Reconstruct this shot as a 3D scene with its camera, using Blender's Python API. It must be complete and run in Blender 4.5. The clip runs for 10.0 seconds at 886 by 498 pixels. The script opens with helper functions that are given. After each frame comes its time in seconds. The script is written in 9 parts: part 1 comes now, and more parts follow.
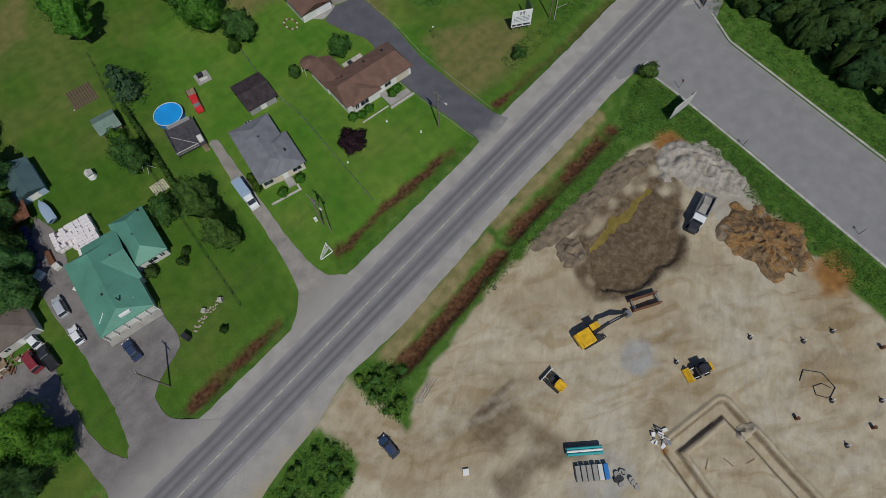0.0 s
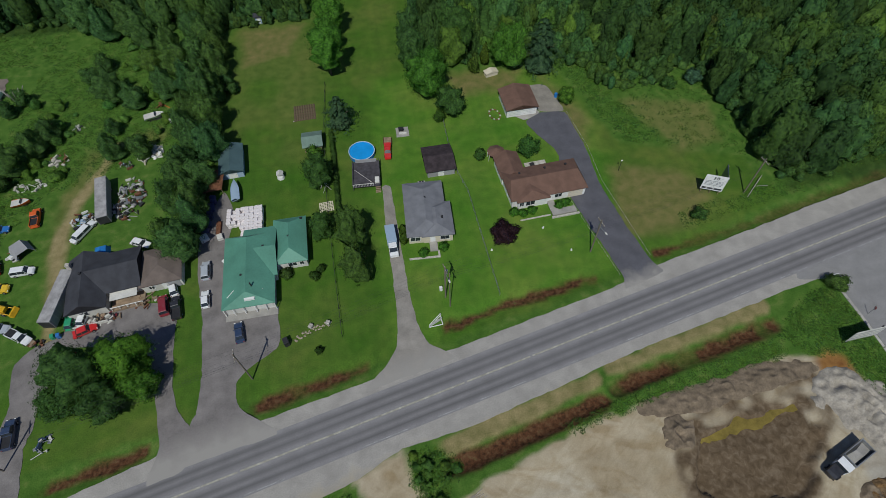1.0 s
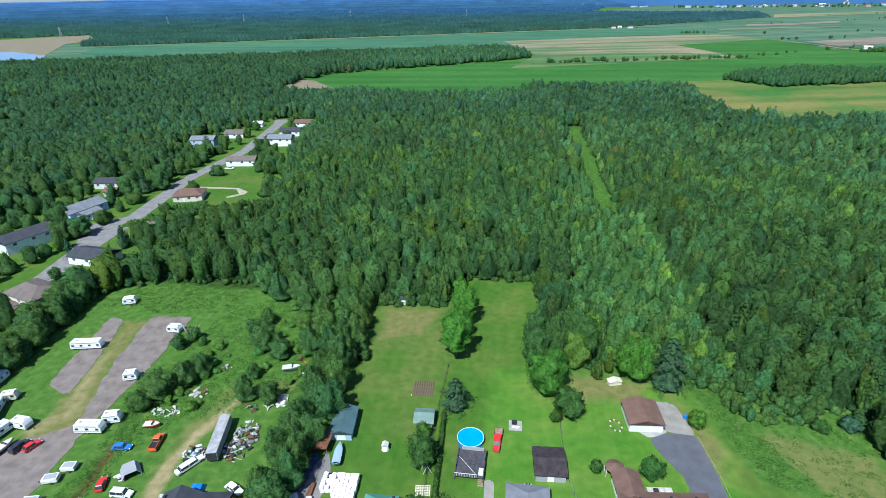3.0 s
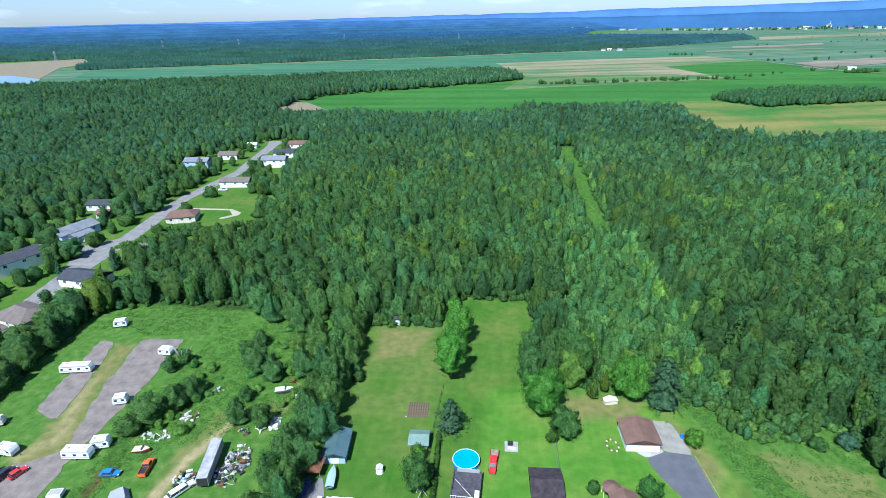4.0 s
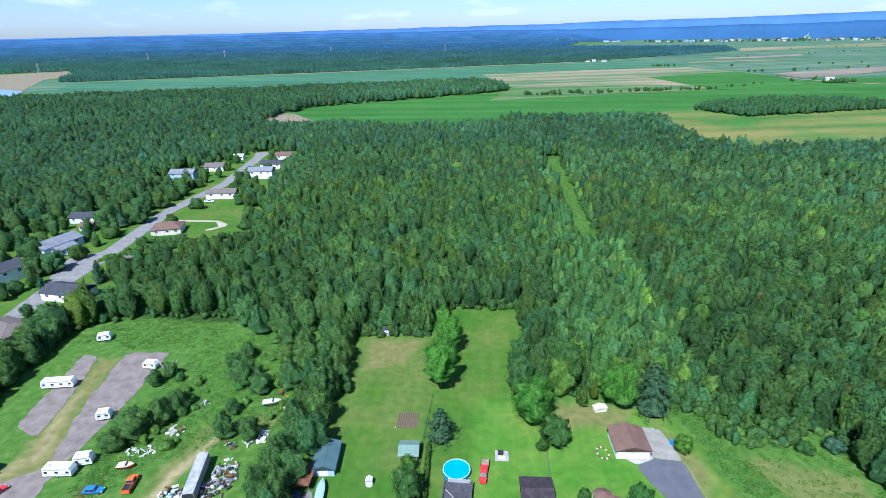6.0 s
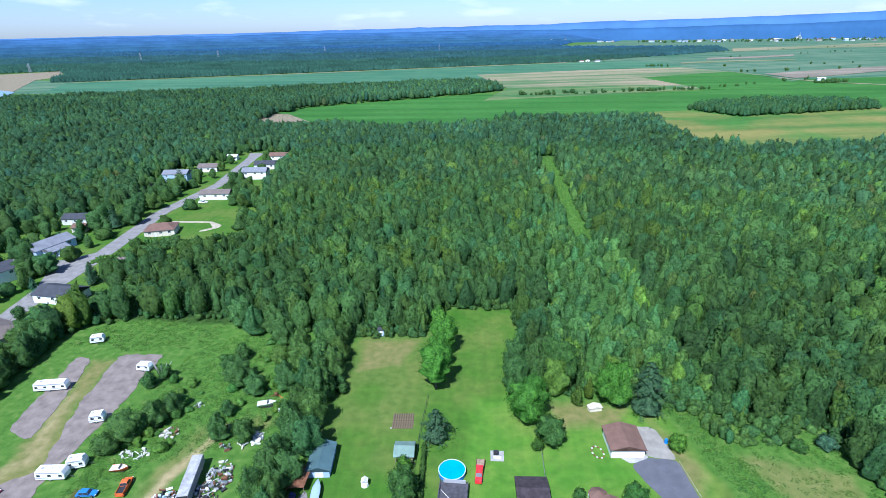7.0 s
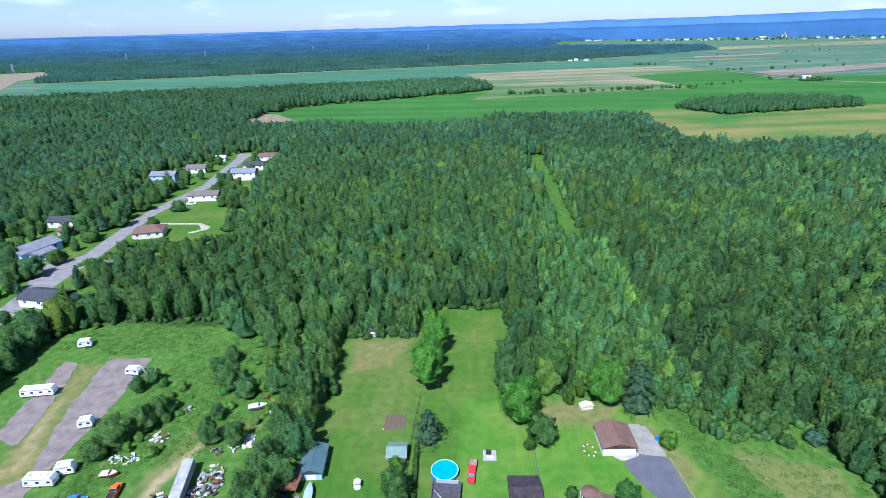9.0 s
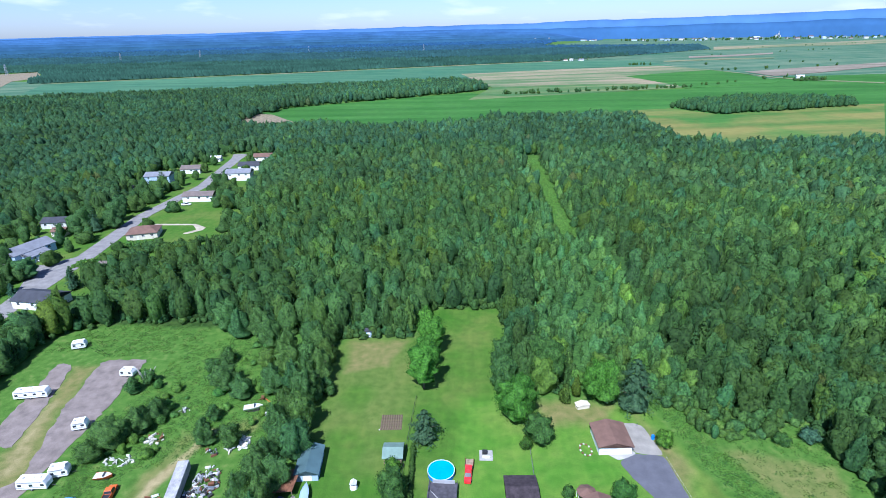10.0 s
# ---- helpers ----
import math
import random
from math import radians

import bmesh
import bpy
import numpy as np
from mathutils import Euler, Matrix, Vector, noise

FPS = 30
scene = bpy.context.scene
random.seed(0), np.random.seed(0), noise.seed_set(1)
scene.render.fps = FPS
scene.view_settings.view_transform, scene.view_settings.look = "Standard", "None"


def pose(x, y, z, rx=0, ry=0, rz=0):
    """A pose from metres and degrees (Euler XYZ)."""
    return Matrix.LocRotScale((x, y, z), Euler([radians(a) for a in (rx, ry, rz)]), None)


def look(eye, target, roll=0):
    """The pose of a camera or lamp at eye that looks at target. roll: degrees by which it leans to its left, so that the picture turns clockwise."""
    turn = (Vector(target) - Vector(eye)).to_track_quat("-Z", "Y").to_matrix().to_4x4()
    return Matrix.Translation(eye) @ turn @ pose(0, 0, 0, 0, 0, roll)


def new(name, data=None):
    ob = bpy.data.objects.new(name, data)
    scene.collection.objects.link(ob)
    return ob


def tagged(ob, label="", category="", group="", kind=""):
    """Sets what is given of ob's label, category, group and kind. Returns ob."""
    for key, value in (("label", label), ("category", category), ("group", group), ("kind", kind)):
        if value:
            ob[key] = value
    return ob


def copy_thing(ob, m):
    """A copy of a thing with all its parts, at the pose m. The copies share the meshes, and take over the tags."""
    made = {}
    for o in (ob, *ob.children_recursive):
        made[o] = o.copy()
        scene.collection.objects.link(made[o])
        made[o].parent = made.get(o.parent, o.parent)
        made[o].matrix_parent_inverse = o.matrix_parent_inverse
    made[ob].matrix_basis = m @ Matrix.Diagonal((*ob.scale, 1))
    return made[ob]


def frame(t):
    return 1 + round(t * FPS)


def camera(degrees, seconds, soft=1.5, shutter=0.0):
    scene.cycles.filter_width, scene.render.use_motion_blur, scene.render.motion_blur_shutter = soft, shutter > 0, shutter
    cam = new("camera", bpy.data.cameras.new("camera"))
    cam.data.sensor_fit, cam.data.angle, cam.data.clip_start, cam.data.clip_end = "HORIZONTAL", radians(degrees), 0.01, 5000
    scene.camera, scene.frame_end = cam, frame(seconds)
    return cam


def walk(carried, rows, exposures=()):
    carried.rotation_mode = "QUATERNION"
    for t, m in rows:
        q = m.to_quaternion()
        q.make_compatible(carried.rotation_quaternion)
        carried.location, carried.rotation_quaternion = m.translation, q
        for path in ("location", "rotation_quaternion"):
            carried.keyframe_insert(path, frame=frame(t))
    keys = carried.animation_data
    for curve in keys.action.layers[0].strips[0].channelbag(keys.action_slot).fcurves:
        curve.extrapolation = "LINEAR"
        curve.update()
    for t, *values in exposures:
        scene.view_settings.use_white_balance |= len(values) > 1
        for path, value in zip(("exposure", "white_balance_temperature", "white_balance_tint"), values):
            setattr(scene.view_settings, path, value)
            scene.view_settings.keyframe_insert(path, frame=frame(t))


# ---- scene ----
cam = camera(78.6, 10.0, soft=0.85)
walk(cam, [
    (0.0, pose(0.32, -0.23, 95.28, 24.09, 1.05, -37.28)),
    (0.5, pose(0.21, 0.02, 95.18, 26.38, 0.75, -13.87)),
    (1.0, pose(0.10, 0.02, 95.20, 34.63, 0.80, -10.58)),
    (1.5, pose(-0.29, -0.01, 95.19, 42.91, 0.70, -2.12)),
    (2.0, pose(-0.35, -0.22, 95.02, 51.23, 0.72, 4.48)),
    (2.5, pose(-0.33, -0.27, 95.00, 58.37, 0.79, 5.16)),
    (3.0, pose(-0.22, -0.09, 95.19, 64.89, 0.89, 4.81)),
    (4.5, pose(-0.09, -0.18, 94.85, 67.42, 0.98, 3.78)),
    (5.0, pose(-0.02, -0.23, 94.63, 68.11, 1.04, 3.40)),
    (5.5, pose(-0.13, -0.27, 94.68, 68.06, 1.05, 3.04)),
    (7.0, pose(-0.10, -0.27, 94.86, 68.06, 1.01, 2.15)),
    (7.5, pose(-0.06, -0.16, 94.89, 68.04, 1.00, 1.87)),
    (8.0, pose(-0.08, -0.10, 95.03, 68.01, 1.06, 1.60)),
    (8.5, pose(-0.03, -0.15, 95.21, 67.97, 1.10, 1.34)),
    (9.0, pose(-0.09, -0.13, 95.10, 67.96, 1.12, 1.05)),
    (9.5, pose(-0.09, -0.10, 95.05, 67.94, 1.15, 0.76)),
    (10.0, pose(0.00, -0.00, 95.00, 67.96, 1.13, 0.60)),
], exposures=[
(0.0, -0.71, 6500, 6),
    (1.0, -0.68, 6350, 4),
    (1.5, -0.6, 6250, 6),
    (2.0, -0.28, 6100, 4),
    (2.5, 0.18, 5850, 3),
    (3.0, 0.65, 5600, 1),
    (4.5, 0.92, 5330, 3),
    (10.0, 0.93, 5250, 12),
])

# ---- light ----
SUN_AZ = radians(200.0)
SUN_EL = radians(54.0)
world = bpy.data.worlds.new("sky")
scene.world = world
world.use_nodes = True
wn, wl = world.node_tree.nodes, world.node_tree.links
wn.clear()
w_out = wn.new("ShaderNodeOutputWorld")
w_bg = wn.new("ShaderNodeBackground")
w_bg.inputs["Strength"].default_value = 0.092
w_sky = wn.new("ShaderNodeTexSky")
w_sky.sky_type = "NISHITA"
w_sky.sun_disc = False
w_sky.sun_elevation = SUN_EL
w_sky.sun_rotation = SUN_AZ
w_sky.altitude = 100
w_sky.air_density = 1.0
w_sky.dust_density = 0.5
w_sky.ozone_density = 2.0
# a few thin fair-weather clouds low over the horizon
w_co = wn.new("ShaderNodeTexCoord")
w_map = wn.new("ShaderNodeMapping")
w_map.inputs["Scale"].default_value = (9.0, 9.0, 42.0)
w_map.inputs["Location"].default_value = (0.3, 0.0, 0.4)
w_no = wn.new("ShaderNodeTexNoise")
w_no.inputs["Scale"].default_value = 1.0
w_no.inputs["Detail"].default_value = 5.0
w_rmp = wn.new("ShaderNodeValToRGB")
w_rmp.color_ramp.elements[0].position = 0.56
w_rmp.color_ramp.elements[1].position = 0.76
w_mul = wn.new("ShaderNodeMath")
w_mul.operation = "MULTIPLY"
w_mul.inputs[1].default_value = 0.65
w_mix = wn.new("ShaderNodeMixRGB")
w_mix.inputs["Color2"].default_value = (6.4, 6.6, 6.9, 1)
wl.new(w_co.outputs["Generated"], w_map.inputs["Vector"])
wl.new(w_map.outputs["Vector"], w_no.inputs["Vector"])
wl.new(w_no.outputs["Fac"], w_rmp.inputs["Fac"])
wl.new(w_rmp.outputs["Color"], w_mul.inputs[0])
wl.new(w_mul.outputs["Value"], w_mix.inputs["Fac"])
w_tint = wn.new("ShaderNodeMixRGB")
w_tint.blend_type = "MULTIPLY"
w_tint.inputs["Fac"].default_value = 1.0
w_tint.inputs["Color2"].default_value = (0.65, 0.715, 0.96, 1)
wl.new(w_sky.outputs["Color"], w_tint.inputs["Color1"])
wl.new(w_tint.outputs["Color"], w_mix.inputs["Color1"])
wl.new(w_mix.outputs["Color"], w_bg.inputs["Color"])
wl.new(w_bg.outputs["Background"], w_out.inputs["Surface"])
sun_data = bpy.data.lights.new("sun", "SUN")
sun_data.energy = 4.7
sun_data.angle = radians(0.5)
sun_data.color = (1.0, 0.96, 0.9)
sun = new("sun", sun_data)
_sd = Vector((math.sin(SUN_AZ) * math.cos(SUN_EL), math.cos(SUN_AZ) * math.cos(SUN_EL), math.sin(SUN_EL)))
sun.matrix_world = look(_sd * 300, (0, 0, 0))

# ---- materials ----


def nodes_of(name, rough=0.8, metal=0.0, spec=0.3):
    m = bpy.data.materials.new(name)
    m.use_nodes = True
    nt = m.node_tree
    b = nt.nodes["Principled BSDF"]
    b.inputs["Roughness"].default_value = rough
    b.inputs["Metallic"].default_value = metal
    b.inputs["Specular IOR Level"].default_value = spec
    return m, nt, b


def noise_node(nt, scale, detail=4.0, coord="Object", stretch=None, turn=0.0, warp=0.0):
    co = nt.nodes.new("ShaderNodeTexCoord")
    n = nt.nodes.new("ShaderNodeTexNoise")
    n.inputs["Scale"].default_value = scale
    n.inputs["Detail"].default_value = detail
    n.inputs["Distortion"].default_value = warp
    if stretch:
        rt = nt.nodes.new("ShaderNodeMapping")
        rt.inputs["Rotation"].default_value = (0, 0, radians(turn))
        mp = nt.nodes.new("ShaderNodeMapping")
        mp.inputs["Scale"].default_value = stretch
        nt.links.new(co.outputs[coord], rt.inputs["Vector"])
        nt.links.new(rt.outputs["Vector"], mp.inputs["Vector"])
        nt.links.new(mp.outputs["Vector"], n.inputs["Vector"])
    else:
        nt.links.new(co.outputs[coord], n.inputs["Vector"])
    return n.outputs["Fac"]


def ramp(nt, fac, stops):
    r = nt.nodes.new("ShaderNodeValToRGB")
    e = r.color_ramp.elements
    while len(e) < len(stops):
        e.new(0.5)
    for k, (p, c) in enumerate(stops):
        e[k].position = p
        e[k].color = (*c, 1)
    nt.links.new(fac, r.inputs["Fac"])
    return r.outputs["Color"]


def mixc(nt, fac, a, b, mode="MIX"):
    n = nt.nodes.new("ShaderNodeMixRGB")
    n.blend_type = mode
    for v, key in ((fac, "Fac"), (a, "Color1"), (b, "Color2")):
        if isinstance(v, (int, float)):
            n.inputs[key].default_value = v
        elif isinstance(v, tuple):
            n.inputs[key].default_value = (*v[:3], 1)
        else:
            nt.links.new(v, n.inputs[key])
    return n.outputs["Color"]


def math_node(nt, op, a, b=0.0):
    n = nt.nodes.new("ShaderNodeMath")
    n.operation = op
    for k, v in ((0, a), (1, b)):
        if isinstance(v, (int, float)):
            n.inputs[k].default_value = v
        else:
            nt.links.new(v, n.inputs[k])
    return n.outputs["Value"]


def bump_on(nt, b, fac, strength=0.4, dist=0.1):
    n = nt.nodes.new("ShaderNodeBump")
    n.inputs["Strength"].default_value = strength
    n.inputs["Distance"].default_value = dist
    nt.links.new(fac, n.inputs["Height"])
    nt.links.new(n.outputs["Normal"], b.inputs["Normal"])


def scaled(c, k):
    return tuple(min(1.0, v * k) for v in c[:3])


def plain(name, c, rough=0.7, metal=0.0, var=0.18, big=0.35, fine=6.0, bump=0.15, spec=0.3):
    """Paint, metal, plaster and the like: two scales of unevenness and fine relief."""
    m, nt, b = nodes_of(name, rough, metal, spec)
    n1, n2 = noise_node(nt, big, 3), noise_node(nt, fine, 5)
    c1 = ramp(nt, n1, [(0.3, scaled(c, 1 - var)), (0.7, scaled(c, 1 + var * 0.6))])
    c2 = ramp(nt, n2, [(0.3, (1 - var * 0.7,) * 3), (0.65, (1, 1, 1))])
    nt.links.new(mixc(nt, 1.0, c1, c2, "MULTIPLY"), b.inputs["Base Color"])
    if bump:
        bump_on(nt, b, n2, bump, 0.02)
    return m


def leafy(name, dark, light, rough=0.75):
    """Foliage: every clump differs a little, and every tree by its tint, which also carries haze."""
    m, nt, b = nodes_of(name, rough, 0, 0.15)
    g = nt.nodes.new("ShaderNodeNewGeometry")
    at = nt.nodes.new("ShaderNodeAttribute")
    at.attribute_name = "tint"
    c = mixc(nt, g.outputs["Random Per Island"], dark, light)
    c = mixc(nt, 0.75, c, at.outputs["Color"], "MULTIPLY")
    # noise paints shadowy gaps and sunlit leaves into the clumps' colour
    fine = noise_node(nt, 1.3, 6, "Object")
    c = mixc(nt, 1.0, c, ramp(nt, fine, [(0.33, (0.56, 0.6, 0.64)), (0.5, (1.0, 1.0, 1.0)), (0.67, (1.5, 1.42, 1.2))]), "MULTIPLY")
    nt.links.new(c, b.inputs["Base Color"])
    tr = nt.nodes.new("ShaderNodeBsdfTranslucent")
    nt.links.new(mixc(nt, 1.0, c, (1.25, 1.2, 0.7), "MULTIPLY"), tr.inputs["Color"])
    mx = nt.nodes.new("ShaderNodeMixShader")
    mx.inputs["Fac"].default_value = 0.5
    nt.links.new(b.outputs["BSDF"], mx.inputs[1])
    nt.links.new(tr.outputs["BSDF"], mx.inputs[2])
    # loose sprays let part of the light through
    gap = nt.nodes.new("ShaderNodeBsdfTransparent")
    airy = nt.nodes.new("ShaderNodeMixShader")
    nt.links.new(at.outputs["Alpha"], airy.inputs["Fac"])
    nt.links.new(gap.outputs["BSDF"], airy.inputs[1])
    nt.links.new(mx.outputs["Shader"], airy.inputs[2])
    nt.links.new(airy.outputs["Shader"], nt.nodes["Material Output"].inputs["Surface"])
    return m


def paint(name, c, rough=0.3):
    """Car paint with a thin clear coat and dust."""
    m, nt, b = nodes_of(name, rough, 0.0, 0.5)
    n1 = noise_node(nt, 1.7, 4)
    nt.links.new(ramp(nt, n1, [(0.35, c), (0.75, tuple(v * 0.85 + 0.03 for v in c))]), b.inputs["Base Color"])
    b.inputs["Coat Weight"].default_value = 0.4
    b.inputs["Coat Roughness"].default_value = 0.15
    return m


def glassy(name, c=(0.02, 0.025, 0.03)):
    m, nt, b = nodes_of(name, 0.08, 0.0, 0.6)
    n1 = noise_node(nt, 2.0, 2)
    nt.links.new(ramp(nt, n1, [(0.3, c), (0.7, scaled(c, 1.8))]), b.inputs["Base Color"])
    return m


WHITE = plain("white_paint", (0.75, 0.75, 0.73), 0.5, var=0.1)
OFFWHITE = plain("weathered_white", (0.62, 0.61, 0.57), 0.6, var=0.2)
CREAM = plain("cream_siding", (0.62, 0.56, 0.44), 0.6, var=0.12)
BLUESIDE = plain("pale_blue_siding", (0.36, 0.47, 0.6), 0.6, var=0.12)
GREYSIDE = plain("grey_siding", (0.33, 0.33, 0.34), 0.65, var=0.15)
GREENROOF = plain("green_metal_roof", (0.1, 0.265, 0.195), 0.55, var=0.16, big=0.25, fine=2.5)
GREYROOF = plain("grey_shingles", (0.185, 0.19, 0.21), 0.9, var=0.2, big=0.5, fine=9, bump=0.4)
BROWNROOF = plain("brown_shingles", (0.155, 0.09, 0.067), 0.9, var=0.2, big=0.5, fine=9, bump=0.4)
DARKROOF = plain("charcoal_shingles", (0.05, 0.052, 0.062), 0.85, var=0.25, big=0.5, fine=9, bump=0.4)
TAUPEROOF = plain("taupe_shingles", (0.15, 0.12, 0.105), 0.9, var=0.2, big=0.5, fine=9, bump=0.4)
BLACKROOF = plain("black_patched_felt", (0.05, 0.038, 0.042), 0.85, var=0.45, big=0.9, fine=5, bump=0.3)
SAGEROOF = plain("weathered_sage_roof", (0.16, 0.235, 0.195), 0.6, var=0.2, big=0.6)
PALERIM = plain("pale_blue_rim", (0.42, 0.56, 0.68), 0.5, var=0.12)
TEALROOF = plain("teal_grey_roof", (0.07, 0.12, 0.13), 0.6, var=0.18)
WOOD = plain("weathered_wood", (0.3, 0.22, 0.15), 0.85, var=0.35, big=1.2, fine=14, bump=0.4)
DARKWOOD = plain("dark_deck_wood", (0.075, 0.07, 0.08), 0.8, var=0.35, big=1.2, fine=14, bump=0.4)
POLEWOOD = plain("pole_wood", (0.2, 0.17, 0.14), 0.9, var=0.3, fine=18)
STEEL = plain("galvanised_steel", (0.42, 0.43, 0.44), 0.45, 0.7, var=0.2)
RUST = plain("rusty_steel", (0.2, 0.09, 0.05), 0.8, 0.2, var=0.4, big=1.5)
DARKSTEEL = plain("dark_steel", (0.05, 0.05, 0.055), 0.6, 0.4, var=0.3)
RUBBER = plain("black_rubber", (0.02, 0.02, 0.022), 0.85, var=0.2)
GLASS = glassy("dark_glass")
YELLOW = plain("machine_yellow", (0.72, 0.42, 0.02), 0.45, var=0.25, big=1.4)
ORANGE = plain("faded_orange", (0.68, 0.13, 0.03), 0.5, var=0.25)
RED = paint("red_paint", (0.55, 0.02, 0.02))
DARKRED = paint("dark_red_paint", (0.22, 0.02, 0.03))
NAVY = paint("navy_paint", (0.025, 0.045, 0.1))
BLACKP = paint("black_paint", (0.02, 0.02, 0.025))
SILVER = paint("silver_paint", (0.4, 0.43, 0.48))
WHITEP = paint("white_car_paint", (0.75, 0.76, 0.77))
PALEBLUE = paint("pale_blue_paint", (0.3, 0.4, 0.52))
BLUEP = paint("blue_paint", (0.03, 0.16, 0.45))
YELLOWP = paint("yellow_paint", (0.75, 0.5, 0.03))
GREENP = paint("green_paint", (0.03, 0.3, 0.14))
TARPBLUE = plain("blue_tarpaulin", (0.03, 0.2, 0.55), 0.5, var=0.25)
TARPNAVY = plain("dark_blue_film", (0.05, 0.06, 0.16), 0.35, var=0.5, big=2.5)
FILMWHITE = plain("white_bale_film", (0.78, 0.73, 0.74), 0.4, var=0.15, big=1.5, bump=0.4)
WATERBLUE = plain("pool_water", (0.02, 0.3, 0.72), 0.08, var=0.12, big=0.6, fine=3, bump=0.25, spec=0.6)
TURQ = plain("turquoise_plastic", (0.03, 0.35, 0.36), 0.5, var=0.2)
CONCRETE = plain("concrete", (0.33, 0.315, 0.29), 0.85, var=0.2, big=0.5)
STONE = plain("pale_stone", (0.5, 0.47, 0.42), 0.85, var=0.3, big=2)
BARK = plain("bark", (0.12, 0.09, 0.065), 0.95, var=0.35, big=2, fine=12, bump=0.5)
PALEBARK = plain("bleached_bark", (0.4, 0.37, 0.33), 0.9, var=0.3, big=2)
LEAF = leafy("broad_leaves", (0.056, 0.122, 0.033), (0.074, 0.15, 0.041))
LEAF_LIGHT = leafy("light_leaves", (0.066, 0.155, 0.028), (0.12, 0.225, 0.046))
NEEDLE = leafy("needles", (0.05, 0.112, 0.052), (0.078, 0.15, 0.07))
LEAF_PURPLE = leafy("purple_leaves", (0.018, 0.01, 0.014), (0.05, 0.025, 0.035))
HEDGE = leafy("hedge_leaves", (0.035, 0.082, 0.016), (0.075, 0.145, 0.032))

# ---- mesh helpers ----


def link_bm(name, bm, mat, parent=None, label=""):
    me = bpy.data.meshes.new(name)
    bm.normal_update()
    bm.to_mesh(me)
    bm.free()
    me.materials.append(mat)
    ob = new(name, me)
    if parent:
        ob.parent = parent
    if label:
        ob["label"] = label
    return ob


def part(name, bm, mat, parent, label=""):
    return link_bm(name, bm, mat, parent, label)


def raw(name, verts, faces, mat, parent=None, label="", tint=None, smooth=False, normals=None):
    """A mesh from arrays of corners and of triangles or quads."""
    verts, faces = np.asarray(verts, np.float32), np.asarray(faces, np.int32)
    me = bpy.data.meshes.new(name)
    k = faces.shape[1]
    me.vertices.add(len(verts))
    me.vertices.foreach_set("co", verts.ravel())
    me.loops.add(faces.size)
    me.loops.foreach_set("vertex_index", faces.ravel())
    me.polygons.add(len(faces))
    me.polygons.foreach_set("loop_start", np.arange(0, faces.size, k, dtype=np.int32))
    if smooth:
        me.polygons.foreach_set("use_smooth", np.ones(len(faces), bool))
    if tint is not None:
        a = me.attributes.new("tint", "FLOAT_COLOR", "POINT")
        t4 = np.ones((len(verts), 4), np.float32)
        t4[:, :np.shape(tint)[-1]] = tint
        a.data.foreach_set("color", t4.ravel())
    me.update(calc_edges=True)
    if normals is not None:
        a = me.attributes.new("custom_normal", "FLOAT_VECTOR", "POINT")
        a.data.foreach_set("vector", np.asarray(normals, np.float32).ravel())
    me.materials.append(mat)
    ob = new(name, me)
    if parent:
        ob.parent = parent
    if label:
        ob["label"] = label
    return ob


def root(name, x, y, z=0.0, rz=0.0, label="", category="", group="", kind=""):
    ob = new(name)
    ob.empty_display_size = 0.3
    ob.matrix_basis = pose(x, y, z, 0, 0, rz)
    return tagged(ob, label, category, group, kind)


def box(bm, x0, x1, y0, y1, z0, z1, bevel=0.0, taper=0.0):
    """A box between two corners, its top drawn in by taper, its edges rounded by bevel."""
    t = taper
    v = [bm.verts.new(p) for p in ((x0, y0, z0), (x1, y0, z0), (x1, y1, z0), (x0, y1, z0),
                                   (x0 + t, y0 + t, z1), (x1 - t, y0 + t, z1), (x1 - t, y1 - t, z1), (x0 + t, y1 - t, z1))]
    f = [bm.faces.new([v[i] for i in q]) for q in ((3, 2, 1, 0), (4, 5, 6, 7), (0, 1, 5, 4), (1, 2, 6, 5), (2, 3, 7, 6), (3, 0, 4, 7))]
    if bevel:
        es = list({e for q in f for e in q.edges})
        bmesh.ops.bevel(bm, geom=es, offset=bevel, segments=2, affect="EDGES", profile=0.6)
    return bm


def prism(bm, profile, y0, y1, inset=None):
    """A side outline (x, z) drawn across from y0 to y1; inset draws the corner's ends in by so much."""
    n = len(profile)
    ins = inset or [0.0] * n
    a = [bm.verts.new((x, y0 + i, z)) for (x, z), i in zip(profile, ins)]
    b = [bm.verts.new((x, y1 - i, z)) for (x, z), i in zip(profile, ins)]
    bm.faces.new(a)
    bm.faces.new(b[::-1])
    for k in range(n):
        bm.faces.new((a[k - 1], b[k - 1], b[k], a[k]))
    bmesh.ops.recalc_face_normals(bm, faces=bm.faces[:])
    return bm


def rod(bm, p, q, r0, r1=None, seg=8):
    """A round bar from p to q."""
    p, q = Vector(p), Vector(q)
    r1 = r0 if r1 is None else r1
    d = (q - p).normalized()
    s = d.orthogonal().normalized()
    u = d.cross(s)
    ra, rb = [], []
    for k in range(seg):
        a = 2 * math.pi * k / seg
        o = s * math.cos(a) + u * math.sin(a)
        ra.append(bm.verts.new(p + o * r0))
        rb.append(bm.verts.new(q + o * r1))
    bm.faces.new(ra[::-1])
    bm.faces.new(rb)
    for k in range(seg):
        bm.faces.new((ra[k - 1], ra[k], rb[k], rb[k - 1]))
    return bm


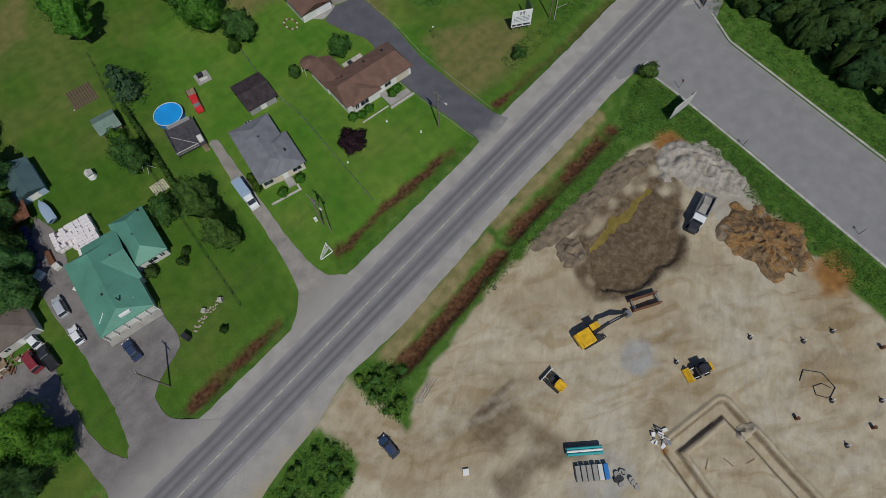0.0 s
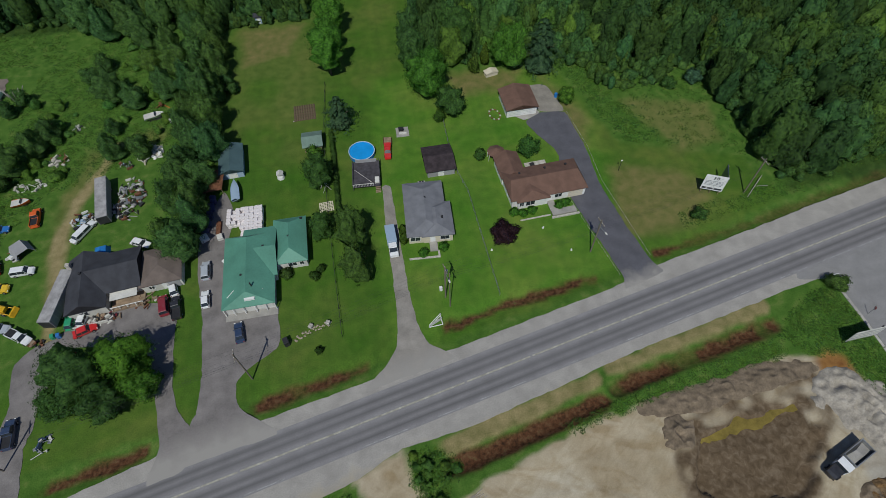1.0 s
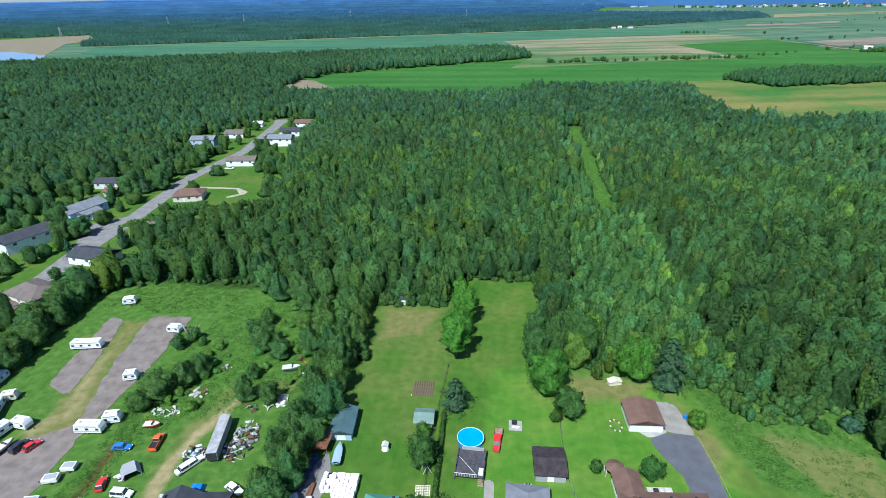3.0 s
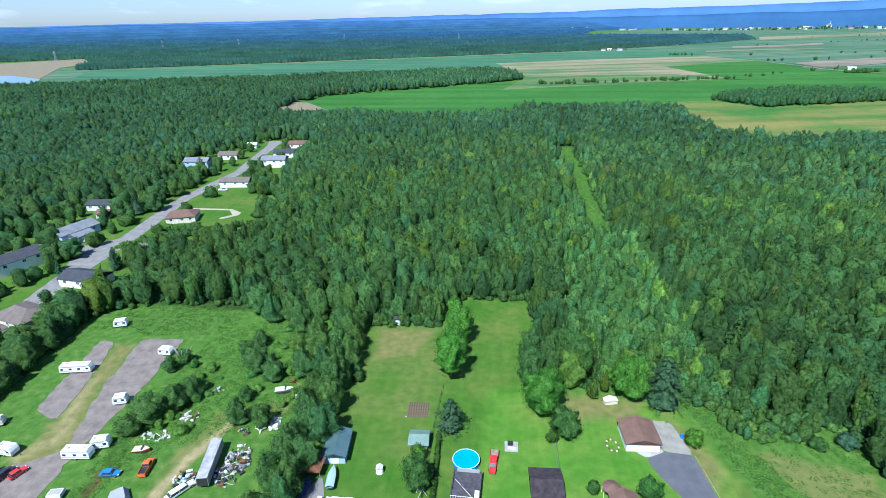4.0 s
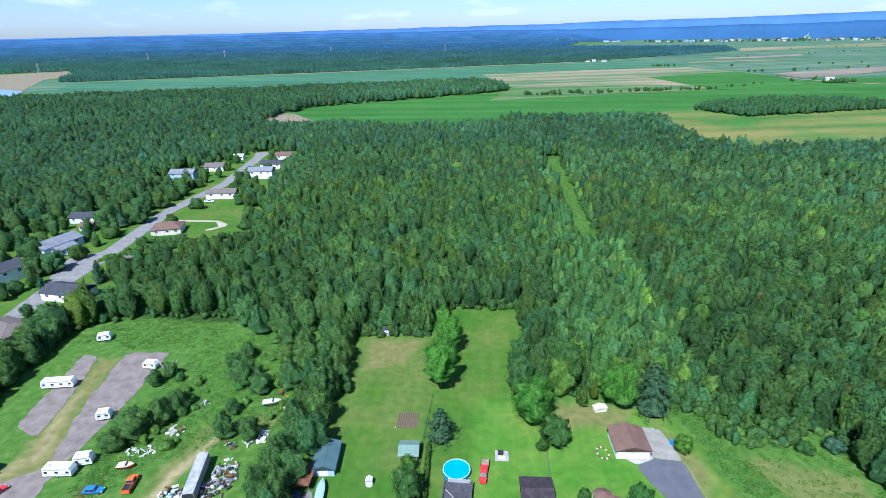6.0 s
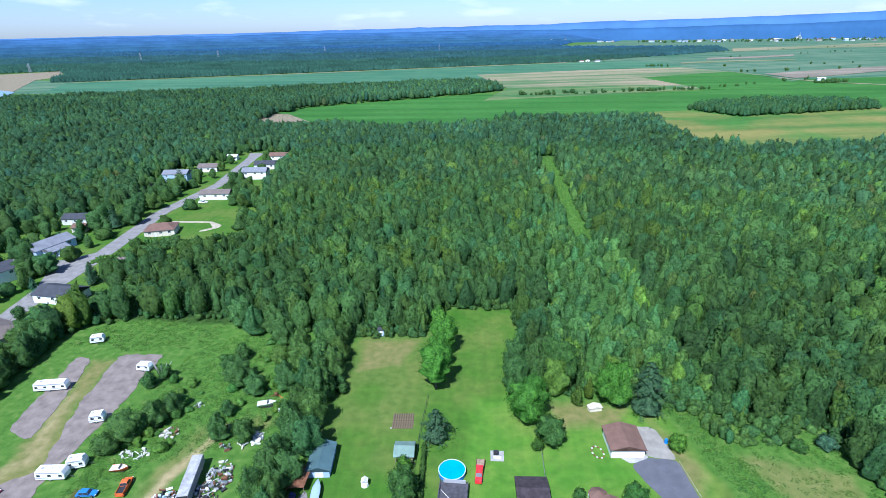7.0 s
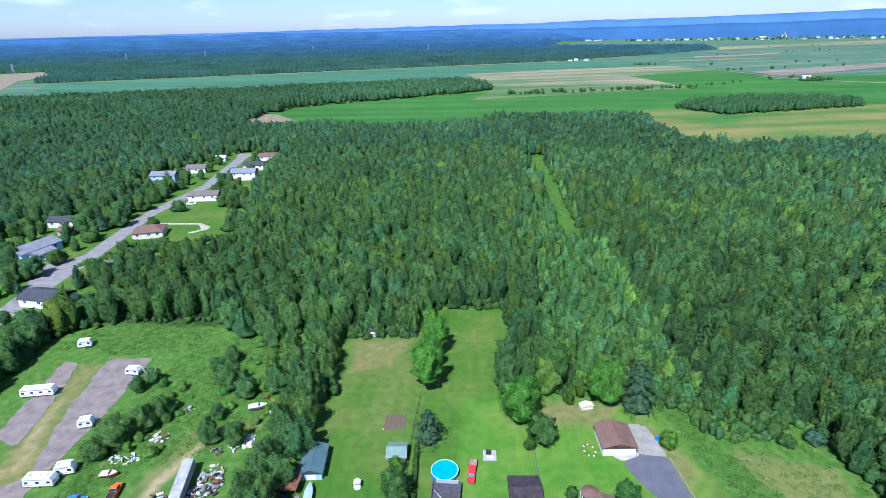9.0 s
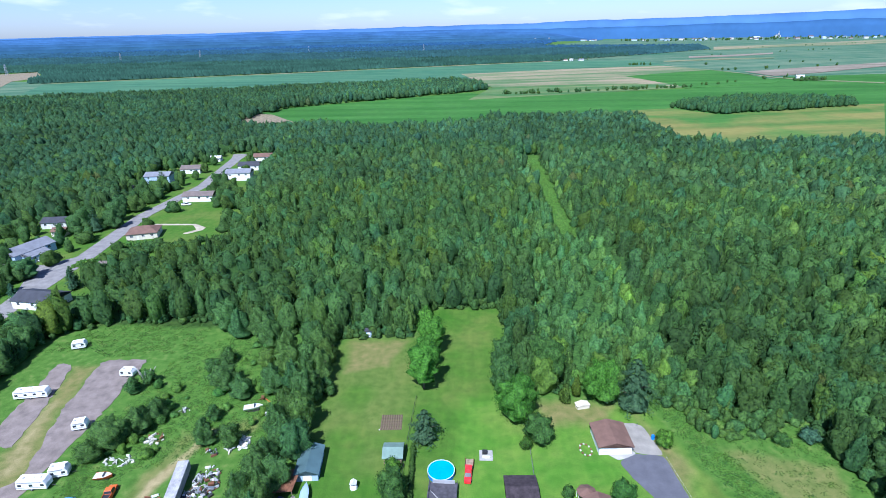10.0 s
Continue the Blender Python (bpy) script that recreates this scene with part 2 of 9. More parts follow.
def sheet(name, pts, z, mat, label="", category="", thick=0.05, jag=0.0, seed=1, kind="structure"):
    """A flat slab over a plan outline, its rim slightly uneven."""
    rnd = random.Random(seed)
    ring = []
    for turn in range(2 if jag else 0):
        cut = []
        for (x, y), (x2, y2) in zip(pts, list(pts[1:]) + [pts[0]]):
            d = math.hypot(x2 - x, y2 - y) + 1e-6
            f = min(0.25, 0.8 / d)
            cut += [(x + (x2 - x) * f, y + (y2 - y) * f), (x2 + (x - x2) * f, y2 + (y - y2) * f)]
        pts = cut
    for k, (x, y) in enumerate(pts):
        x2, y2 = pts[(k + 1) % len(pts)]
        d = math.hypot(x2 - x, y2 - y)
        n = max(1, int(d / 1.5)) if jag else 1
        for i in range(n):
            f = i / n
            ring.append((x + (x2 - x) * f + rnd.uniform(-jag, jag), y + (y2 - y) * f + rnd.uniform(-jag, jag)))
    bm = bmesh.new()
    top = [bm.verts.new((x, y, z)) for x, y in ring]
    low = [bm.verts.new((x, y, z - thick)) for x, y in ring]
    f = bm.faces.new(top)
    for k in range(len(ring)):
        bm.faces.new((top[k - 1], low[k - 1], low[k], top[k]))
    bmesh.ops.recalc_face_normals(bm, faces=bm.faces[:])
    bm.normal_update()
    if f.normal.z < 0:
        bmesh.ops.reverse_faces(bm, faces=bm.faces[:])
    bmesh.ops.triangulate(bm, faces=[f])
    return tagged(link_bm(name, bm, mat), label, category, "", kind)


def inside(px, py, poly):
    """Signed distance to a plan outline: above 0 inside."""
    px, py = np.asarray(px, float), np.asarray(py, float)
    d = np.full(px.shape, 1e18)
    c = np.zeros(px.shape, bool)
    for k in range(len(poly)):
        (x1, y1), (x2, y2) = poly[k - 1], poly[k]
        ex, ey = x2 - x1, y2 - y1
        t = np.clip(((px - x1) * ex + (py - y1) * ey) / (ex * ex + ey * ey + 1e-9), 0, 1)
        d = np.minimum(d, (px - x1 - t * ex) ** 2 + (py - y1 - t * ey) ** 2)
        hit = ((y1 > py) != (y2 > py)) & (px < (x2 - x1) * (py - y1) / (y2 - y1 + 1e-12) + x1)
        c ^= hit
    d = np.sqrt(d)
    return np.where(c, d, -d)


def off_line(px, py, line):
    """Distance to a plan polyline."""
    d = np.full(np.shape(px), 1e18)
    for (x1, y1), (x2, y2) in zip(line, line[1:]):
        ex, ey = x2 - x1, y2 - y1
        t = np.clip(((px - x1) * ex + (py - y1) * ey) / (ex * ex + ey * ey + 1e-9), 0, 1)
        d = np.minimum(d, (px - x1 - t * ex) ** 2 + (py - y1 - t * ey) ** 2)
    return np.sqrt(d)


def smooth01(v, a, b):
    t = np.clip((v - a) / (b - a), 0, 1)
    return t * t * (3 - 2 * t)

# ---- ground: one sheet to the horizon, with ditches, pit and trench pressed into it ----
SITE = [(3, 14.5), (10, 18), (22.7, 22), (36.8, 25), (50.8, 26.3), (68.9, 28), (76, 27), (81, 22), (80.5, -4), (79, -26), (79, -75),
        (-60, -75), (-40, 2), (-19, 8), (-11, 11), (-9, 15), (-12, 21.8), (-4, 25), (-2.5, 20), (0.5, 12.5)]
NORTH_DITCH = [[(-62, 30.0), (-47, 33.3)], [(-28, 37.6), (-8, 41.6)], [(8, 46.6), (24, 49.8), (40, 52)], [(55, 55.4), (75, 58.4), (94, 62), (150, 73)]]
SOUTH_DITCH = [[(4.5, 21.0), (20, 24.3), (33, 27.4)], [(36, 28.9), (52, 32), (70, 35.4)]]
PIT = [(43, 9.5), (44.5, 15), (47, 18.5), (57, 20), (66, 20), (67, 14), (61.5, 6.5), (51, 5.5)]
MUDDY = [(40, 9), (42, 17), (45, 25), (60, 26.5), (72, 27), (74, 22), (68, 12), (62, 5), (50, 4)]
FOOTING_OUT = [(31.5, -16.3), (44.6, -17.3), (43.5, -42), (28, -42)]
FOOTING_LINE = [(29.6, -42), (32.3, -16.9), (44.5, -17.7), (44.3, -42)]
YARD_W = [(-100, 50), (-97, 80), (-93, 118), (-88, 146), (-60, 160), (-44, 158), (-42, 118), (-43, 78), (-62, 60), (-78, 56), (-84, 40)]
LAWN = [(-80, 32), (-70, 58), (-44, 62), (-37, 100), (-36.5, 156), (-12, 156), (-9, 176), (17.5, 176), (18, 122), (52, 122), (57, 98),
        (60, 88), (86, 78), (88, 64), (60, 54), (0, 42)]
MEADOW = [(52, 122), (57, 98), (60, 88), (88, 78), (90, 103), (90, 122), (70, 128)]
DRYPATCH = [[(54, 81), (70, 76), (74, 66), (62, 60), (50, 61)], [(-34, 154), (-15, 154), (-20, 140), (-33, 136)], [(22, 122), (44, 121), (40, 114), (24, 112)],
            [(64, 104), (88, 98), (84, 84), (72, 82)], [(47, 118), (55, 100), (52, 88), (49, 96)], [(-118, 141), (-111, 141), (-107, 118), (-100.5, 97), (-103, 86), (-112, 88), (-110, 95), (-113.5, 118)],
            [(-69.5, 60), (-67.5, 60), (-68.5, 76), (-70.5, 90), (-66, 104), (-64, 112), (-70, 112), (-74, 92), (-72, 76)], [(-60, 112), (-54, 118), (-50, 112), (-56, 106)]]
STREET_OPEN = [(-190, 110), (-161, 140), (-150, 188), (-130, 212), (-106, 236), (-106, 270), (-118, 300), (-124, 330), (-130, 360), (-138, 400), (-142, 445), (-168, 465), (-192, 462), (-200, 440), (-222, 400), (-222, 350), (-205, 335), (-196, 305), (-222, 290), (-238, 262), (-230, 215), (-240, 170), (-250, 120)]
STRIP_OPEN = [(51, 235), (53, 300), (55.5, 345), (55, 430), (69, 433), (66, 345), (64, 300), (61, 235)]
VERGE_S = [(-60, 8), (-36, 13.5), (-14, 21), (-8, 14), (-17, 8.5), (-40, 1)]
VERGE_E = [(80, 27), (74, 28), (70, 33), (80, 40), (86, 41), (87, 30), (87, 5), (87, -40), (80, -40)]


def axis(a, b, step, far):
    """Grid lines: even between a and b, then ever wider out to far."""
    mid = list(np.arange(a, b + step / 2, step))
    out, s = [], step
    v = b
    while v < far:
        s *= 1.14
        v += s
        out.append(min(v, far))
    low, s = [], step
    v = a
    while v > -far:
        s *= 1.14
        v -= s
        low.append(max(v, -far))
    return np.array(low[::-1] + mid + out)


LATTICE = {}


def value_noise(x, y, scale, seed=0):
    """Smooth lattice noise over the plan, 0 to 1."""
    if seed not in LATTICE:
        LATTICE[seed] = np.random.RandomState(seed).rand(256, 256)
    t = LATTICE[seed]
    u, v = x / scale + 1000, y / scale + 1000
    i, j = np.floor(u).astype(int), np.floor(v).astype(int)
    f, g = u - i, v - j
    f, g = f * f * (3 - 2 * f), g * g * (3 - 2 * g)
    i0, j0, i1, j1 = i % 256, j % 256, (i + 1) % 256, (j + 1) % 256
    return (t[i0, j0] * (1 - f) + t[i1, j0] * f) * (1 - g) + (t[i0, j1] * (1 - f) + t[i1, j1] * f) * g


def ground_z(x, y):
    x, y = np.asarray(x, float), np.asarray(y, float)
    z = np.zeros(np.broadcast(x, y).shape)
    for line in NORTH_DITCH:
        z -= 0.7 * smooth01(-off_line(x, y, line), -2.6, -0.3)
    for line in SOUTH_DITCH:
        z -= 1.3 * smooth01(-off_line(x, y, line), -2.4, -0.4)
    z -= 1.3 * smooth01(inside(x, y, PIT) + 1.6 * (value_noise(x, y, 2.2, 14) - 0.5), -0.3, 0.8)
    z -= 0.65 * smooth01(-off_line(x, y, FOOTING_LINE), -1.2, -0.75)
    z += 0.35 * smooth01(-np.abs(off_line(x, y, FOOTING_LINE) - 1.7), -0.6, -0.1)
    z -= 1.0 * smooth01(-off_line(x, y, [(-110, 40), (-86, 62), (-86, 85)]), -3, -0.5)
    rough = smooth01(inside(x, y, SITE), 0.5, 4)
    z += rough * (value_noise(x, y, 5, 3) * 0.5 + value_noise(x, y, 1.7, 4) * 0.14 + 0.16 * np.abs(value_noise(x + 0.6 * y, 2.4 * y - x, 3.2, 6) - 0.5) - 0.66)
    z += smooth01(inside(x, y, MUDDY), 0, 3) * (1 - 0.7 * smooth01(inside(x, y, PIT), -1, 1)) * ((value_noise(x, y, 2.4, 5) - 0.4) * 0.5 + (value_noise(x, y, 1.1, 15) - 0.5) * 0.4)
    z += smooth01(inside(x, y, VERGE_E), 0, 2) * value_noise(x, y, 3, 9) * 0.6
    return z


gx, gy = axis(-130, 128, 1.0, 5000), axis(-62, 182, 1.0, 5000)
gx = np.union1d(np.union1d(gx, np.arange(26.5, 84, 1.0)), np.arange(28.25, 47, 0.5))
gy = np.union1d(np.union1d(gy, np.arange(-44.5, 30, 1.0)), np.arange(-36.75, -14, 0.5))
GX, GY = np.meshgrid(gx, gy)
GZ = ground_z(GX, GY)
nx, ny = len(gx), len(gy)
idx = np.arange(nx * ny).reshape(ny, nx)
gfaces = np.stack([idx[:-1, :-1], idx[:-1, 1:], idx[1:, 1:], idx[1:, :-1]], -1).reshape(-1, 4)
fray = (value_noise(GX, GY, 2.2, 11) - 0.5) * 1.6 + (value_noise(GX, GY, 6, 12) - 0.5) * 1.6


def zone(poly, soft=0.7):
    return smooth01(inside(GX, GY, poly) + fray, -soft, soft)


z_site = zone(SITE, 0.5)
# mud and damp soil; along the footing trench's walls it also paints their shade
z_mud_shade = 0.75 * smooth01(-np.abs(off_line(GX, GY, FOOTING_LINE) - 1.0) + fray * 0.06, -0.5, -0.1) + 0.75 * smooth01(-off_line(GX, GY, [(9, 3), (15, 4), (17.3, -2.4), (19, -7), (8, -4)]) + fray * 1.5, -3.6, -0.4) + 0.7 * smooth01(-off_line(GX, GY, [(9.1, 6.2), (19.3, 7.5)]) + fray * 0.3, -0.9, -0.3) + zone(MUDDY, 1.0) * smooth01(value_noise(GX, GY, 2.5, 21) + 0.75 * smooth01(inside(GX, GY, PIT), -1, 1), 0.1, 0.75)
z_ochre = sum(smooth01(-np.hypot(GX - a, GY - b) / r + fray * 0.25, -1, -0.3) for a, b, r in ((77, 25.5, 4.0), (79, -14, 6), (31.5, -16.5, 1.4)))
z_tan = smooth01(-np.hypot(GX - 39, (GY + 2.6) * 1.1) / 4 + fray * 0.3, -1.0, -0.5) + 0.7 * smooth01(-np.hypot(GX - 19, (GY + 13) * 1.3) / 7 + fray * 0.3, -1.0, -0.4) + 0.55 * smooth01(-np.hypot(GX - 78, GY - 10) / 9 + fray * 0.3, -1.0, -0.4)
z_lawn = zone(LAWN, 0.8)
z_dry = np.clip(sum(zone(p, 2.5) for p in DRYPATCH), 0, 1)
z_dry = np.maximum(z_dry, 0.32 * zone([(-36, 100), (-36, 157), (-12, 157), (-12, 112), (-18, 98)], 5.0) * smooth01(value_noise(GX, GY, 9, 91), 0.15, 0.6))
z_rough = (1 - 0.75 * z_dry) * np.clip(zone(YARD_W, 1.5) + zone(MEADOW, 2.0) + zone(VERGE_S) + zone(VERGE_E), 0, 1)
z_ditch = np.clip(sum(smooth01(-off_line(GX, GY, ln) + fray * 0.6, -1.3, -0.5) for ln in NORTH_DITCH) * (0.72 + 0.28 * smooth01(value_noise(GX, GY, 3.5, 33), 0.1, 0.3)), 0, 1)
z_ditch = np.clip(z_ditch + sum(smooth01(-off_line(GX, GY, [(a, b - 0.2) for a, b in q]) + fray * 0.5, -2.2, -1.2) for q in SOUTH_DITCH) * (0.5 + 0.5 * smooth01(value_noise(GX, GY, 4, 34) + 0.5 * (GX < 34), 0.2, 0.45)), 0, 1)
z_ditch = np.clip(z_ditch + 0.8 * smooth01(-off_line(GX, GY, [(-112, 40), (-97, 52), (-87.5, 62), (-86.5, 76), (-87.5, 90)]) + fray * 0.5, -1.3, -0.5), 0, 1)
z_ditch = z_ditch * (1 - 0.55 * smooth01(GX, 58, 66) * smooth01(GY, 50, 54))
z_strawed = np.clip(sum(smooth01(-off_line(GX, GY, [(a, b + 3.6) for a, b in ln]) + fray * 0.6, -2.1, -1.0) for ln in SOUTH_DITCH), 0, 1)
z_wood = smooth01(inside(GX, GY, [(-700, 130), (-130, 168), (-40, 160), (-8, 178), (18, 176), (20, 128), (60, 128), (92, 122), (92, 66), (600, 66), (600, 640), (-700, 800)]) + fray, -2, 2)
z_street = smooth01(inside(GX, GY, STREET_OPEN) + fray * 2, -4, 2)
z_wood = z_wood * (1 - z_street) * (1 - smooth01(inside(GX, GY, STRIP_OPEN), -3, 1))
z_lawn = np.maximum(z_lawn, z_street)

gme_v = np.stack([GX, GY, GZ], -1).reshape(-1, 3)

# ground material
gmat, gnt, gb = nodes_of("ground_cover", 0.95, 0, 0.1)
za = gnt.nodes.new("ShaderNodeAttribute")
za.attribute_name = "zone_a"
zb = gnt.nodes.new("ShaderNodeAttribute")
zb.attribute_name = "zone_b"
sa, sb = gnt.nodes.new("ShaderNodeSeparateColor"), gnt.nodes.new("ShaderNodeSeparateColor")
gnt.links.new(za.outputs["Color"], sa.inputs["Color"])
gnt.links.new(zb.outputs["Color"], sb.inputs["Color"])
g_big, g_mid, g_fine = noise_node(gnt, 0.05, 4), noise_node(gnt, 0.45, 5), noise_node(gnt, 4.0, 6)
lawn_c = ramp(gnt, g_big, [(0.33, (0.058, 0.146, 0.018)), (0.5, (0.078, 0.16, 0.024)), (0.66, (0.108, 0.17, 0.034))])
lawn_c = mixc(gnt, 1.0, lawn_c, ramp(gnt, noise_node(gnt, 0.14, 4, "Object", None, 0, 1.0), [(0.36, (0.88, 0.97, 0.85)), (0.5, (1.0, 1.0, 1.0)), (0.64, (1.14, 1.04, 1.1))]), "MULTIPLY")
mow = noise_node(gnt, 1.0, 3, "Object", (0.55, 0.03, 1.0), 2, 0.4)
lawn_c = mixc(gnt, 1.0, lawn_c, ramp(gnt, mow, [(0.35, (0.93, 0.95, 0.94)), (0.65, (1.06, 1.03, 1.02))]), "MULTIPLY")
lawn_c = mixc(gnt, 1.0, lawn_c, ramp(gnt, g_mid, [(0.3, (0.8, 0.82, 0.8)), (0.7, (1.1, 1.06, 1.0))]), "MULTIPLY")
zd = gnt.nodes.new("ShaderNodeAttribute")
zd.attribute_name = "zone_d"
sd_ = gnt.nodes.new("ShaderNodeSeparateColor")
gnt.links.new(zd.outputs["Color"], sd_.inputs["Color"])
lawn_c = mixc(gnt, sd_.outputs["Red"], mixc(gnt, 1.0, lawn_c, (0.93, 0.9, 0.9), "MULTIPLY"), mixc(gnt, 1.0, lawn_c, (1.2, 1.22, 1.1), "MULTIPLY"))
rough_c = ramp(gnt, g_mid, [(0.3, (0.046, 0.11, 0.016)), (0.55, (0.074, 0.15, 0.025)), (0.75, (0.13, 0.18, 0.046))])
dry_c = ramp(gnt, g_mid, [(0.3, (0.11, 0.13, 0.035)), (0.7, (0.19, 0.17, 0.065))])
soil_c = ramp(gnt, g_mid, [(0.25, (0.375, 0.318, 0.228)), (0.5, (0.415, 0.357, 0.26)), (0.75, (0.45, 0.395, 0.295))])
for stretch, turn_, dark in (((0.07, 0.16, 1.0), 25, (0.82, 0.77, 0.69)), ((0.16, 0.5, 1.0), -35, (0.93, 0.92, 0.89))):
    smear = noise_node(gnt, 1.0, 5, "Object", stretch, turn_, 2.2)
    soil_c = mixc(gnt, 1.0, soil_c, ramp(gnt, smear, [(0.36, dark), (0.5, (1.0, 1.0, 1.0)), (0.66, (1.05, 1.05, 1.06))]), "MULTIPLY")
soil_c = mixc(gnt, 1.0, soil_c, ramp(gnt, g_big, [(0.34, (0.72, 0.66, 0.56)), (0.55, (1.0, 1.0, 1.0)), (0.68, (1.02, 1.06, 1.14))]), "MULTIPLY")
soil_c = mixc(gnt, sb.outputs["Blue"], soil_c, ramp(gnt, g_mid, [(0.3, (0.3, 0.29, 0.27)), (0.7, (0.37, 0.37, 0.36))]))
mud_shade_c = ramp(gnt, noise_node(gnt, 0.9, 6, "Object", None, 0, 0.6), [(0.32, (0.085, 0.06, 0.036)), (0.5, (0.125, 0.09, 0.057)), (0.7, (0.18, 0.138, 0.094))])
ochre_c = ramp(gnt, g_mid, [(0.3, (0.17, 0.075, 0.025)), (0.7, (0.33, 0.18, 0.06))])
ditch_c = ramp(gnt, noise_node(gnt, 1.3, 5), [(0.3, (0.03, 0.017, 0.01)), (0.5, (0.088, 0.04, 0.02)), (0.64, (0.115, 0.064, 0.034)), (0.8, (0.07, 0.08, 0.022))])
straw_c = ramp(gnt, g_mid, [(0.3, (0.16, 0.15, 0.06)), (0.7, (0.29, 0.24, 0.12))])
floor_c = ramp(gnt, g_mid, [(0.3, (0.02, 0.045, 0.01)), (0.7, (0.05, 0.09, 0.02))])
col = mixc(gnt, sa.outputs["Green"], rough_c, lawn_c)
col = mixc(gnt, sa.outputs["Blue"], col, dry_c)
col = mixc(gnt, za.outputs["Alpha"], col, rough_c)
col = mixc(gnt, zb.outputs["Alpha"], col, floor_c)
col = mixc(gnt, sa.outputs["Red"], col, soil_c)
col = mixc(gnt, sb.outputs["Green"], col, ochre_c)
col = mixc(gnt, sb.outputs["Red"], col, mud_shade_c)
dsep = gnt.nodes.new("ShaderNodeAttribute")
dsep.attribute_name = "zone_c"
sc = gnt.nodes.new("ShaderNodeSeparateColor")
gnt.links.new(dsep.outputs["Color"], sc.inputs["Color"])
col = mixc(gnt, math_node(gnt, "MULTIPLY", dsep.outputs["Alpha"], 0.6), col, ramp(gnt, g_mid, [(0.35, (0.24, 0.2, 0.145)), (0.62, (0.45, 0.41, 0.335))]))
col = mixc(gnt, sc.outputs["Blue"], col, ramp(gnt, g_mid, [(0.3, (0.2, 0.17, 0.075)), (0.7, (0.34, 0.28, 0.15))]))
col = mixc(gnt, sc.outputs["Green"], col, straw_c)
col = mixc(gnt, sc.outputs["Red"], col, ditch_c)
grain = mixc(gnt, sa.outputs["Red"], ramp(gnt, g_fine, [(0.25, (0.72, 0.74, 0.72)), (0.7, (1.12, 1.1, 1.08))]), ramp(gnt, g_fine, [(0.25, (0.9, 0.9, 0.9)), (0.7, (1.04, 1.04, 1.03))]))
col = mixc(gnt, 1.0, col, grain, "MULTIPLY")
gnt.links.new(col, gb.inputs["Base Color"])
bump_on(gnt, gb, g_fine, 0.4, 0.08)

ground = raw("ground", gme_v, gfaces, gmat, smooth=True)
tagged(ground, "grass lawns, rough meadow and bare building soil in one sheet", "ground", "", "structure")


def zone_attribute(ob, key, chans):
    a = ob.data.attributes.new(key, "FLOAT_COLOR", "POINT")
    arr = np.zeros((nx * ny, 4), np.float32)
    for k, c in enumerate(chans):
        if c is not None:
            arr[:, k] = np.clip(c, 0, 1).ravel()
    a.data.foreach_set("color", arr.ravel())


zone_attribute(ground, "zone_a", [z_site, z_lawn, z_dry, z_rough])
zone_attribute(ground, "zone_b", [z_mud_shade, z_ochre, z_tan, z_wood])
z_path = smooth01(-off_line(GX, GY, [(-68.3, 57), (-69.2, 70), (-71, 84), (-69, 94), (-65.5, 103), (-63, 111)]) + fray * 0.5, -2.0, -0.6)
z_path = np.maximum(z_path, 0.6 * smooth01(-off_line(GX, GY, [(-112, 92), (-106, 99), (-109, 108), (-112.5, 122)]) + fray, -3.2, -0.5))
wheel_lines = [[(62 + r * math.cos(q * 0.12), -26 + r * 0.85 * math.sin(q * 0.12)) for q in range(a0, a1)] for r, a0, a1 in ((7, 0, 40), (9.2, 4, 44), (13, 8, 40), (15.2, 10, 42))]
wheel_lines += [[(-6, 14), (6, 9), (20, 6), (34, 1), (46, -2), (58, -4), (68, 2)], [(-7, 12), (5, 7), (20, 4), (33, -1), (45, -4), (58, -6), (69, 0)], [(10, -20), (20, -14), (30, -9), (44, -8)], [(4, 10), (14, 14), (26, 14), (38, 8)]]
z_wheel = np.clip(sum(smooth01(-off_line(GX, GY, ln) + fray * 0.25, -0.9, -0.2) for ln in wheel_lines), 0, 1) * (0.35 + 0.65 * value_noise(GX, GY, 4, 71))
# the eastern lawns are coloured brighter and greener
z_east = smooth01(inside(GX, GY, [(-2, 42), (-2, 90), (2, 124), (18, 124), (50, 122), (56, 98), (52, 55), (20, 47)]) + fray, -3, 3)
zone_attribute(ground, "zone_d", [z_east, None, None, None])
zone_attribute(ground, "zone_c", [z_ditch, z_strawed, z_path, z_wheel])

# ---- roads and drives ----


ROAD_A, ROAD_S = 33.15, 0.2


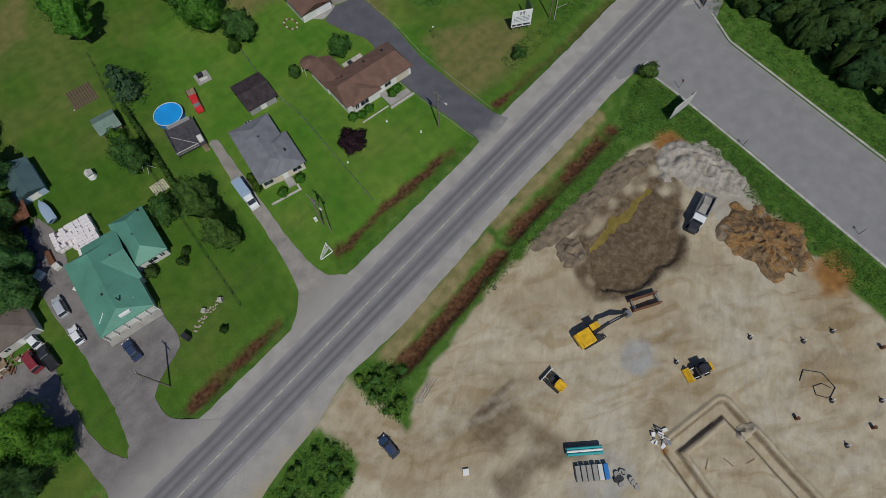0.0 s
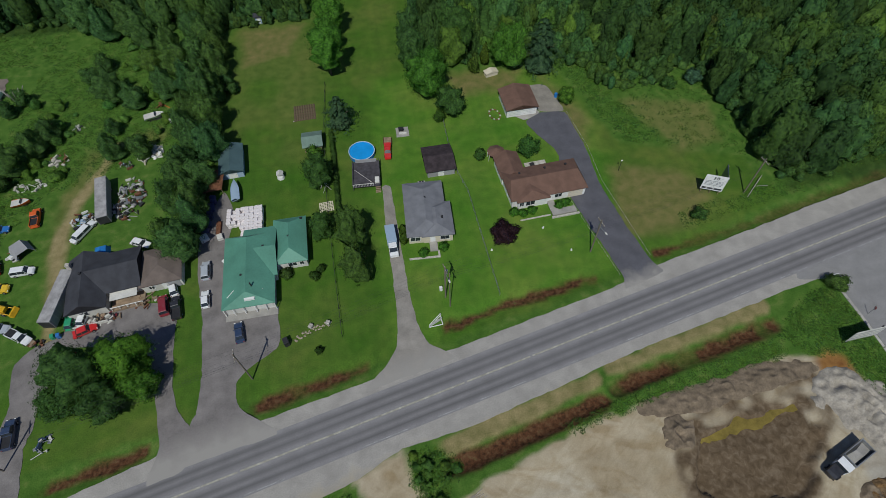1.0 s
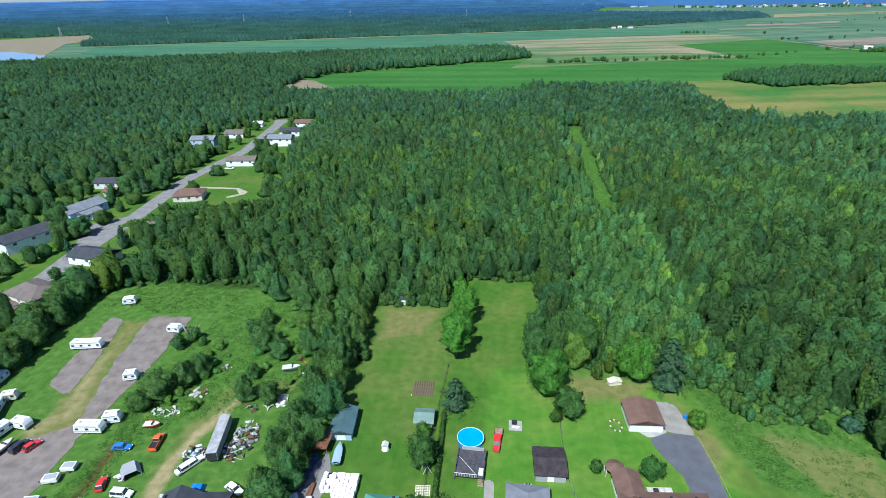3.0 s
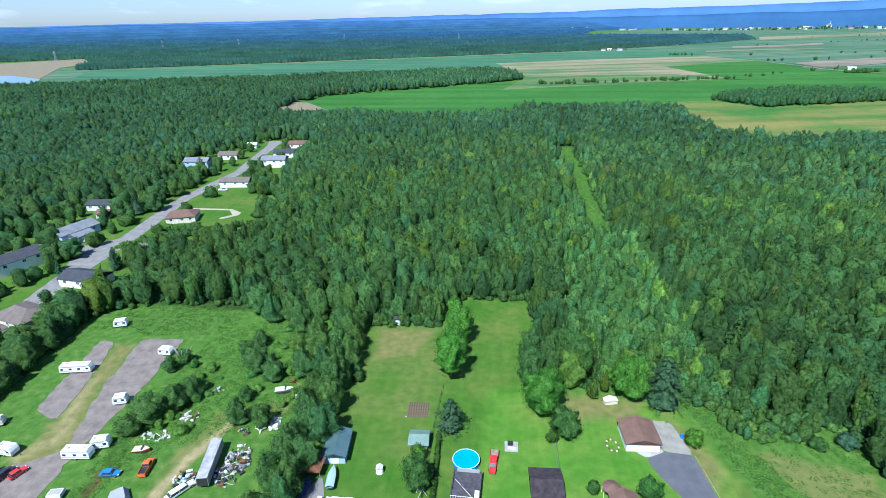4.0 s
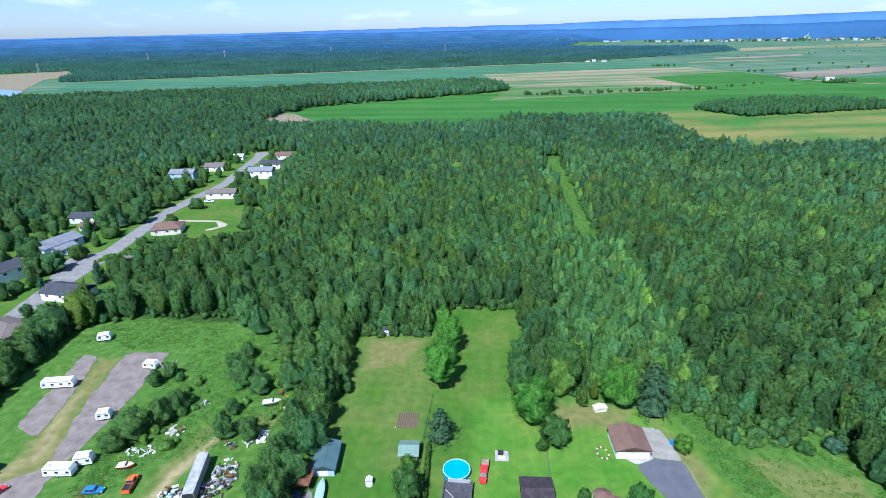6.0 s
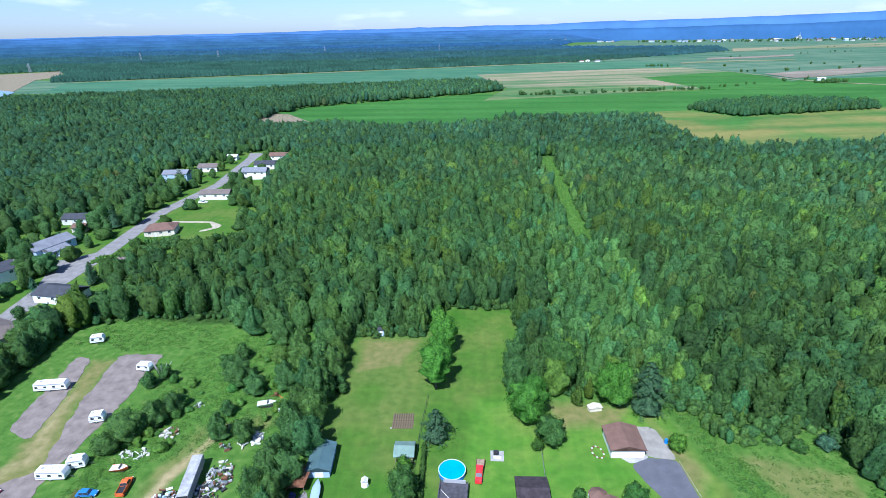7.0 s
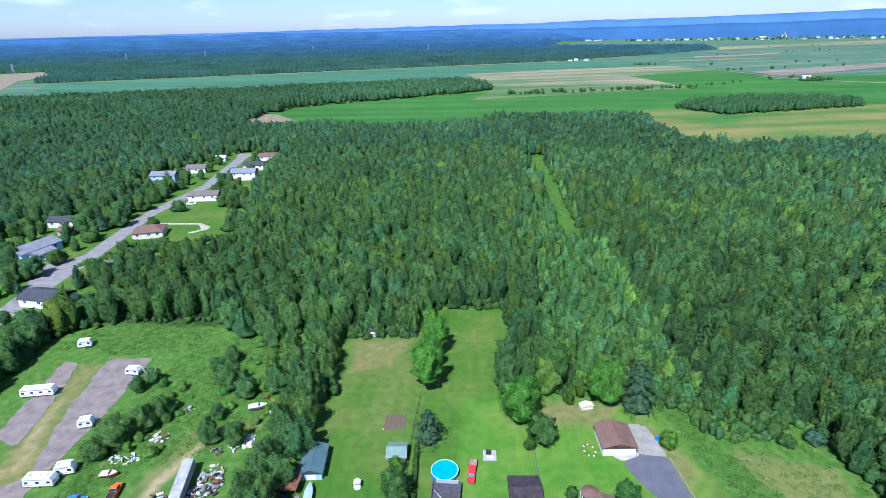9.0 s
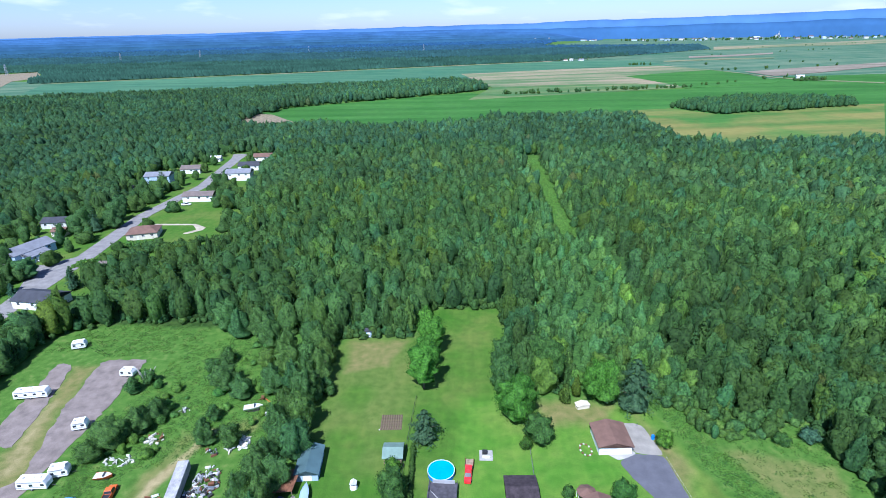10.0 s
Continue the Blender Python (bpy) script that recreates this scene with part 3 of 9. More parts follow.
def tracked(name, c, lane=None, var=0.2, drawn=""):
    """Worn paving: speckle, stains and, where lane is given, darker wheel tracks along local x."""
    m, nt, b = nodes_of(name, 0.9, 0, 0.2)
    n1, n2 = noise_node(nt, 0.35, 4), noise_node(nt, 5.0, 5)
    base = ramp(nt, n1, [(0.3, scaled(c, 1 - var)), (0.7, scaled(c, 1 + var))])
    base = mixc(nt, 1.0, base, ramp(nt, n2, [(0.3, (0.85,) * 3), (0.7, (1.08,) * 3)]), "MULTIPLY")
    if lane:
        streak = noise_node(nt, 1.0, 3, "Object", (0.03, 1.2, 1.0))
        co = nt.nodes.new("ShaderNodeTexCoord")
        sx = nt.nodes.new("ShaderNodeSeparateXYZ")
        nt.links.new(co.outputs["Object"], sx.inputs["Vector"])
        ay = math_node(nt, "ABSOLUTE", sx.outputs["Y"])
        near = None
        for centre in lane:
            d = math_node(nt, "ABSOLUTE", math_node(nt, "SUBTRACT", ay, centre))
            w = math_node(nt, "SUBTRACT", 1.0, math_node(nt, "DIVIDE", d, 1.0))
            near = w if near is None else math_node(nt, "MAXIMUM", near, w)
        k = math_node(nt, "MULTIPLY", math_node(nt, "MAXIMUM", near, 0.0), math_node(nt, "ADD", streak, 0.35))
        base = mixc(nt, k, base, scaled(c, 0.48))
    if drawn:
        co = nt.nodes.new("ShaderNodeTexCoord")
        sx = nt.nodes.new("ShaderNodeSeparateXYZ")
        nt.links.new(co.outputs["Object"], sx.inputs["Vector"])
        side = math_node(nt, "SUBTRACT", math_node(nt, "SUBTRACT", sx.outputs["Y"], ROAD_A), math_node(nt, "MULTIPLY", sx.outputs["X"], ROAD_S))
        wob = math_node(nt, "MULTIPLY", math_node(nt, "SUBTRACT", n1, 0.5), 7.0)
        away = math_node(nt, "ADD", math_node(nt, "ABSOLUTE", side), wob)
        if drawn == "south":
            away = math_node(nt, "ADD", math_node(nt, "MULTIPLY", side, -1.0), wob)
        base = mixc(nt, ramp(nt, math_node(nt, "DIVIDE", away, 20.0), [(0.28 if drawn != "south" else 0.36, (0, 0, 0)), (0.5 if drawn != "south" else 0.56, (1, 1, 1))]), (0.3, 0.285, 0.265) if drawn != "south" else base, base if drawn != "south" else (0.33, 0.285, 0.2))
    nt.links.new(base, b.inputs["Base Color"])
    bump_on(nt, b, n2, 0.3, 0.02)
    return m


ASPHALT = tracked("worn_grey_asphalt", (0.235, 0.228, 0.234), lane=(1.5, 2.9), var=0.1)
SHOULDER = tracked("packed_gravel", (0.325, 0.308, 0.285), var=0.14, drawn="south")
GRAVEL = tracked("grey_gravel_drive", (0.19, 0.175, 0.17), var=0.22, drawn="both")
LOT = tracked("brown_grey_gravel", (0.185, 0.152, 0.134), var=0.25)
PALEGRAVEL = tracked("pale_gravel_strip", (0.25, 0.23, 0.2), var=0.2)
BLACKTOP = tracked("dark_blacktop", (0.1, 0.1, 0.115), var=0.15, drawn="both")
SIDEROAD = tracked("pale_asphalt", (0.24, 0.235, 0.235), var=0.1)
PALEDRIVE = tracked("pale_worn_gravel_drive", (0.27, 0.25, 0.225), var=0.2, drawn="both")
STREET = tracked("worn_village_street", (0.2, 0.188, 0.18), var=0.2)
SANDY = tracked("sandy_gravel", (0.36, 0.31, 0.23), var=0.2)
DULLSAND = tracked("dull_brown_sand", (0.2, 0.165, 0.105), var=0.45)
KERBWHITE = plain("pale_gravel_edge", (0.45, 0.43, 0.4), 0.9, var=0.25)
LINEYELLOW = plain("worn_yellow_line", (0.4, 0.385, 0.32), 0.8, var=0.4, big=0.8)
LINEWHITE = plain("worn_white_line", (0.36, 0.36, 0.36), 0.8, var=0.4, big=0.8)
def road_y(x):
    return ROAD_A + ROAD_S * x


sheet("road_shoulder", [(-420, road_y(-420) - 9), (-90, 4.5), (-36, 13), (-20.4, 19.5), (-12, 21.8), (-4, 25.5), (9.3, 27), (24, 30.5), (41.7, 34.9), (69.6, 40.2),
                        (78, 42), (86, 43), (106, 40), (116, 45), (130, 50), (420, road_y(420) - 7), (420, road_y(420) + 8), (121, 66), (95, 61), (78, 57.2), (54, 52.4), (42.5, 48.8), (9.2, 42), (3, 41.2),
                        (-6, 39), (-16, 37), (-28, 34.8), (-40, 33.5), (-62, 27.2), (-420, road_y(-420) + 6.5)], 0.025, SHOULDER,
      "packed grey gravel shoulder along the road", "road", 0.06, 0.12)
road_ang = math.degrees(math.atan(ROAD_S))
rd = bmesh.new()
box(rd, -430, 430, -4.3, 4.3, -0.03, 0.022)
road = link_bm("road", rd, ASPHALT)
road.matrix_basis = pose(0, ROAD_A, 0.03, 0, 0, road_ang)
tagged(road, "worn grey two-lane asphalt road with wheel tracks", "road", "", "structure")
for nm, off, wd, mt, lb in (("centre_line", 0.0, 0.3, LINEYELLOW, "worn yellow line along the middle"), ("edge_line", -4.0, 0.12, LINEWHITE, "worn white edge line")):
    rnd = random.Random(5)
    bm = bmesh.new()
    x = -300.0
    while x < 300:
        ln = rnd.uniform(6, 30) if nm == "centre_line" else rnd.uniform(1.5, 9)
        box(bm, x, x + ln, off - wd / 2, off + wd / 2, 0.01, 0.03)
        x += ln + (rnd.uniform(0.1, 0.5) if nm == "centre_line" else rnd.uniform(2, 14))
    part(nm, bm, mt, road, lb)
sheet("side_road", [(87, 42.5), (80, 43.5), (84, 50), (104, 52), (118, 46), (110.5, 42), (108, 36), (107.8, 10), (108, -200), (88.2, -200), (88.3, -18), (88.6, 14), (88.3, 32)], 0.045, SIDEROAD,
      "wide pale grey asphalt side road", "road", 0.06, 0.03)
for nm, pts in (("road_edging", [(87.4, 40), (87.9, 32), (88.1, 14), (87.8, -120)]), ("road_edging", [(112, 44.5), (108.6, 36), (108.4, 10), (108.6, -120)])):
    bm = bmesh.new()
    for (x1, y1), (x2, y2) in zip(pts, pts[1:]):
        d = math.hypot(x2 - x1, y2 - y1)
        n = max(1, int(d / 2.4))
        for k in range(n):
            a, c = k / n, (k + 0.97) / n
            p, q = (x1 + (x2 - x1) * a, y1 + (y2 - y1) * a), (x1 + (x2 - x1) * c, y1 + (y2 - y1) * c)
            s = 0.28
            v = [bm.verts.new((p[0] - s, p[1], 0)), bm.verts.new((p[0] + s, p[1], 0)), bm.verts.new((q[0] + s, q[1], 0)), bm.verts.new((q[0] - s, q[1], 0)),
                 bm.verts.new((p[0] - s, p[1], 0.12)), bm.verts.new((p[0] + s, p[1], 0.12)), bm.verts.new((q[0] + s, q[1], 0.12)), bm.verts.new((q[0] - s, q[1], 0.12))]
            for f in ((4, 5, 6, 7), (0, 1, 5, 4), (1, 2, 6, 5), (2, 3, 7, 6), (3, 0, 4, 7)):
                bm.faces.new([v[i] for i in f])
    bmesh.ops.recalc_face_normals(bm, faces=bm.faces[:])
    tagged(link_bm(nm, bm, KERBWHITE), "pale edging stones along the side road", "kerb", "", "structure")

DRIVES = [
    ("driveway", [(41.6, 75), (44, 62), (46.2, 50.5), (45, 48), (55, 50.5), (53, 53.5), (51.3, 64), (50, 76), (50.6, 88), (49.8, 101.2), (43.2, 102.2), (38.5, 99.8), (40, 95), (43.5, 88)], BLACKTOP, "dark blacktop driveway leading to the garage"),
    ("concrete_apron", [(35.3, 103.2), (42.2, 104), (43.6, 102.2), (38.6, 99.9)], CONCRETE, "pale concrete apron before the garage"),
    ("gravel_parking", [(43.2, 113.3), (47.8, 112.6), (49.8, 101.3), (43.3, 102.3), (42.5, 104.2)], PALEGRAVEL, "pale gravel parking strip beside the garage"),
    ("gravel_drive", [(0.1, 85.3), (2.3, 85), (2.1, 72), (2.2, 56), (2.8, 47.5), (4, 44), (7, 41.6), (9, 40), (-9, 36.5), (-5.5, 40), (-2.4, 43.2), (-1.2, 47), (-0.7, 56), (-0.4, 72)], PALEDRIVE, "narrow grey gravel drive between lawns"),
    ("paved_forecourt", [(-40.5, 80), (-36, 91), (-33.5, 84.5), (-34.6, 74), (-33.5, 57.5), (-24.2, 57.5), (-23.6, 49.8), (-24.6, 48.2), (-31, 44.4), (-32.2, 41.5), (-31, 37.5), (-26, 34), (-24, 32), (-46, 28.5), (-44, 32.5), (-40.5, 35.2), (-38.6, 38.5), (-38.2, 45), (-38.9, 58), (-40.8, 70)], GRAVEL, "cracked grey asphalt forecourt of the green-roofed house"),
    ("gravel_yard", [(-44, 62.5), (-43.8, 49.5), (-43.3, 43.8), (-41.8, 39), (-39.6, 36.4), (-38.7, 32.7), (-40, 28.8), (-46.5, 27.2), (-44.4, 33.4), (-45.5, 38.9), (-46.3, 43.3), (-48.5, 50), (-54, 54.8), (-63, 56), (-65.8, 53.5), (-65.4, 49.3), (-66.8, 46.7), (-66.8, 41), (-67.8, 38), (-66, 26), (-74, 23.5), (-76, 32), (-72.6, 42), (-72, 46), (-73, 50), (-73.4, 54), (-71.5, 56.8), (-66.5, 58.6), (-62, 63), (-52, 63.5)], GRAVEL, "grey gravel yard drive looping before the old house"),
    ("caravan_lot", [(-97, 145), (-111, 144.5), (-108, 120), (-101, 95), (-118, 84), (-160, 80), (-200, 20), (-90, 30), (-95, 58), (-97.5, 92), (-96, 118)], LOT, "brown-grey gravel lot with parked caravans"),
    ("gravel_spur", [(-124.6, 143.3), (-119.2, 142.2), (-114.9, 126), (-111, 105.4), (-119.8, 109), (-122, 125.5)], LOT, "old gravel strip in the grass beside the lot"),
    ("village_street", [(-182, 120), (-170, 141), (-163.5, 165), (-166, 193), (-166.5, 231), (-172, 292), (-164.5, 354), (-172, 440), (-172, 458), (-186, 458), (-181, 440), (-172.5, 354), (-180.5, 292), (-175.5, 231), (-185, 222), (-210, 224), (-210, 214), (-184, 212), (-176, 193), (-172, 165), (-178, 148), (-215, 120)], STREET, "pale grey village street through the trees"),
]
for k, (nm, pts, mt, lb) in enumerate(DRIVES):
    sheet(nm, pts, 0.05 + 0.004 * k, mt, lb, "driveway", 0.12, 0.45 if mt is LOT else 0.14, 20 + k)

# ---- fields, pond and hills in the distance ----


def crop(name, a, b, streak=0.5, turn=0.0):
    """Field cover: broad patches and long streaks along the furrows, between two colours."""
    m, nt, bs = nodes_of(name, 0.95, 0, 0.1)
    n1 = noise_node(nt, 0.014, 5, "Object", None, 0, 0.8)
    n2 = noise_node(nt, 1.0, 4, "Object", (0.0022, 0.035, 1.0), turn)
    n3 = noise_node(nt, 0.12, 5)
    k = math_node(nt, "ADD", math_node(nt, "MULTIPLY", n1, 1 - streak), math_node(nt, "MULTIPLY", n2, streak))
    c = ramp(nt, k, [(0.4, a), (0.6, b)])
    c = mixc(nt, 1.0, c, ramp(nt, n2, [(0.35, (0.86,) * 3), (0.65, (1.1,) * 3)]), "MULTIPLY")
    c = mixc(nt, 1.0, c, ramp(nt, n3, [(0.35, (0.9,) * 3), (0.65, (1.06,) * 3)]), "MULTIPLY")
    nt.links.new(c, bs.inputs["Base Color"])
    return m


CROP_GREEN = crop("green_crop", (0.036, 0.118, 0.018), (0.052, 0.14, 0.026))
CROP_PALE = crop("pale_green_crop", (0.055, 0.135, 0.04), (0.14, 0.165, 0.065), 0.7, -8)
CROP_YELLOW = crop("yellowing_hay", (0.055, 0.14, 0.026), (0.165, 0.155, 0.045), 0.45, -8)
CROP_TAN = crop("cut_hay_stubble", (0.1, 0.16, 0.065), (0.25, 0.2, 0.125), 0.7, -10)
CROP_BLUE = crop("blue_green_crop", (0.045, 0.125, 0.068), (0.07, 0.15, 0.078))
SOILFIELD = crop("bare_field", (0.16, 0.14, 0.1), (0.24, 0.2, 0.15))
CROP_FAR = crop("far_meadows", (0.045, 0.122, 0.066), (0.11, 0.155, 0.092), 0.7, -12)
FIELDS = [
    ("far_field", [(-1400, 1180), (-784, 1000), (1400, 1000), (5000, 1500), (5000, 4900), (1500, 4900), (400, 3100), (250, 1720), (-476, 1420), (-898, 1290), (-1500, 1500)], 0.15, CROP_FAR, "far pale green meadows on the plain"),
    ("crop_field", [(-260, 600), (-180, 628), (30, 560), (200, 480), (1500, 520), (3000, 1300), (760, 1090), (640, 1075), (470, 960), (390, 905), (240, 870), (70, 850), (30, 905), (-217, 757), (-247, 705)], 0.3, CROP_GREEN, "bright green level crop field beyond the woods"),
    ("hay_field", [(188, 660), (218, 671), (270, 681), (304, 627), (495, 684), (534, 690), (359, 451), (204, 459), (176, 519)], 0.45, CROP_YELLOW, "yellowing hay field at the wood's edge"),
    ("strip_field", [(26, 806), (73, 979), (184, 1013), (339, 1032), (390, 922), (246, 874), (68, 821)], 0.5, CROP_PALE, "pale green strip of crop below the stubble"),
    ("stubble_field", [(26, 1297), (247, 1376), (529, 1454), (585, 1280), (355, 1154), (371, 1037), (387, 914), (329, 1000), (182, 1003), (73, 979)], 0.8, CROP_TAN, "pale tan stubble field"),
    ("green_field", [(343, 1150), (590, 1279), (595, 1164), (582, 1002), (552, 964), (379, 906), (363, 1028)], 0.7, CROP_GREEN, "level green crop field"),
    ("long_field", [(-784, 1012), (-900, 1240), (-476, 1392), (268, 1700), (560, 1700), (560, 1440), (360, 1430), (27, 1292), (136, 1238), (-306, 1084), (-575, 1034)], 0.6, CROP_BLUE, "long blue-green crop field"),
    ("field_margin", [(-900, 1240), (-890, 1262), (-476, 1418), (300, 1730), (310, 1705), (268, 1700), (-476, 1392)], 0.9, CROP_TAN, "pale bare margin along a crop field"),
    ("pale_field", [(1033, 2265), (1426, 2467), (1827, 2554), (2137, 2735), (2522, 3235), (2193, 3072), (1571, 2722), (1185, 2604)], 0.9, CROP_TAN, "pale tan field far out on the plain"),
    ("pale_strip", [(729, 1756), (895, 1805), (1063, 1900), (1113, 1991), (944, 1905), (768, 1851)], 0.9, SOILFIELD, "pale bare strip of field"),
    ("pale_strip", [(591, 1586), (771, 1646), (933, 1656), (955, 1697), (796, 1701), (610, 1637)], 0.95, CROP_TAN, "pale strip of cut hay"),
    ("brown_field", [(621, 1205), (790, 1287), (996, 1375), (1131, 1429), (1046, 1320), (902, 1242), (741, 1149), (621, 1090)], 0.9, SOILFIELD, "bare brown strip of field"),
    ("farm_track", [(578, 1264), (595, 1164), (602, 1056), (640, 986), (704, 921), (713, 934), (646, 996), (608, 1067), (602, 1178), (587, 1280)], 1.0, CROP_TAN, "pale farm track between fields"),
    ("sand_pit", [(-256, 705), (-224, 692), (-176, 622), (-190, 600), (-230, 600), (-250, 640)], 0.55, DULLSAND, "bare sandy clearing at the wood's edge"),
    ("sand_quarry", [(-1450, 1420), (-1325, 1600), (-1240, 1700), (-1060, 1460), (-1050, 1340), (-860, 1030), (-800, 940), (-900, 900)], 0.5, DULLSAND, "sandy quarry land round a pond"),
    ("yellow_path", [(-167, 277.5), (-139, 276), (-131, 270), (-131, 266), (-136, 261), (-139, 260), (-139, 262), (-134.5, 266.5), (-139.5, 274), (-167, 275)], 0.06, SANDY, "yellow sand path round a lawn"),
]
for k, (nm, pts, z, mt, lb) in enumerate(FIELDS):
    sheet(nm, pts, z, mt, lb, "field", 0.4, 0.0, 60 + k)
POND = nodes_of("pond_water", 0.05, 0, 0.5)
POND[2].inputs["Base Color"].default_value = (0.04, 0.13, 0.3, 1)
sheet("pond", [(-800, 900), (-805, 950), (-865, 1045), (-1000, 1130), (-1200, 1150), (-1100, 950)], 0.7, POND[0], "blue pond in a sand quarry", "water", 0.3)


def hill_ring(name, dist, base, peaks, mat, label, a0=-60, a1=60, n=240, seed=1, depth=200):
    """A long low ridge on the horizon with an uneven crest."""
    v, f = [], []
    for k in range(n + 1):
        az = radians(a0 + (a1 - a0) * k / n)
        h = float(np.interp(math.degrees(az), [p[0] for p in peaks], [p[1] for p in peaks]))
        if h > 0:
            h += min(1.0, h / 60) * (7 * noise.noise((az * 11, seed, 0)) + 4 * noise.noise((az * 45, seed, 3))) + 2.0 * noise.noise((az * 160, seed, 5))
        s, c = math.sin(az), math.cos(az)
        for d, z in ((dist - depth, base), (dist - depth * 0.5, base + (h - base) * 0.55), (dist, h), (dist + 60, base)):
            v.append((s * d, c * d, z))
    for k in range(n):
        for j in range(3):
            a = k * 4 + j
            f.append((a, a + 4, a + 5, a + 1))
    return tagged(raw(name, v, f, mat, smooth=True), label, "hills", "", "structure")


# the blue of distant haze is painted into these hill colours
HILL_NEAR = plain("hazed_woods_far", (0.042, 0.1, 0.21), 1.0, var=0.12, big=0.004, fine=0.02, bump=0, spec=0.0)
HILL_FAR = plain("hazed_hills_far", (0.07, 0.145, 0.31), 1.0, var=0.15, big=0.003, fine=0.01, bump=0, spec=0.0)
hill_ring("backdrop_hills", 4930, -2, [(-60, 98), (-38, 98), (-20, 108), (-5, 124), (4, 128), (12, 142), (22, 150), (30, 160), (42, 180), (60, 185)], HILL_FAR, "forested hills along the horizon, haze in their blue colour", depth=50)
# stepped crests fill the view below the horizon; each colour holds more painted haze
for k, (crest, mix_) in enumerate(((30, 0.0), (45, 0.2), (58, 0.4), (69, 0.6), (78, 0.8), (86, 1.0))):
    ridge = plain("hazed_ridge", tuple(a + (b - a) * mix_ for a, b in zip((0.031, 0.079, 0.135), (0.05, 0.115, 0.25))), 1.0, var=0.2, big=0.006, fine=0.03, bump=0, spec=0.0)
    hill_ring("backdrop_ridge", 4380 + 70 * k, -2, [(-60, crest), (2, crest), (9, crest * 0.75), (15, -2), (60, -2)], ridge, "distant wooded ridge with haze painted into its colour", seed=20 + k, depth=60)
hill_ring("backdrop_woods", 4860, -2, [(-60, 92), (-30, 92), (0, 94), (10, 88), (18, 92), (25, 98), (34, 110), (45, 112), (60, 114)], HILL_NEAR, "woods below the far hills, haze in their blue colour", seed=7, depth=60)

# ---- trees ----


def ico(sub):
    bm = bmesh.new()
    bmesh.ops.create_icosphere(bm, subdivisions=sub, radius=1.0)
    v = np.array([p.co[:] for p in bm.verts])
    bm.faces.ensure_lookup_table()
    f = np.array([[q.index for q in t.verts] for t in bm.faces])
    bm.free()
    return v, f


ICO = {k: ico(k) for k in (1, 2, 3, 4)}


def crown_shape(kind, u, rs):
    """Radius of the crown at height u (0 base, 1 tip) as a share of its widest."""
    if kind == "cone":
        return np.clip((1 - u) ** 0.85, 0.02, 1)
    if kind == "tall":
        return np.clip((1 - np.clip((u - 0.3) / 0.7, 0, 1) ** 1.7) * 0.95, 0.03, 1)
    return np.clip(np.sqrt(np.clip(1 - (2 * u - 0.85) ** 2 / 1.35, 0, 1)), 0.05, 1)


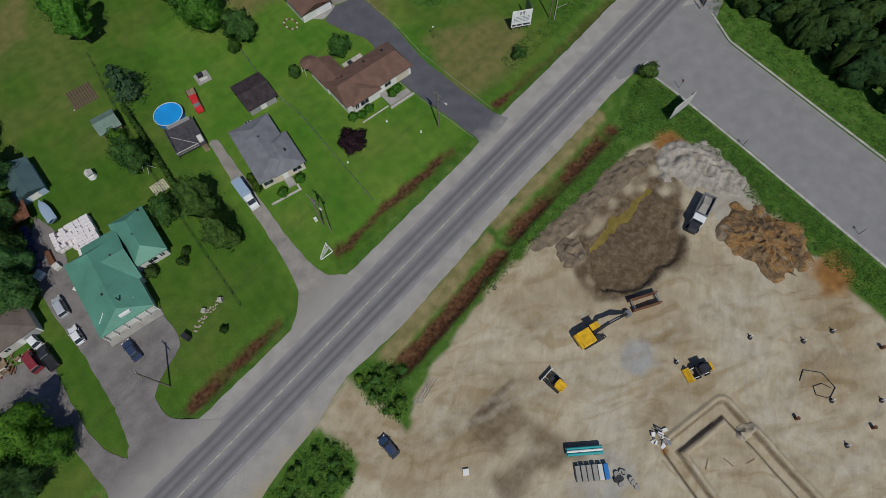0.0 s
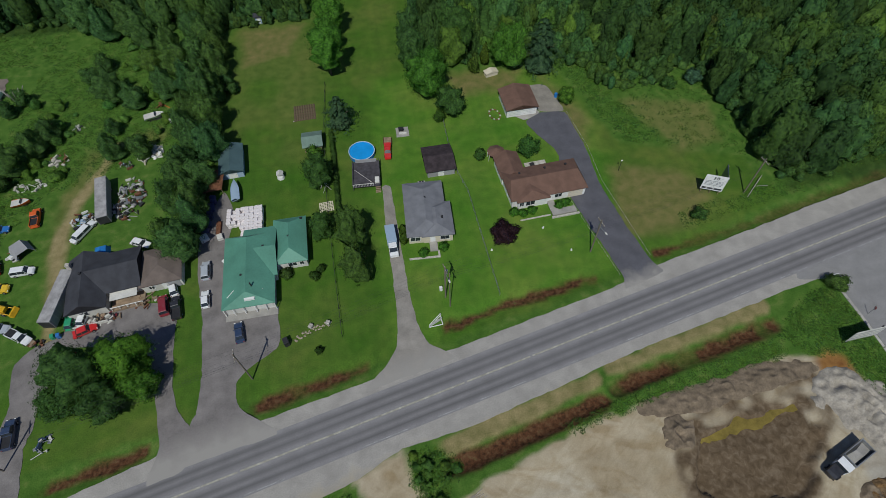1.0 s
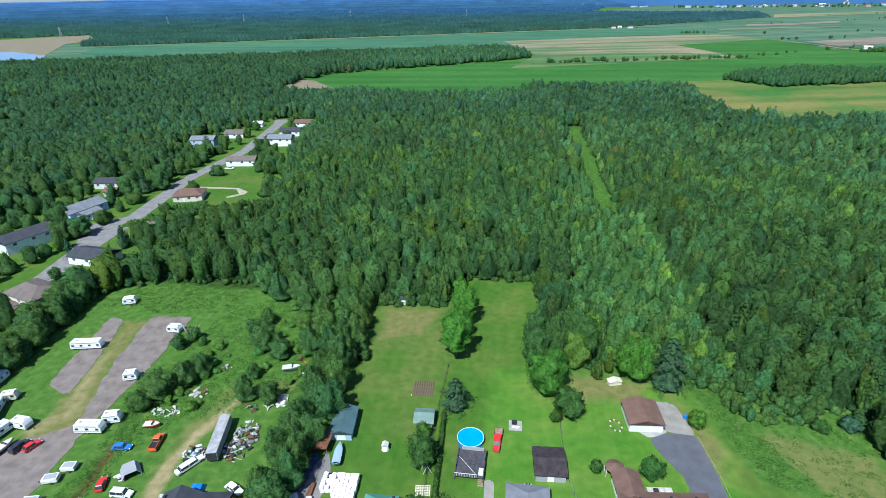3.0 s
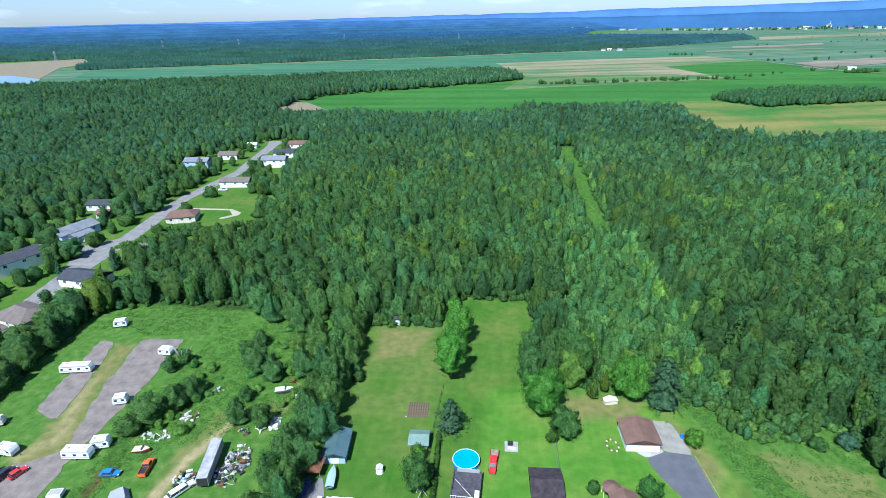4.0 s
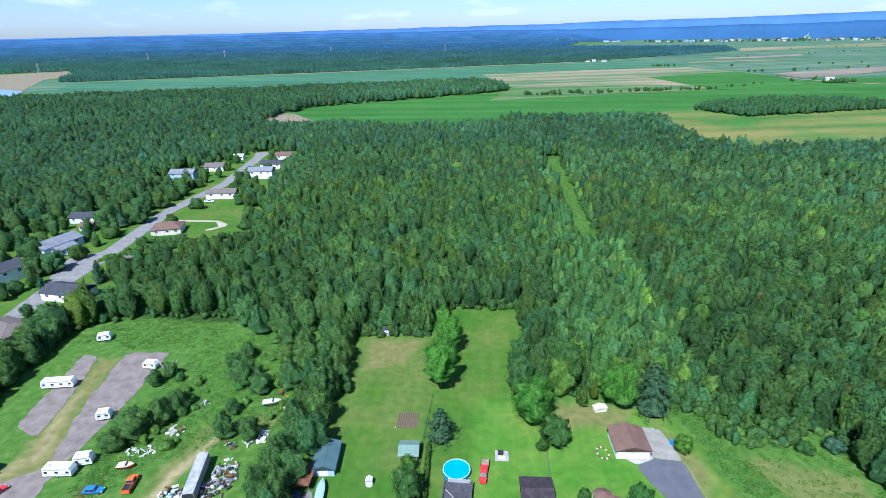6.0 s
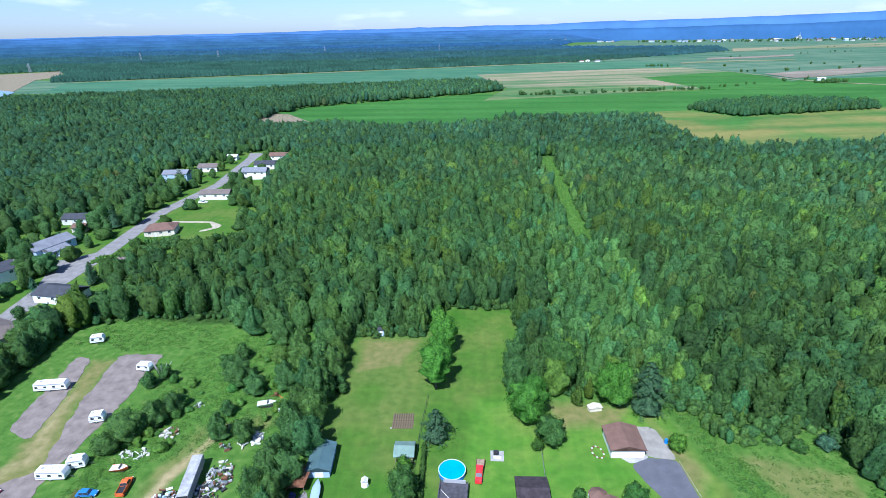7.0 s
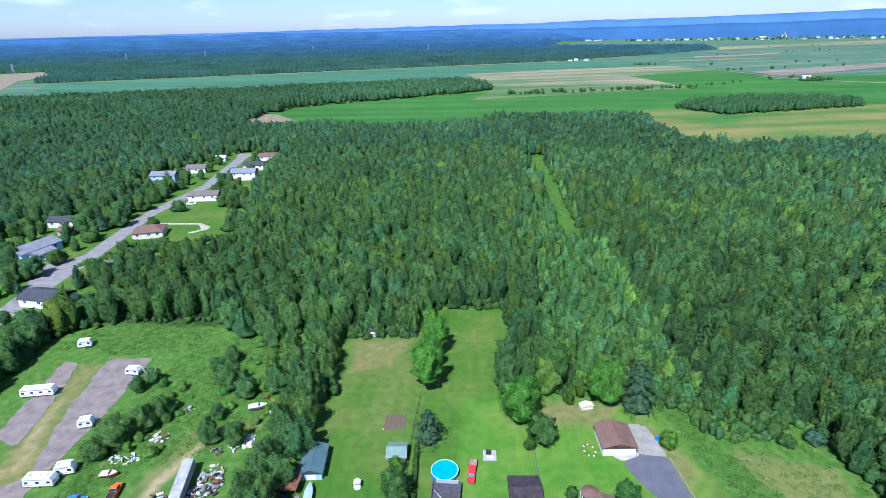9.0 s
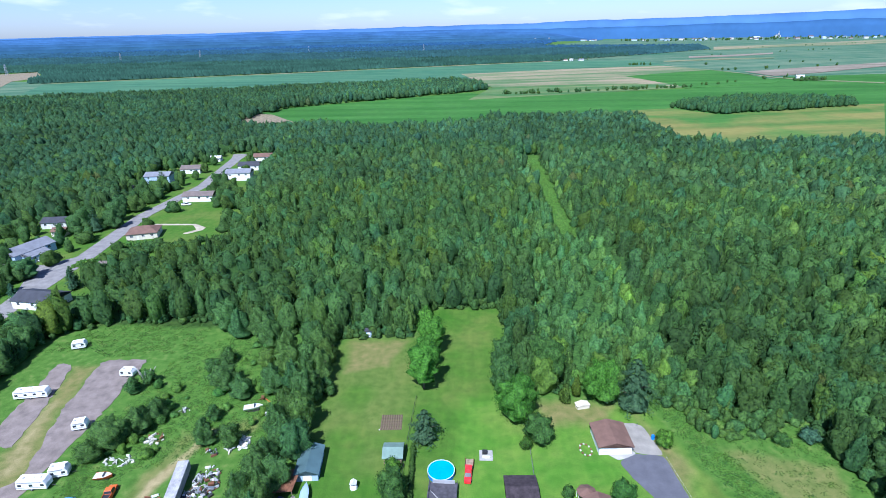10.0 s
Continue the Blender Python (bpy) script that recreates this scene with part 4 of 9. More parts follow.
def crown_model(kind, clumps, size, level, seed, lobes=7, bulge=0.74, airy=False):
    """Corners, triangles and normals of one crown, 1 high and 1 in radius: a billowing mass with leaf sprays all over it."""
    rs = np.random.RandomState(seed)
    aspect = {"tall": 4.2, "round": 2.7, "cone": 3.2, "weed": 1.5}[kind]
    if kind == "weed":
        az = rs.uniform(0, 2 * np.pi, clumps)
        rr = np.sqrt(rs.uniform(0, 1, clumps))
        ctr = np.stack([np.cos(az) * rr, np.sin(az) * rr, (1 - 0.6 * rr) * rs.uniform(0.3, 1, clumps)], -1)
        soft = np.stack([np.cos(az) * rr * 0.4, np.sin(az) * rr * 0.4, np.ones(clumps)], -1)
        vs, fs, ns, n = [], [], [], 0
    else:
        v, f = ICO[level]
        u = (v[:, 2] + 1) / 2
        az = np.arctan2(v[:, 1], v[:, 0])
        ring = np.hypot(v[:, 0], v[:, 1])
        r = crown_shape(kind, u, rs)
        if kind == "cone":
            tiers = 4 + level
            r = r * (0.86 + 0.2 * np.sin(u * tiers * 6.28 + seed) + 0.16 * np.sin(az * 5 + u * 9 + seed))
            lift = 0 * u
        else:
            # billows: the crown swells round a few lobe centres
            lu = (np.arange(lobes) + rs.uniform(0, 1, lobes)) / lobes * 0.95
            la = np.arange(lobes) * 2.4 + rs.uniform(-0.7, 0.7, lobes)
            ld = np.stack([np.cos(la) * np.sqrt(1 - (2 * lu - 1) ** 2), np.sin(la) * np.sqrt(1 - (2 * lu - 1) ** 2), 2 * lu - 1], -1)
            near = np.max((v @ ld.T - 1) * (1.0 + lobes * 0.7) + rs.uniform(-0.35, 0, lobes), 1)
            lift = np.exp(near) * bulge + rs.normal(0, 0.09, len(v))
            r = r * (0.42 + lift)
        w = np.stack([v[:, 0] / (ring + 1e-6) * r, v[:, 1] / (ring + 1e-6) * r, 0.01 + u * (0.8 + 0.3 * lift)], -1)
        w[ring < 0.05, :2] = 0
        # smooth normals in true proportions
        q = w * np.array([1, 1, aspect])
        fn = np.cross(q[f[:, 1]] - q[f[:, 0]], q[f[:, 2]] - q[f[:, 0]])
        nv = np.zeros_like(q)
        for k in range(3):
            np.add.at(nv, f[:, k], fn)
        nv /= np.linalg.norm(nv, axis=1, keepdims=True) + 1e-9
        area = np.linalg.norm(fn, axis=1) * (0.35 + (w[f].mean(1)[:, 2] > 0.25))
        pick = rs.choice(len(f), clumps, p=area / area.sum())
        bc = rs.dirichlet((1, 1, 1), clumps)
        ctr = np.einsum("ij,ijk->ik", bc, w[f[pick]])
        soft = np.einsum("ij,ijk->ik", bc, nv[f[pick]])
        ctr = ctr + soft * np.array([1, 1, 1 / aspect]) * rs.uniform(-0.4 if airy else -0.04, 0.3, (clumps, 1))
        if kind == "cone" and level > 2:
            # whorls of drooping boughs, each a fan of sprays, round a slim dark heart
            tiers = 9
            t = np.minimum(rs.randint(0, tiers + 1, clumps), rs.randint(0, tiers + 1, clumps) + 2)
            uu = np.clip(1 - ((t + rs.uniform(0.0, 0.4, clumps)) / (tiers + 1)), 0, 1)
            boughs = 5 + t % 3
            aa = (np.floor(rs.uniform(0, 1, clumps) * boughs) + rs.normal(0, 0.16, clumps)) / boughs * 2 * np.pi + t * 1.3
            far = rs.uniform(0.1, 1.0, clumps) ** 0.6
            rr = (0.12 + 1.25 * crown_shape(kind, uu, rs)) * far * (0.9 + 0.3 * np.sin(t * 2.1 + np.floor(aa * 3) + seed))
            ctr = np.stack([np.cos(aa) * rr, np.sin(aa) * rr, 0.05 + uu * 0.95 - 0.06 * rr], -1)
            soft = np.stack([np.cos(aa) * 0.7, np.sin(aa) * 0.7, 0.5 + 0.5 * (1 - far)], -1)
            w = w * np.array([0.7, 0.7, 0.95])
        up = np.array([0, 0, 0.3])
        vs, fs, ns, n = ([], [], [], 0) if airy else ([w], [f], [nv + up], len(w))
    soft = soft / np.linalg.norm(soft, axis=1, keepdims=True)
    out = soft + rs.normal(0, 0.28, (clumps, 3))
    out /= np.linalg.norm(out, axis=1, keepdims=True)
    a = np.cross(out, rs.normal(0, 1, (clumps, 3)))
    a /= np.linalg.norm(a, axis=1, keepdims=True)
    b = np.cross(out, a)
    s = (size * rs.uniform(0.5, 1.35, clumps))[:, None]
    zs = np.array([1, 1, 1 / aspect])
    # every spray is folded along its middle and has an uneven outline
    fold = out * s * 0.25 * zs
    j = rs.uniform(0.6, 1.3, (clumps, 4))
    p0, p1 = ctr + a * s * zs * j[:, :1], ctr + b * s * 0.7 * zs * j[:, 1:2] + fold
    p2, p3 = ctr - a * s * zs * j[:, 2:3], ctr - b * s * 0.7 * zs * j[:, 3:] + fold
    vs.append(np.stack([p0, p1, p2, p3], 1).reshape(-1, 3))
    k = np.arange(clumps)[:, None] * 4 + n
    fs.append(np.concatenate([k + [0, 1, 3], k + [1, 2, 3]]))
    ns.append(np.repeat(soft * 0.75 + out * 0.35 + np.array([0, 0, 0.3]), 4, 0))
    nn = np.concatenate(ns)
    cover = np.ones(len(nn), np.float32)
    cover[n:] = {"weed": 0.55, "cone": 0.85}.get(kind, 0.72)
    return np.concatenate(vs), np.concatenate(fs), nn / np.linalg.norm(nn, axis=1, keepdims=True), cover


MODELS = {}
for kind in ("round", "tall", "cone"):
    MODELS[kind, "near"] = [crown_model(kind, 380, 0.105, 3, s, 12) for s in range(6)]
    MODELS[kind, "close"] = [crown_model(kind, 150, 0.14, 2, s + 60, 9) for s in range(10)]
    MODELS[kind, "mid"] = [crown_model(kind, 64, 0.18, 2, s + 10) for s in range(10)]
    MODELS[kind, "far"] = [crown_model(kind, 14, 0.33, 1, s + 20, 4) for s in range(10)]
for lod in ("near", "mid", "far"):
    MODELS["weed", lod] = [crown_model("weed", 19, 0.23, 0, s + 40) for s in range(6)]


def thicket(name, spots, lod, mat, label, category="woods"):
    """Many crowns in one mesh. spots: rows of x, y, base, radius, height, kind, tint."""
    rs = np.random.RandomState(len(spots))
    V, F, T, N, n = [], [], [], [], 0
    for x, y, z, r, h, kind, tint in spots:
        v, f, nn, cover = MODELS[kind, lod][rs.randint(len(MODELS[kind, lod]))]
        a = rs.uniform(0, 6.28)
        c, s = math.cos(a), math.sin(a)
        w = np.empty_like(v)
        w[:, 0] = x + (v[:, 0] * c - v[:, 1] * s) * r
        w[:, 1] = y + (v[:, 0] * s + v[:, 1] * c) * r
        w[:, 2] = z + v[:, 2] * h
        V.append(w)
        N.append(np.stack([nn[:, 0] * c - nn[:, 1] * s, nn[:, 0] * s + nn[:, 1] * c, nn[:, 2]], -1))
        F.append(f + n)
        T.append(np.column_stack([np.tile(np.asarray(tint, np.float32), (len(v), 1)), cover]))
        n += len(v)
    ob = raw(name, np.concatenate(V), np.concatenate(F), mat, tint=np.concatenate(T), smooth=True, normals=np.concatenate(N))
    return tagged(ob, label, category, "", "stuff")


def tint_of(rs, light=1.0, spread=0.16):
    """A tree's own tint: from blue-green over green to yellow-green, and from dull to bright."""
    k = light * (1 + rs.uniform(-spread, spread))
    w = rs.normal(0, 0.5)
    w = max(-1.0, min(1.0, w))
    return (k * (1 + 0.24 * w), k * (1 + 0.03 * w), k * (1 - 0.3 * w))


def grow_tree(x, y, r, h, kind="round", mat=None, bole=0.18, label="broad green leafy tree on the lawn", tint=(1, 1, 1), category="tree", group="", seed=0, clumps=None):
    """A tree of its own: tapered trunk with limbs, and a crown of leaf clumps."""
    rs = np.random.RandomState(seed + int(abs(x * 7 + y * 13)))
    z = float(ground_z(np.array([x]), np.array([y]))[0])
    t = root("tree", x, y, z - 0.05, 0, label, category, group)
    bm = bmesh.new()
    top = h * (0.55 if kind != "cone" else 0.9)
    pr = max(0.07, h * 0.022)
    rod(bm, (0, 0, 0), (rs.uniform(-0.2, 0.2), rs.uniform(-0.2, 0.2), top * 0.5), pr, pr * 0.75, 8)
    rod(bm, (0, 0, top * 0.48), (0, 0, top), pr * 0.75, pr * 0.3, 7)
    for k in range(6):
        a = k * 1.05 + rs.uniform(-0.3, 0.3)
        z0 = h * rs.uniform(bole + 0.08, 0.5)
        rod(bm, (0, 0, z0), (math.cos(a) * r * 0.65, math.sin(a) * r * 0.65, z0 + h * 0.16), pr * 0.4, pr * 0.12, 5)
    part("trunk", bm, BARK, t)
    n = int((clumps or np.clip(120 * r, 200, 900)) * 2.8)
    n = int(n * 1.5) if kind == "cone" else n
    thin = bool(clumps) and clumps < 300 and r > 2
    v, f, nn, cover = crown_model(kind, n, float(np.clip(0.26 / r, 0.045, 0.22)), 3 if r > 1.6 else 2, seed + int(abs(x * 3 + y)) % 90, int(np.clip(5 * r, 7, 22)), 0.82, thin)
    v = v * np.array([r, r, h * (1 - bole)]) + np.array([0, 0, h * bole])
    raw("crown", v, f, mat or LEAF, t, smooth=True, tint=np.column_stack([np.tile(np.array(tint, np.float32), (len(v), 1)), cover]), normals=nn)
    return t


# the wood's plan
OPEN = [
    [(-137, 120), (-137, 160), (-118, 168), (-75, 168), (-70, 160), (-37.5, 160), (-12.5, 158), (-11, 176), (17.5, 176), (18.5, 126), (55, 126), (58, 118), (90, 112), (91, 68), (140, 76), (700, 180), (700, -100), (-300, -100), (-240, 60)],
    STREET_OPEN,
    [(-175, 128), (-143, 136), (-139, 150), (-145, 172), (-139, 184), (-146, 200), (-175, 205), (-190, 160)],
    STRIP_OPEN,
    [(-250, 640), (-215, 705), (-120, 625), (-160, 575), (-215, 575)],
]
WOODLAND = [(-560, 40), (-160, 60), (-160, 130), (-40, 158), (18, 126), (92, 66), (420, 120), (560, 330), (345, 447), (247, 438), (190, 446), (203, 584), (155, 610), (8, 600), (-78, 552), (-170, 590), (-240, 640), (-240, 700), (20, 905), (64, 945), (48, 1030), (14, 1100), (-246, 1021), (-660, 910), (-800, 880), (-880, 500)]
SECOND_FIELD = [(-235, 655), (-218, 755), (30, 905), (70, 900), (30, 560), (-78, 552), (-150, 600)]
CLUMP_E = [(269, 686), (291, 655), (304, 627), (374, 642), (489, 674), (504, 704), (482, 734), (397, 750), (313, 724)]


def scatter(poly, step, seed, holes=()):
    rs = np.random.RandomState(seed)
    xs, ys = [p[0] for p in poly], [p[1] for p in poly]
    gx_, gy_ = np.meshgrid(np.arange(min(xs), max(xs), step), np.arange(min(ys), max(ys), step))
    px = gx_.ravel() + rs.uniform(-0.48, 0.48, gx_.size) * step
    py = gy_.ravel() + rs.uniform(-0.48, 0.48, gx_.size) * step
    keep = inside(px, py, poly) > 0
    for h in holes:
        keep &= inside(px, py, h) < 0
    return px[keep], py[keep], rs


def in_view(px, py, margin=14):
    """Plan wedge that is ever looked at."""
    az = np.degrees(np.arctan2(px, py + 20))
    return ((az > -46) & (az < 41.5)) | ((az > -80) & (az < 80) & (np.hypot(px, py) < 190))


STREET_HOUSES = [(-155, 150), (-197, 196), (-201, 236), (-214, 276), (-157, 258), (-158, 184), (-147, 213), (-156, 322), (-204, 368), (-193, 395), (-149, 372), (-152, 402), (-150, 432)]
woods = {"near": [], "close": [], "mid": [], "far": []}
px, py, rs = scatter(WOODLAND, 4.05, 31, OPEN + [SECOND_FIELD])
ok = in_view(px, py)
patch = value_noise(px, py, 38, 41)
wide = value_noise(px, py, 75, 44)
stand = value_noise(px, py, 17, 45)
fineN = value_noise(px, py, 11, 42)
lightzone = np.maximum(smooth01(-np.abs(px - 44 - 0.02 * py), -28, -12) * smooth01(-py, -340, -240), 0.7 * smooth01(-np.abs(px - 55), -22, -8) * (py < 450))
for x, y, p, q, lz, k, wd, sd in zip(px, py, patch, fineN, lightzone, ok, wide, stand):
    if not k:
        continue
    d = math.hypot(x, y)
    if d > 340 and rs.rand() < (0.25 if d < 560 else 0.48):
        continue
    conif = rs.rand() < (0.06 + 0.22 * (p > 0.66) + 0.08 * (x > 120))
    h = 9.5 + 4.5 * q + rs.uniform(-1.2, 1.8)
    r = (rs.uniform(2.3, 3.5) if rs.rand() < 0.75 else rs.uniform(3.4, 4.8)) * (1.25 if d > 340 else 1.0) * (1.22 if d > 560 else 1.0)
    kind = "cone" if conif else ("tall" if rs.rand() < 0.28 else "round")
    light = 1.0 + 0.2 * (q - 0.5) + 0.3 * (p - 0.5) + 0.45 * (wd - 0.5)
    if sd > 0.6 and not conif:
        if rs.rand() < 0.45:
            continue
        r, h, kind, light = rs.uniform(3.2, 4.8), h + rs.uniform(0.5, 3), "round", light * 0.92
    if lz > 0.2 and rs.rand() < lz * 1.2:
        h, r, kind, light = rs.uniform(5, 10), rs.uniform(1.8, 3.0), "tall" if rs.rand() < 0.6 else "round", 1.55
    if kind == "cone":
        light *= 0.8
        h *= 1.1
    if x < -185:
        light *= 0.8
    elif x < -60 and y < 260:
        light *= 0.86
    if x > 60 and y < 240:
        light *= 1.08
    t = tint_of(rs, light, 0.32 if x < 60 else 0.46)
    if kind != "cone" and rs.rand() < 0.07:
        t = (t[0] * 1.45, t[1] * 1.25, t[2] * 0.7)
    elif rs.rand() < 0.08:
        t = (t[0] * 0.72, t[1] * 0.78, t[2] * 0.95)
    if rs.rand() < 0.002:
        t = (1.6, 0.9, 0.8)
    if y > 170 and x > 60 and rs.rand() < 0.02:
        t = (1.5, 1.15, 1.0)
    # haze put into the tint: less red and more blue with distance
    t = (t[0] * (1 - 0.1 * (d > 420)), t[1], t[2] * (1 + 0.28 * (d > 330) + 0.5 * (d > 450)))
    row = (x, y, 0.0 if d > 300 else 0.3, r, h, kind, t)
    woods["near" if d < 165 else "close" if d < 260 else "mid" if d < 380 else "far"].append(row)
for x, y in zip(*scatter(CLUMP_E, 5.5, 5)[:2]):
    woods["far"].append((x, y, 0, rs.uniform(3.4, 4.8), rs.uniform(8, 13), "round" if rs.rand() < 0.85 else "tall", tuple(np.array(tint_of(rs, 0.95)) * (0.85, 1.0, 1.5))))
for x, y in zip(*scatter(STREET_OPEN, 8.5, 8)[:2]):
    if off_line(np.array(x), np.array(y), [(-178, 120), (-168, 165), (-171, 231), (-176, 292), (-168, 354), (-177, 450)]) < 9.5 or rs.rand() < 0.12:
        continue
    if min(math.hypot(x - a, y - b) for a, b in STREET_HOUSES) < 11 or (-160 < x < -125 and 252 < y < 300):
        continue
    # trees that would hide a house from the camera are left out
    hides_house = False
    for a, b in STREET_HOUSES:
        q = math.hypot(a, b)
        along, aside = -((x - a) * a + (y - b) * b) / q, abs((x - a) * b - (y - b) * a) / q
        hides_house |= 0 < along < 17 and aside < 9
    if hides_house:
        continue
    low = 0.55 if x > -166 and y < 262 else 1.0
    woods["mid" if math.hypot(x, y) < 400 else "far"].append((x, y, 0, rs.uniform(2.6, 4.8) * low ** 0.5, rs.uniform(6, 12) * low, "round" if rs.rand() < 0.8 else "cone", tint_of(rs, 0.95)))
# lone trees, hedgerows and clumps on the plain
for x0_, y0_, x1_, y1_, k_ in ((75, 868, 380, 922, 60), (390, 930, 640, 1075, 9), (330, 1745, 420, 1760, 14), (608, 997, 656, 1000, 30), (466, 1494, 484, 1489, 7), (498, 1486, 517, 1481, 6), (600, 1260, 900, 1330, 9), (300, 1745, 470, 1880, 26), (1250, 3700, 3300, 3400, 90), (1100, 3950, 3200, 3800, 90), (700, 1800, 1500, 2200, 9), (560, 1440, 1000, 1500, 6), (1000, 2300, 2400, 2900, 14)):
    for j in range(k_):
        f = rs.rand()
        big = 1.0 if y0_ < 2500 else 2.2
        woods["far"].append((x0_ + (x1_ - x0_) * f + rs.normal(0, 6 * big), y0_ + (y1_ - y0_) * f + rs.normal(0, 5 * big), 0, rs.uniform(2, 4.5) * big, rs.uniform(4, 9) * big, "round", tint_of(rs, 0.9)))
# leafy sheet added as undergrowth, so gaps between the crowns don't show dark
ux, uy = np.arange(-420, 420, 3.2), np.arange(60, 610, 3.2)
UX, UY = np.meshgrid(ux, uy)
rim = np.minimum(inside(UX, UY, WOODLAND), -np.max([inside(UX, UY, h) for h in OPEN + [SECOND_FIELD]], 0))
ulight = np.maximum(smooth01(-np.abs(UX - 44 - 0.02 * UY), -28, -12) * smooth01(-UY, -340, -240), 0.25 * smooth01(-np.abs(UX - 55), -22, -8) * (UY < 450))
UZ = smooth01(rim, 1.5, 7) * (1 - 0.75 * ulight) * (1 - 0.4 * smooth01(UX, 60, 90)) * (3.8 + 2.8 * value_noise(UX, UY, 3.5, 61) + 1.6 * value_noise(UX, UY, 14, 62)) - 0.3
keep = (rim > 1) & in_view(UX, UY)
ui = np.arange(UX.size).reshape(UX.shape)
uf = np.stack([ui[:-1, :-1], ui[:-1, 1:], ui[1:, 1:], ui[1:, :-1]], -1)[keep[:-1, :-1] & keep[1:, 1:] & keep[1:, :-1] & keep[:-1, 1:]]
used, uf = np.unique(uf, return_inverse=True)
uv = np.stack([UX, UY, UZ], -1).reshape(-1, 3)[used]
uv[:, :2] += np.random.RandomState(6).uniform(-1, 1, (len(uv), 2))
tagged(raw("undergrowth", uv, uf.reshape(-1, 4), LEAF, smooth=True, tint=(0.9 + 0.6 * ulight.reshape(-1, 1)[used]) * np.array([[1, 1.05, 0.95]])), "leafy sheet added beneath the crowns to fill dark gaps", "undergrowth", "", "stuff")
# brush along the wood's rim
px, py, rs = scatter(WOODLAND, 2.3, 57, [SECOND_FIELD])
rim = np.max([inside(px, py, h) for h in OPEN], 0)
ok = in_view(px, py) & (rim > -5) & (rim < 0.8) & (np.hypot(px, py) < 420)
for x, y in zip(px[ok], py[ok]):
    if rs.rand() < 0.7:
        woods["close" if math.hypot(x, y) < 220 else "mid"].append((x, y, 0, rs.uniform(1.0, 2.2), rs.uniform(1.6, 5.0), "round", tint_of(rs, 1.1)))
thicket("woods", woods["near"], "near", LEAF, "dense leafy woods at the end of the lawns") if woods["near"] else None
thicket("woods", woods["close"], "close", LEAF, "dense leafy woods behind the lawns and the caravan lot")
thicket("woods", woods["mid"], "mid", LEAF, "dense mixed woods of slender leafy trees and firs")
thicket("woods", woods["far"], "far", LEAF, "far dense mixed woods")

# woods beyond the fields: one lumpy canopy, its belts coloured bluer outwards as haze
HAZED_LEAF = [plain(f"hazed_canopy_{w}", c, 1.0, var=0.35, big=0.01, fine=0.05, bump=0, spec=0.0) for w, c in (("near", (0.03, 0.072, 0.052)), ("middle", (0.03, 0.073, 0.075)), ("outer", (0.03, 0.076, 0.115)), ("last", (0.03, 0.08, 0.16)))]
CANOPIES = [
    [(-4800, 1500), (-1500, 1560), (-1240, 1700), (-1060, 1470), (-960, 1270), (-895, 1265), (-476, 1425), (110, 1655), (300, 1740), (470, 1870), (760, 2100), (1056, 2350), (1180, 2740), (860, 2950), (492, 3160), (900, 4700), (-4800, 4700)],
]
for k, poly in enumerate(CANOPIES):
    step = 13
    xs_, ys_ = [p[0] for p in poly], [p[1] for p in poly]
    rs2 = np.random.RandomState(70 + k)
    y = min(ys_)
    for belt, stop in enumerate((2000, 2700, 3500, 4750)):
      V, F, n = [], [], 0
      while y < min(stop, max(ys_)):
          step = 9 + (y - 1200) * 0.008
          half = y * 0.9 + 60
          x0, x1 = max(min(xs_), -half), min(max(xs_), half)
          if x1 > x0:
              cx = np.arange(x0, x1, step)
              cx = cx + rs2.uniform(-0.4, 0.4, len(cx)) * step
              cy = y + rs2.uniform(-0.4, 0.4, len(cx)) * step
              ins = inside(cx, cy, poly) > 0
              cx, cy = cx[ins], cy[ins]
              m = len(cx)
              if m:
                  h = rs2.uniform(8, 15, m)
                  r = step * rs2.uniform(0.6, 0.85, m)
                  a = rs2.uniform(0, 6.28, m)
                  for j in range(3):
                      V.append(np.stack([cx + np.cos(a + j * 2.094) * r, cy + np.sin(a + j * 2.094) * r, np.full(m, 2.0)], -1))
                  V.append(np.stack([cx, cy, h], -1))
                  i = np.arange(m)
                  F.append(np.concatenate([np.stack([i + n, i + n + m, i + n + 3 * m], -1), np.stack([i + n + m, i + n + 2 * m, i + n + 3 * m], -1), np.stack([i + n + 2 * m, i + n, i + n + 3 * m], -1)]))
                  n += 4 * m
          y += step * 0.85
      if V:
          tagged(raw("distant_woods", np.concatenate(V), np.concatenate(F), HAZED_LEAF[belt]), "distant woods spreading to the horizon, haze in their colour", "woods", "", "stuff")


def gz(x, y):
    return float(ground_z(np.array([x], float), np.array([y], float))[0])


# ---- buildings ----


def wall_block(bm, x0, x1, y0, y1, h, rise, ax, hip):
    """Walls of one block, with gable ends where the roof is not hipped."""
    if hip:
        box(bm, x0, x1, y0, y1, -0.2, h)
        return
    if ax == "x":
        ym = (y0 + y1) / 2
        a = [(x0, y0, -0.2), (x0, y1, -0.2), (x0, y1, h), (x0, ym, h + rise - 0.05), (x0, y0, h)]
        b = [(x1, y, z) for _, y, z in a]
    else:
        xm = (x0 + x1) / 2
        a = [(x0, y0, -0.2), (x1, y0, -0.2), (x1, y0, h), (xm, y0, h + rise - 0.05), (x0, y0, h)]
        b = [(x, y1, z) for x, _, z in a]
    va, vb = [bm.verts.new(p) for p in a], [bm.verts.new(p) for p in b]
    bm.faces.new(va)
    bm.faces.new(vb[::-1])
    for k in range(5):
        bm.faces.new((va[k - 1], vb[k - 1], vb[k], va[k]))


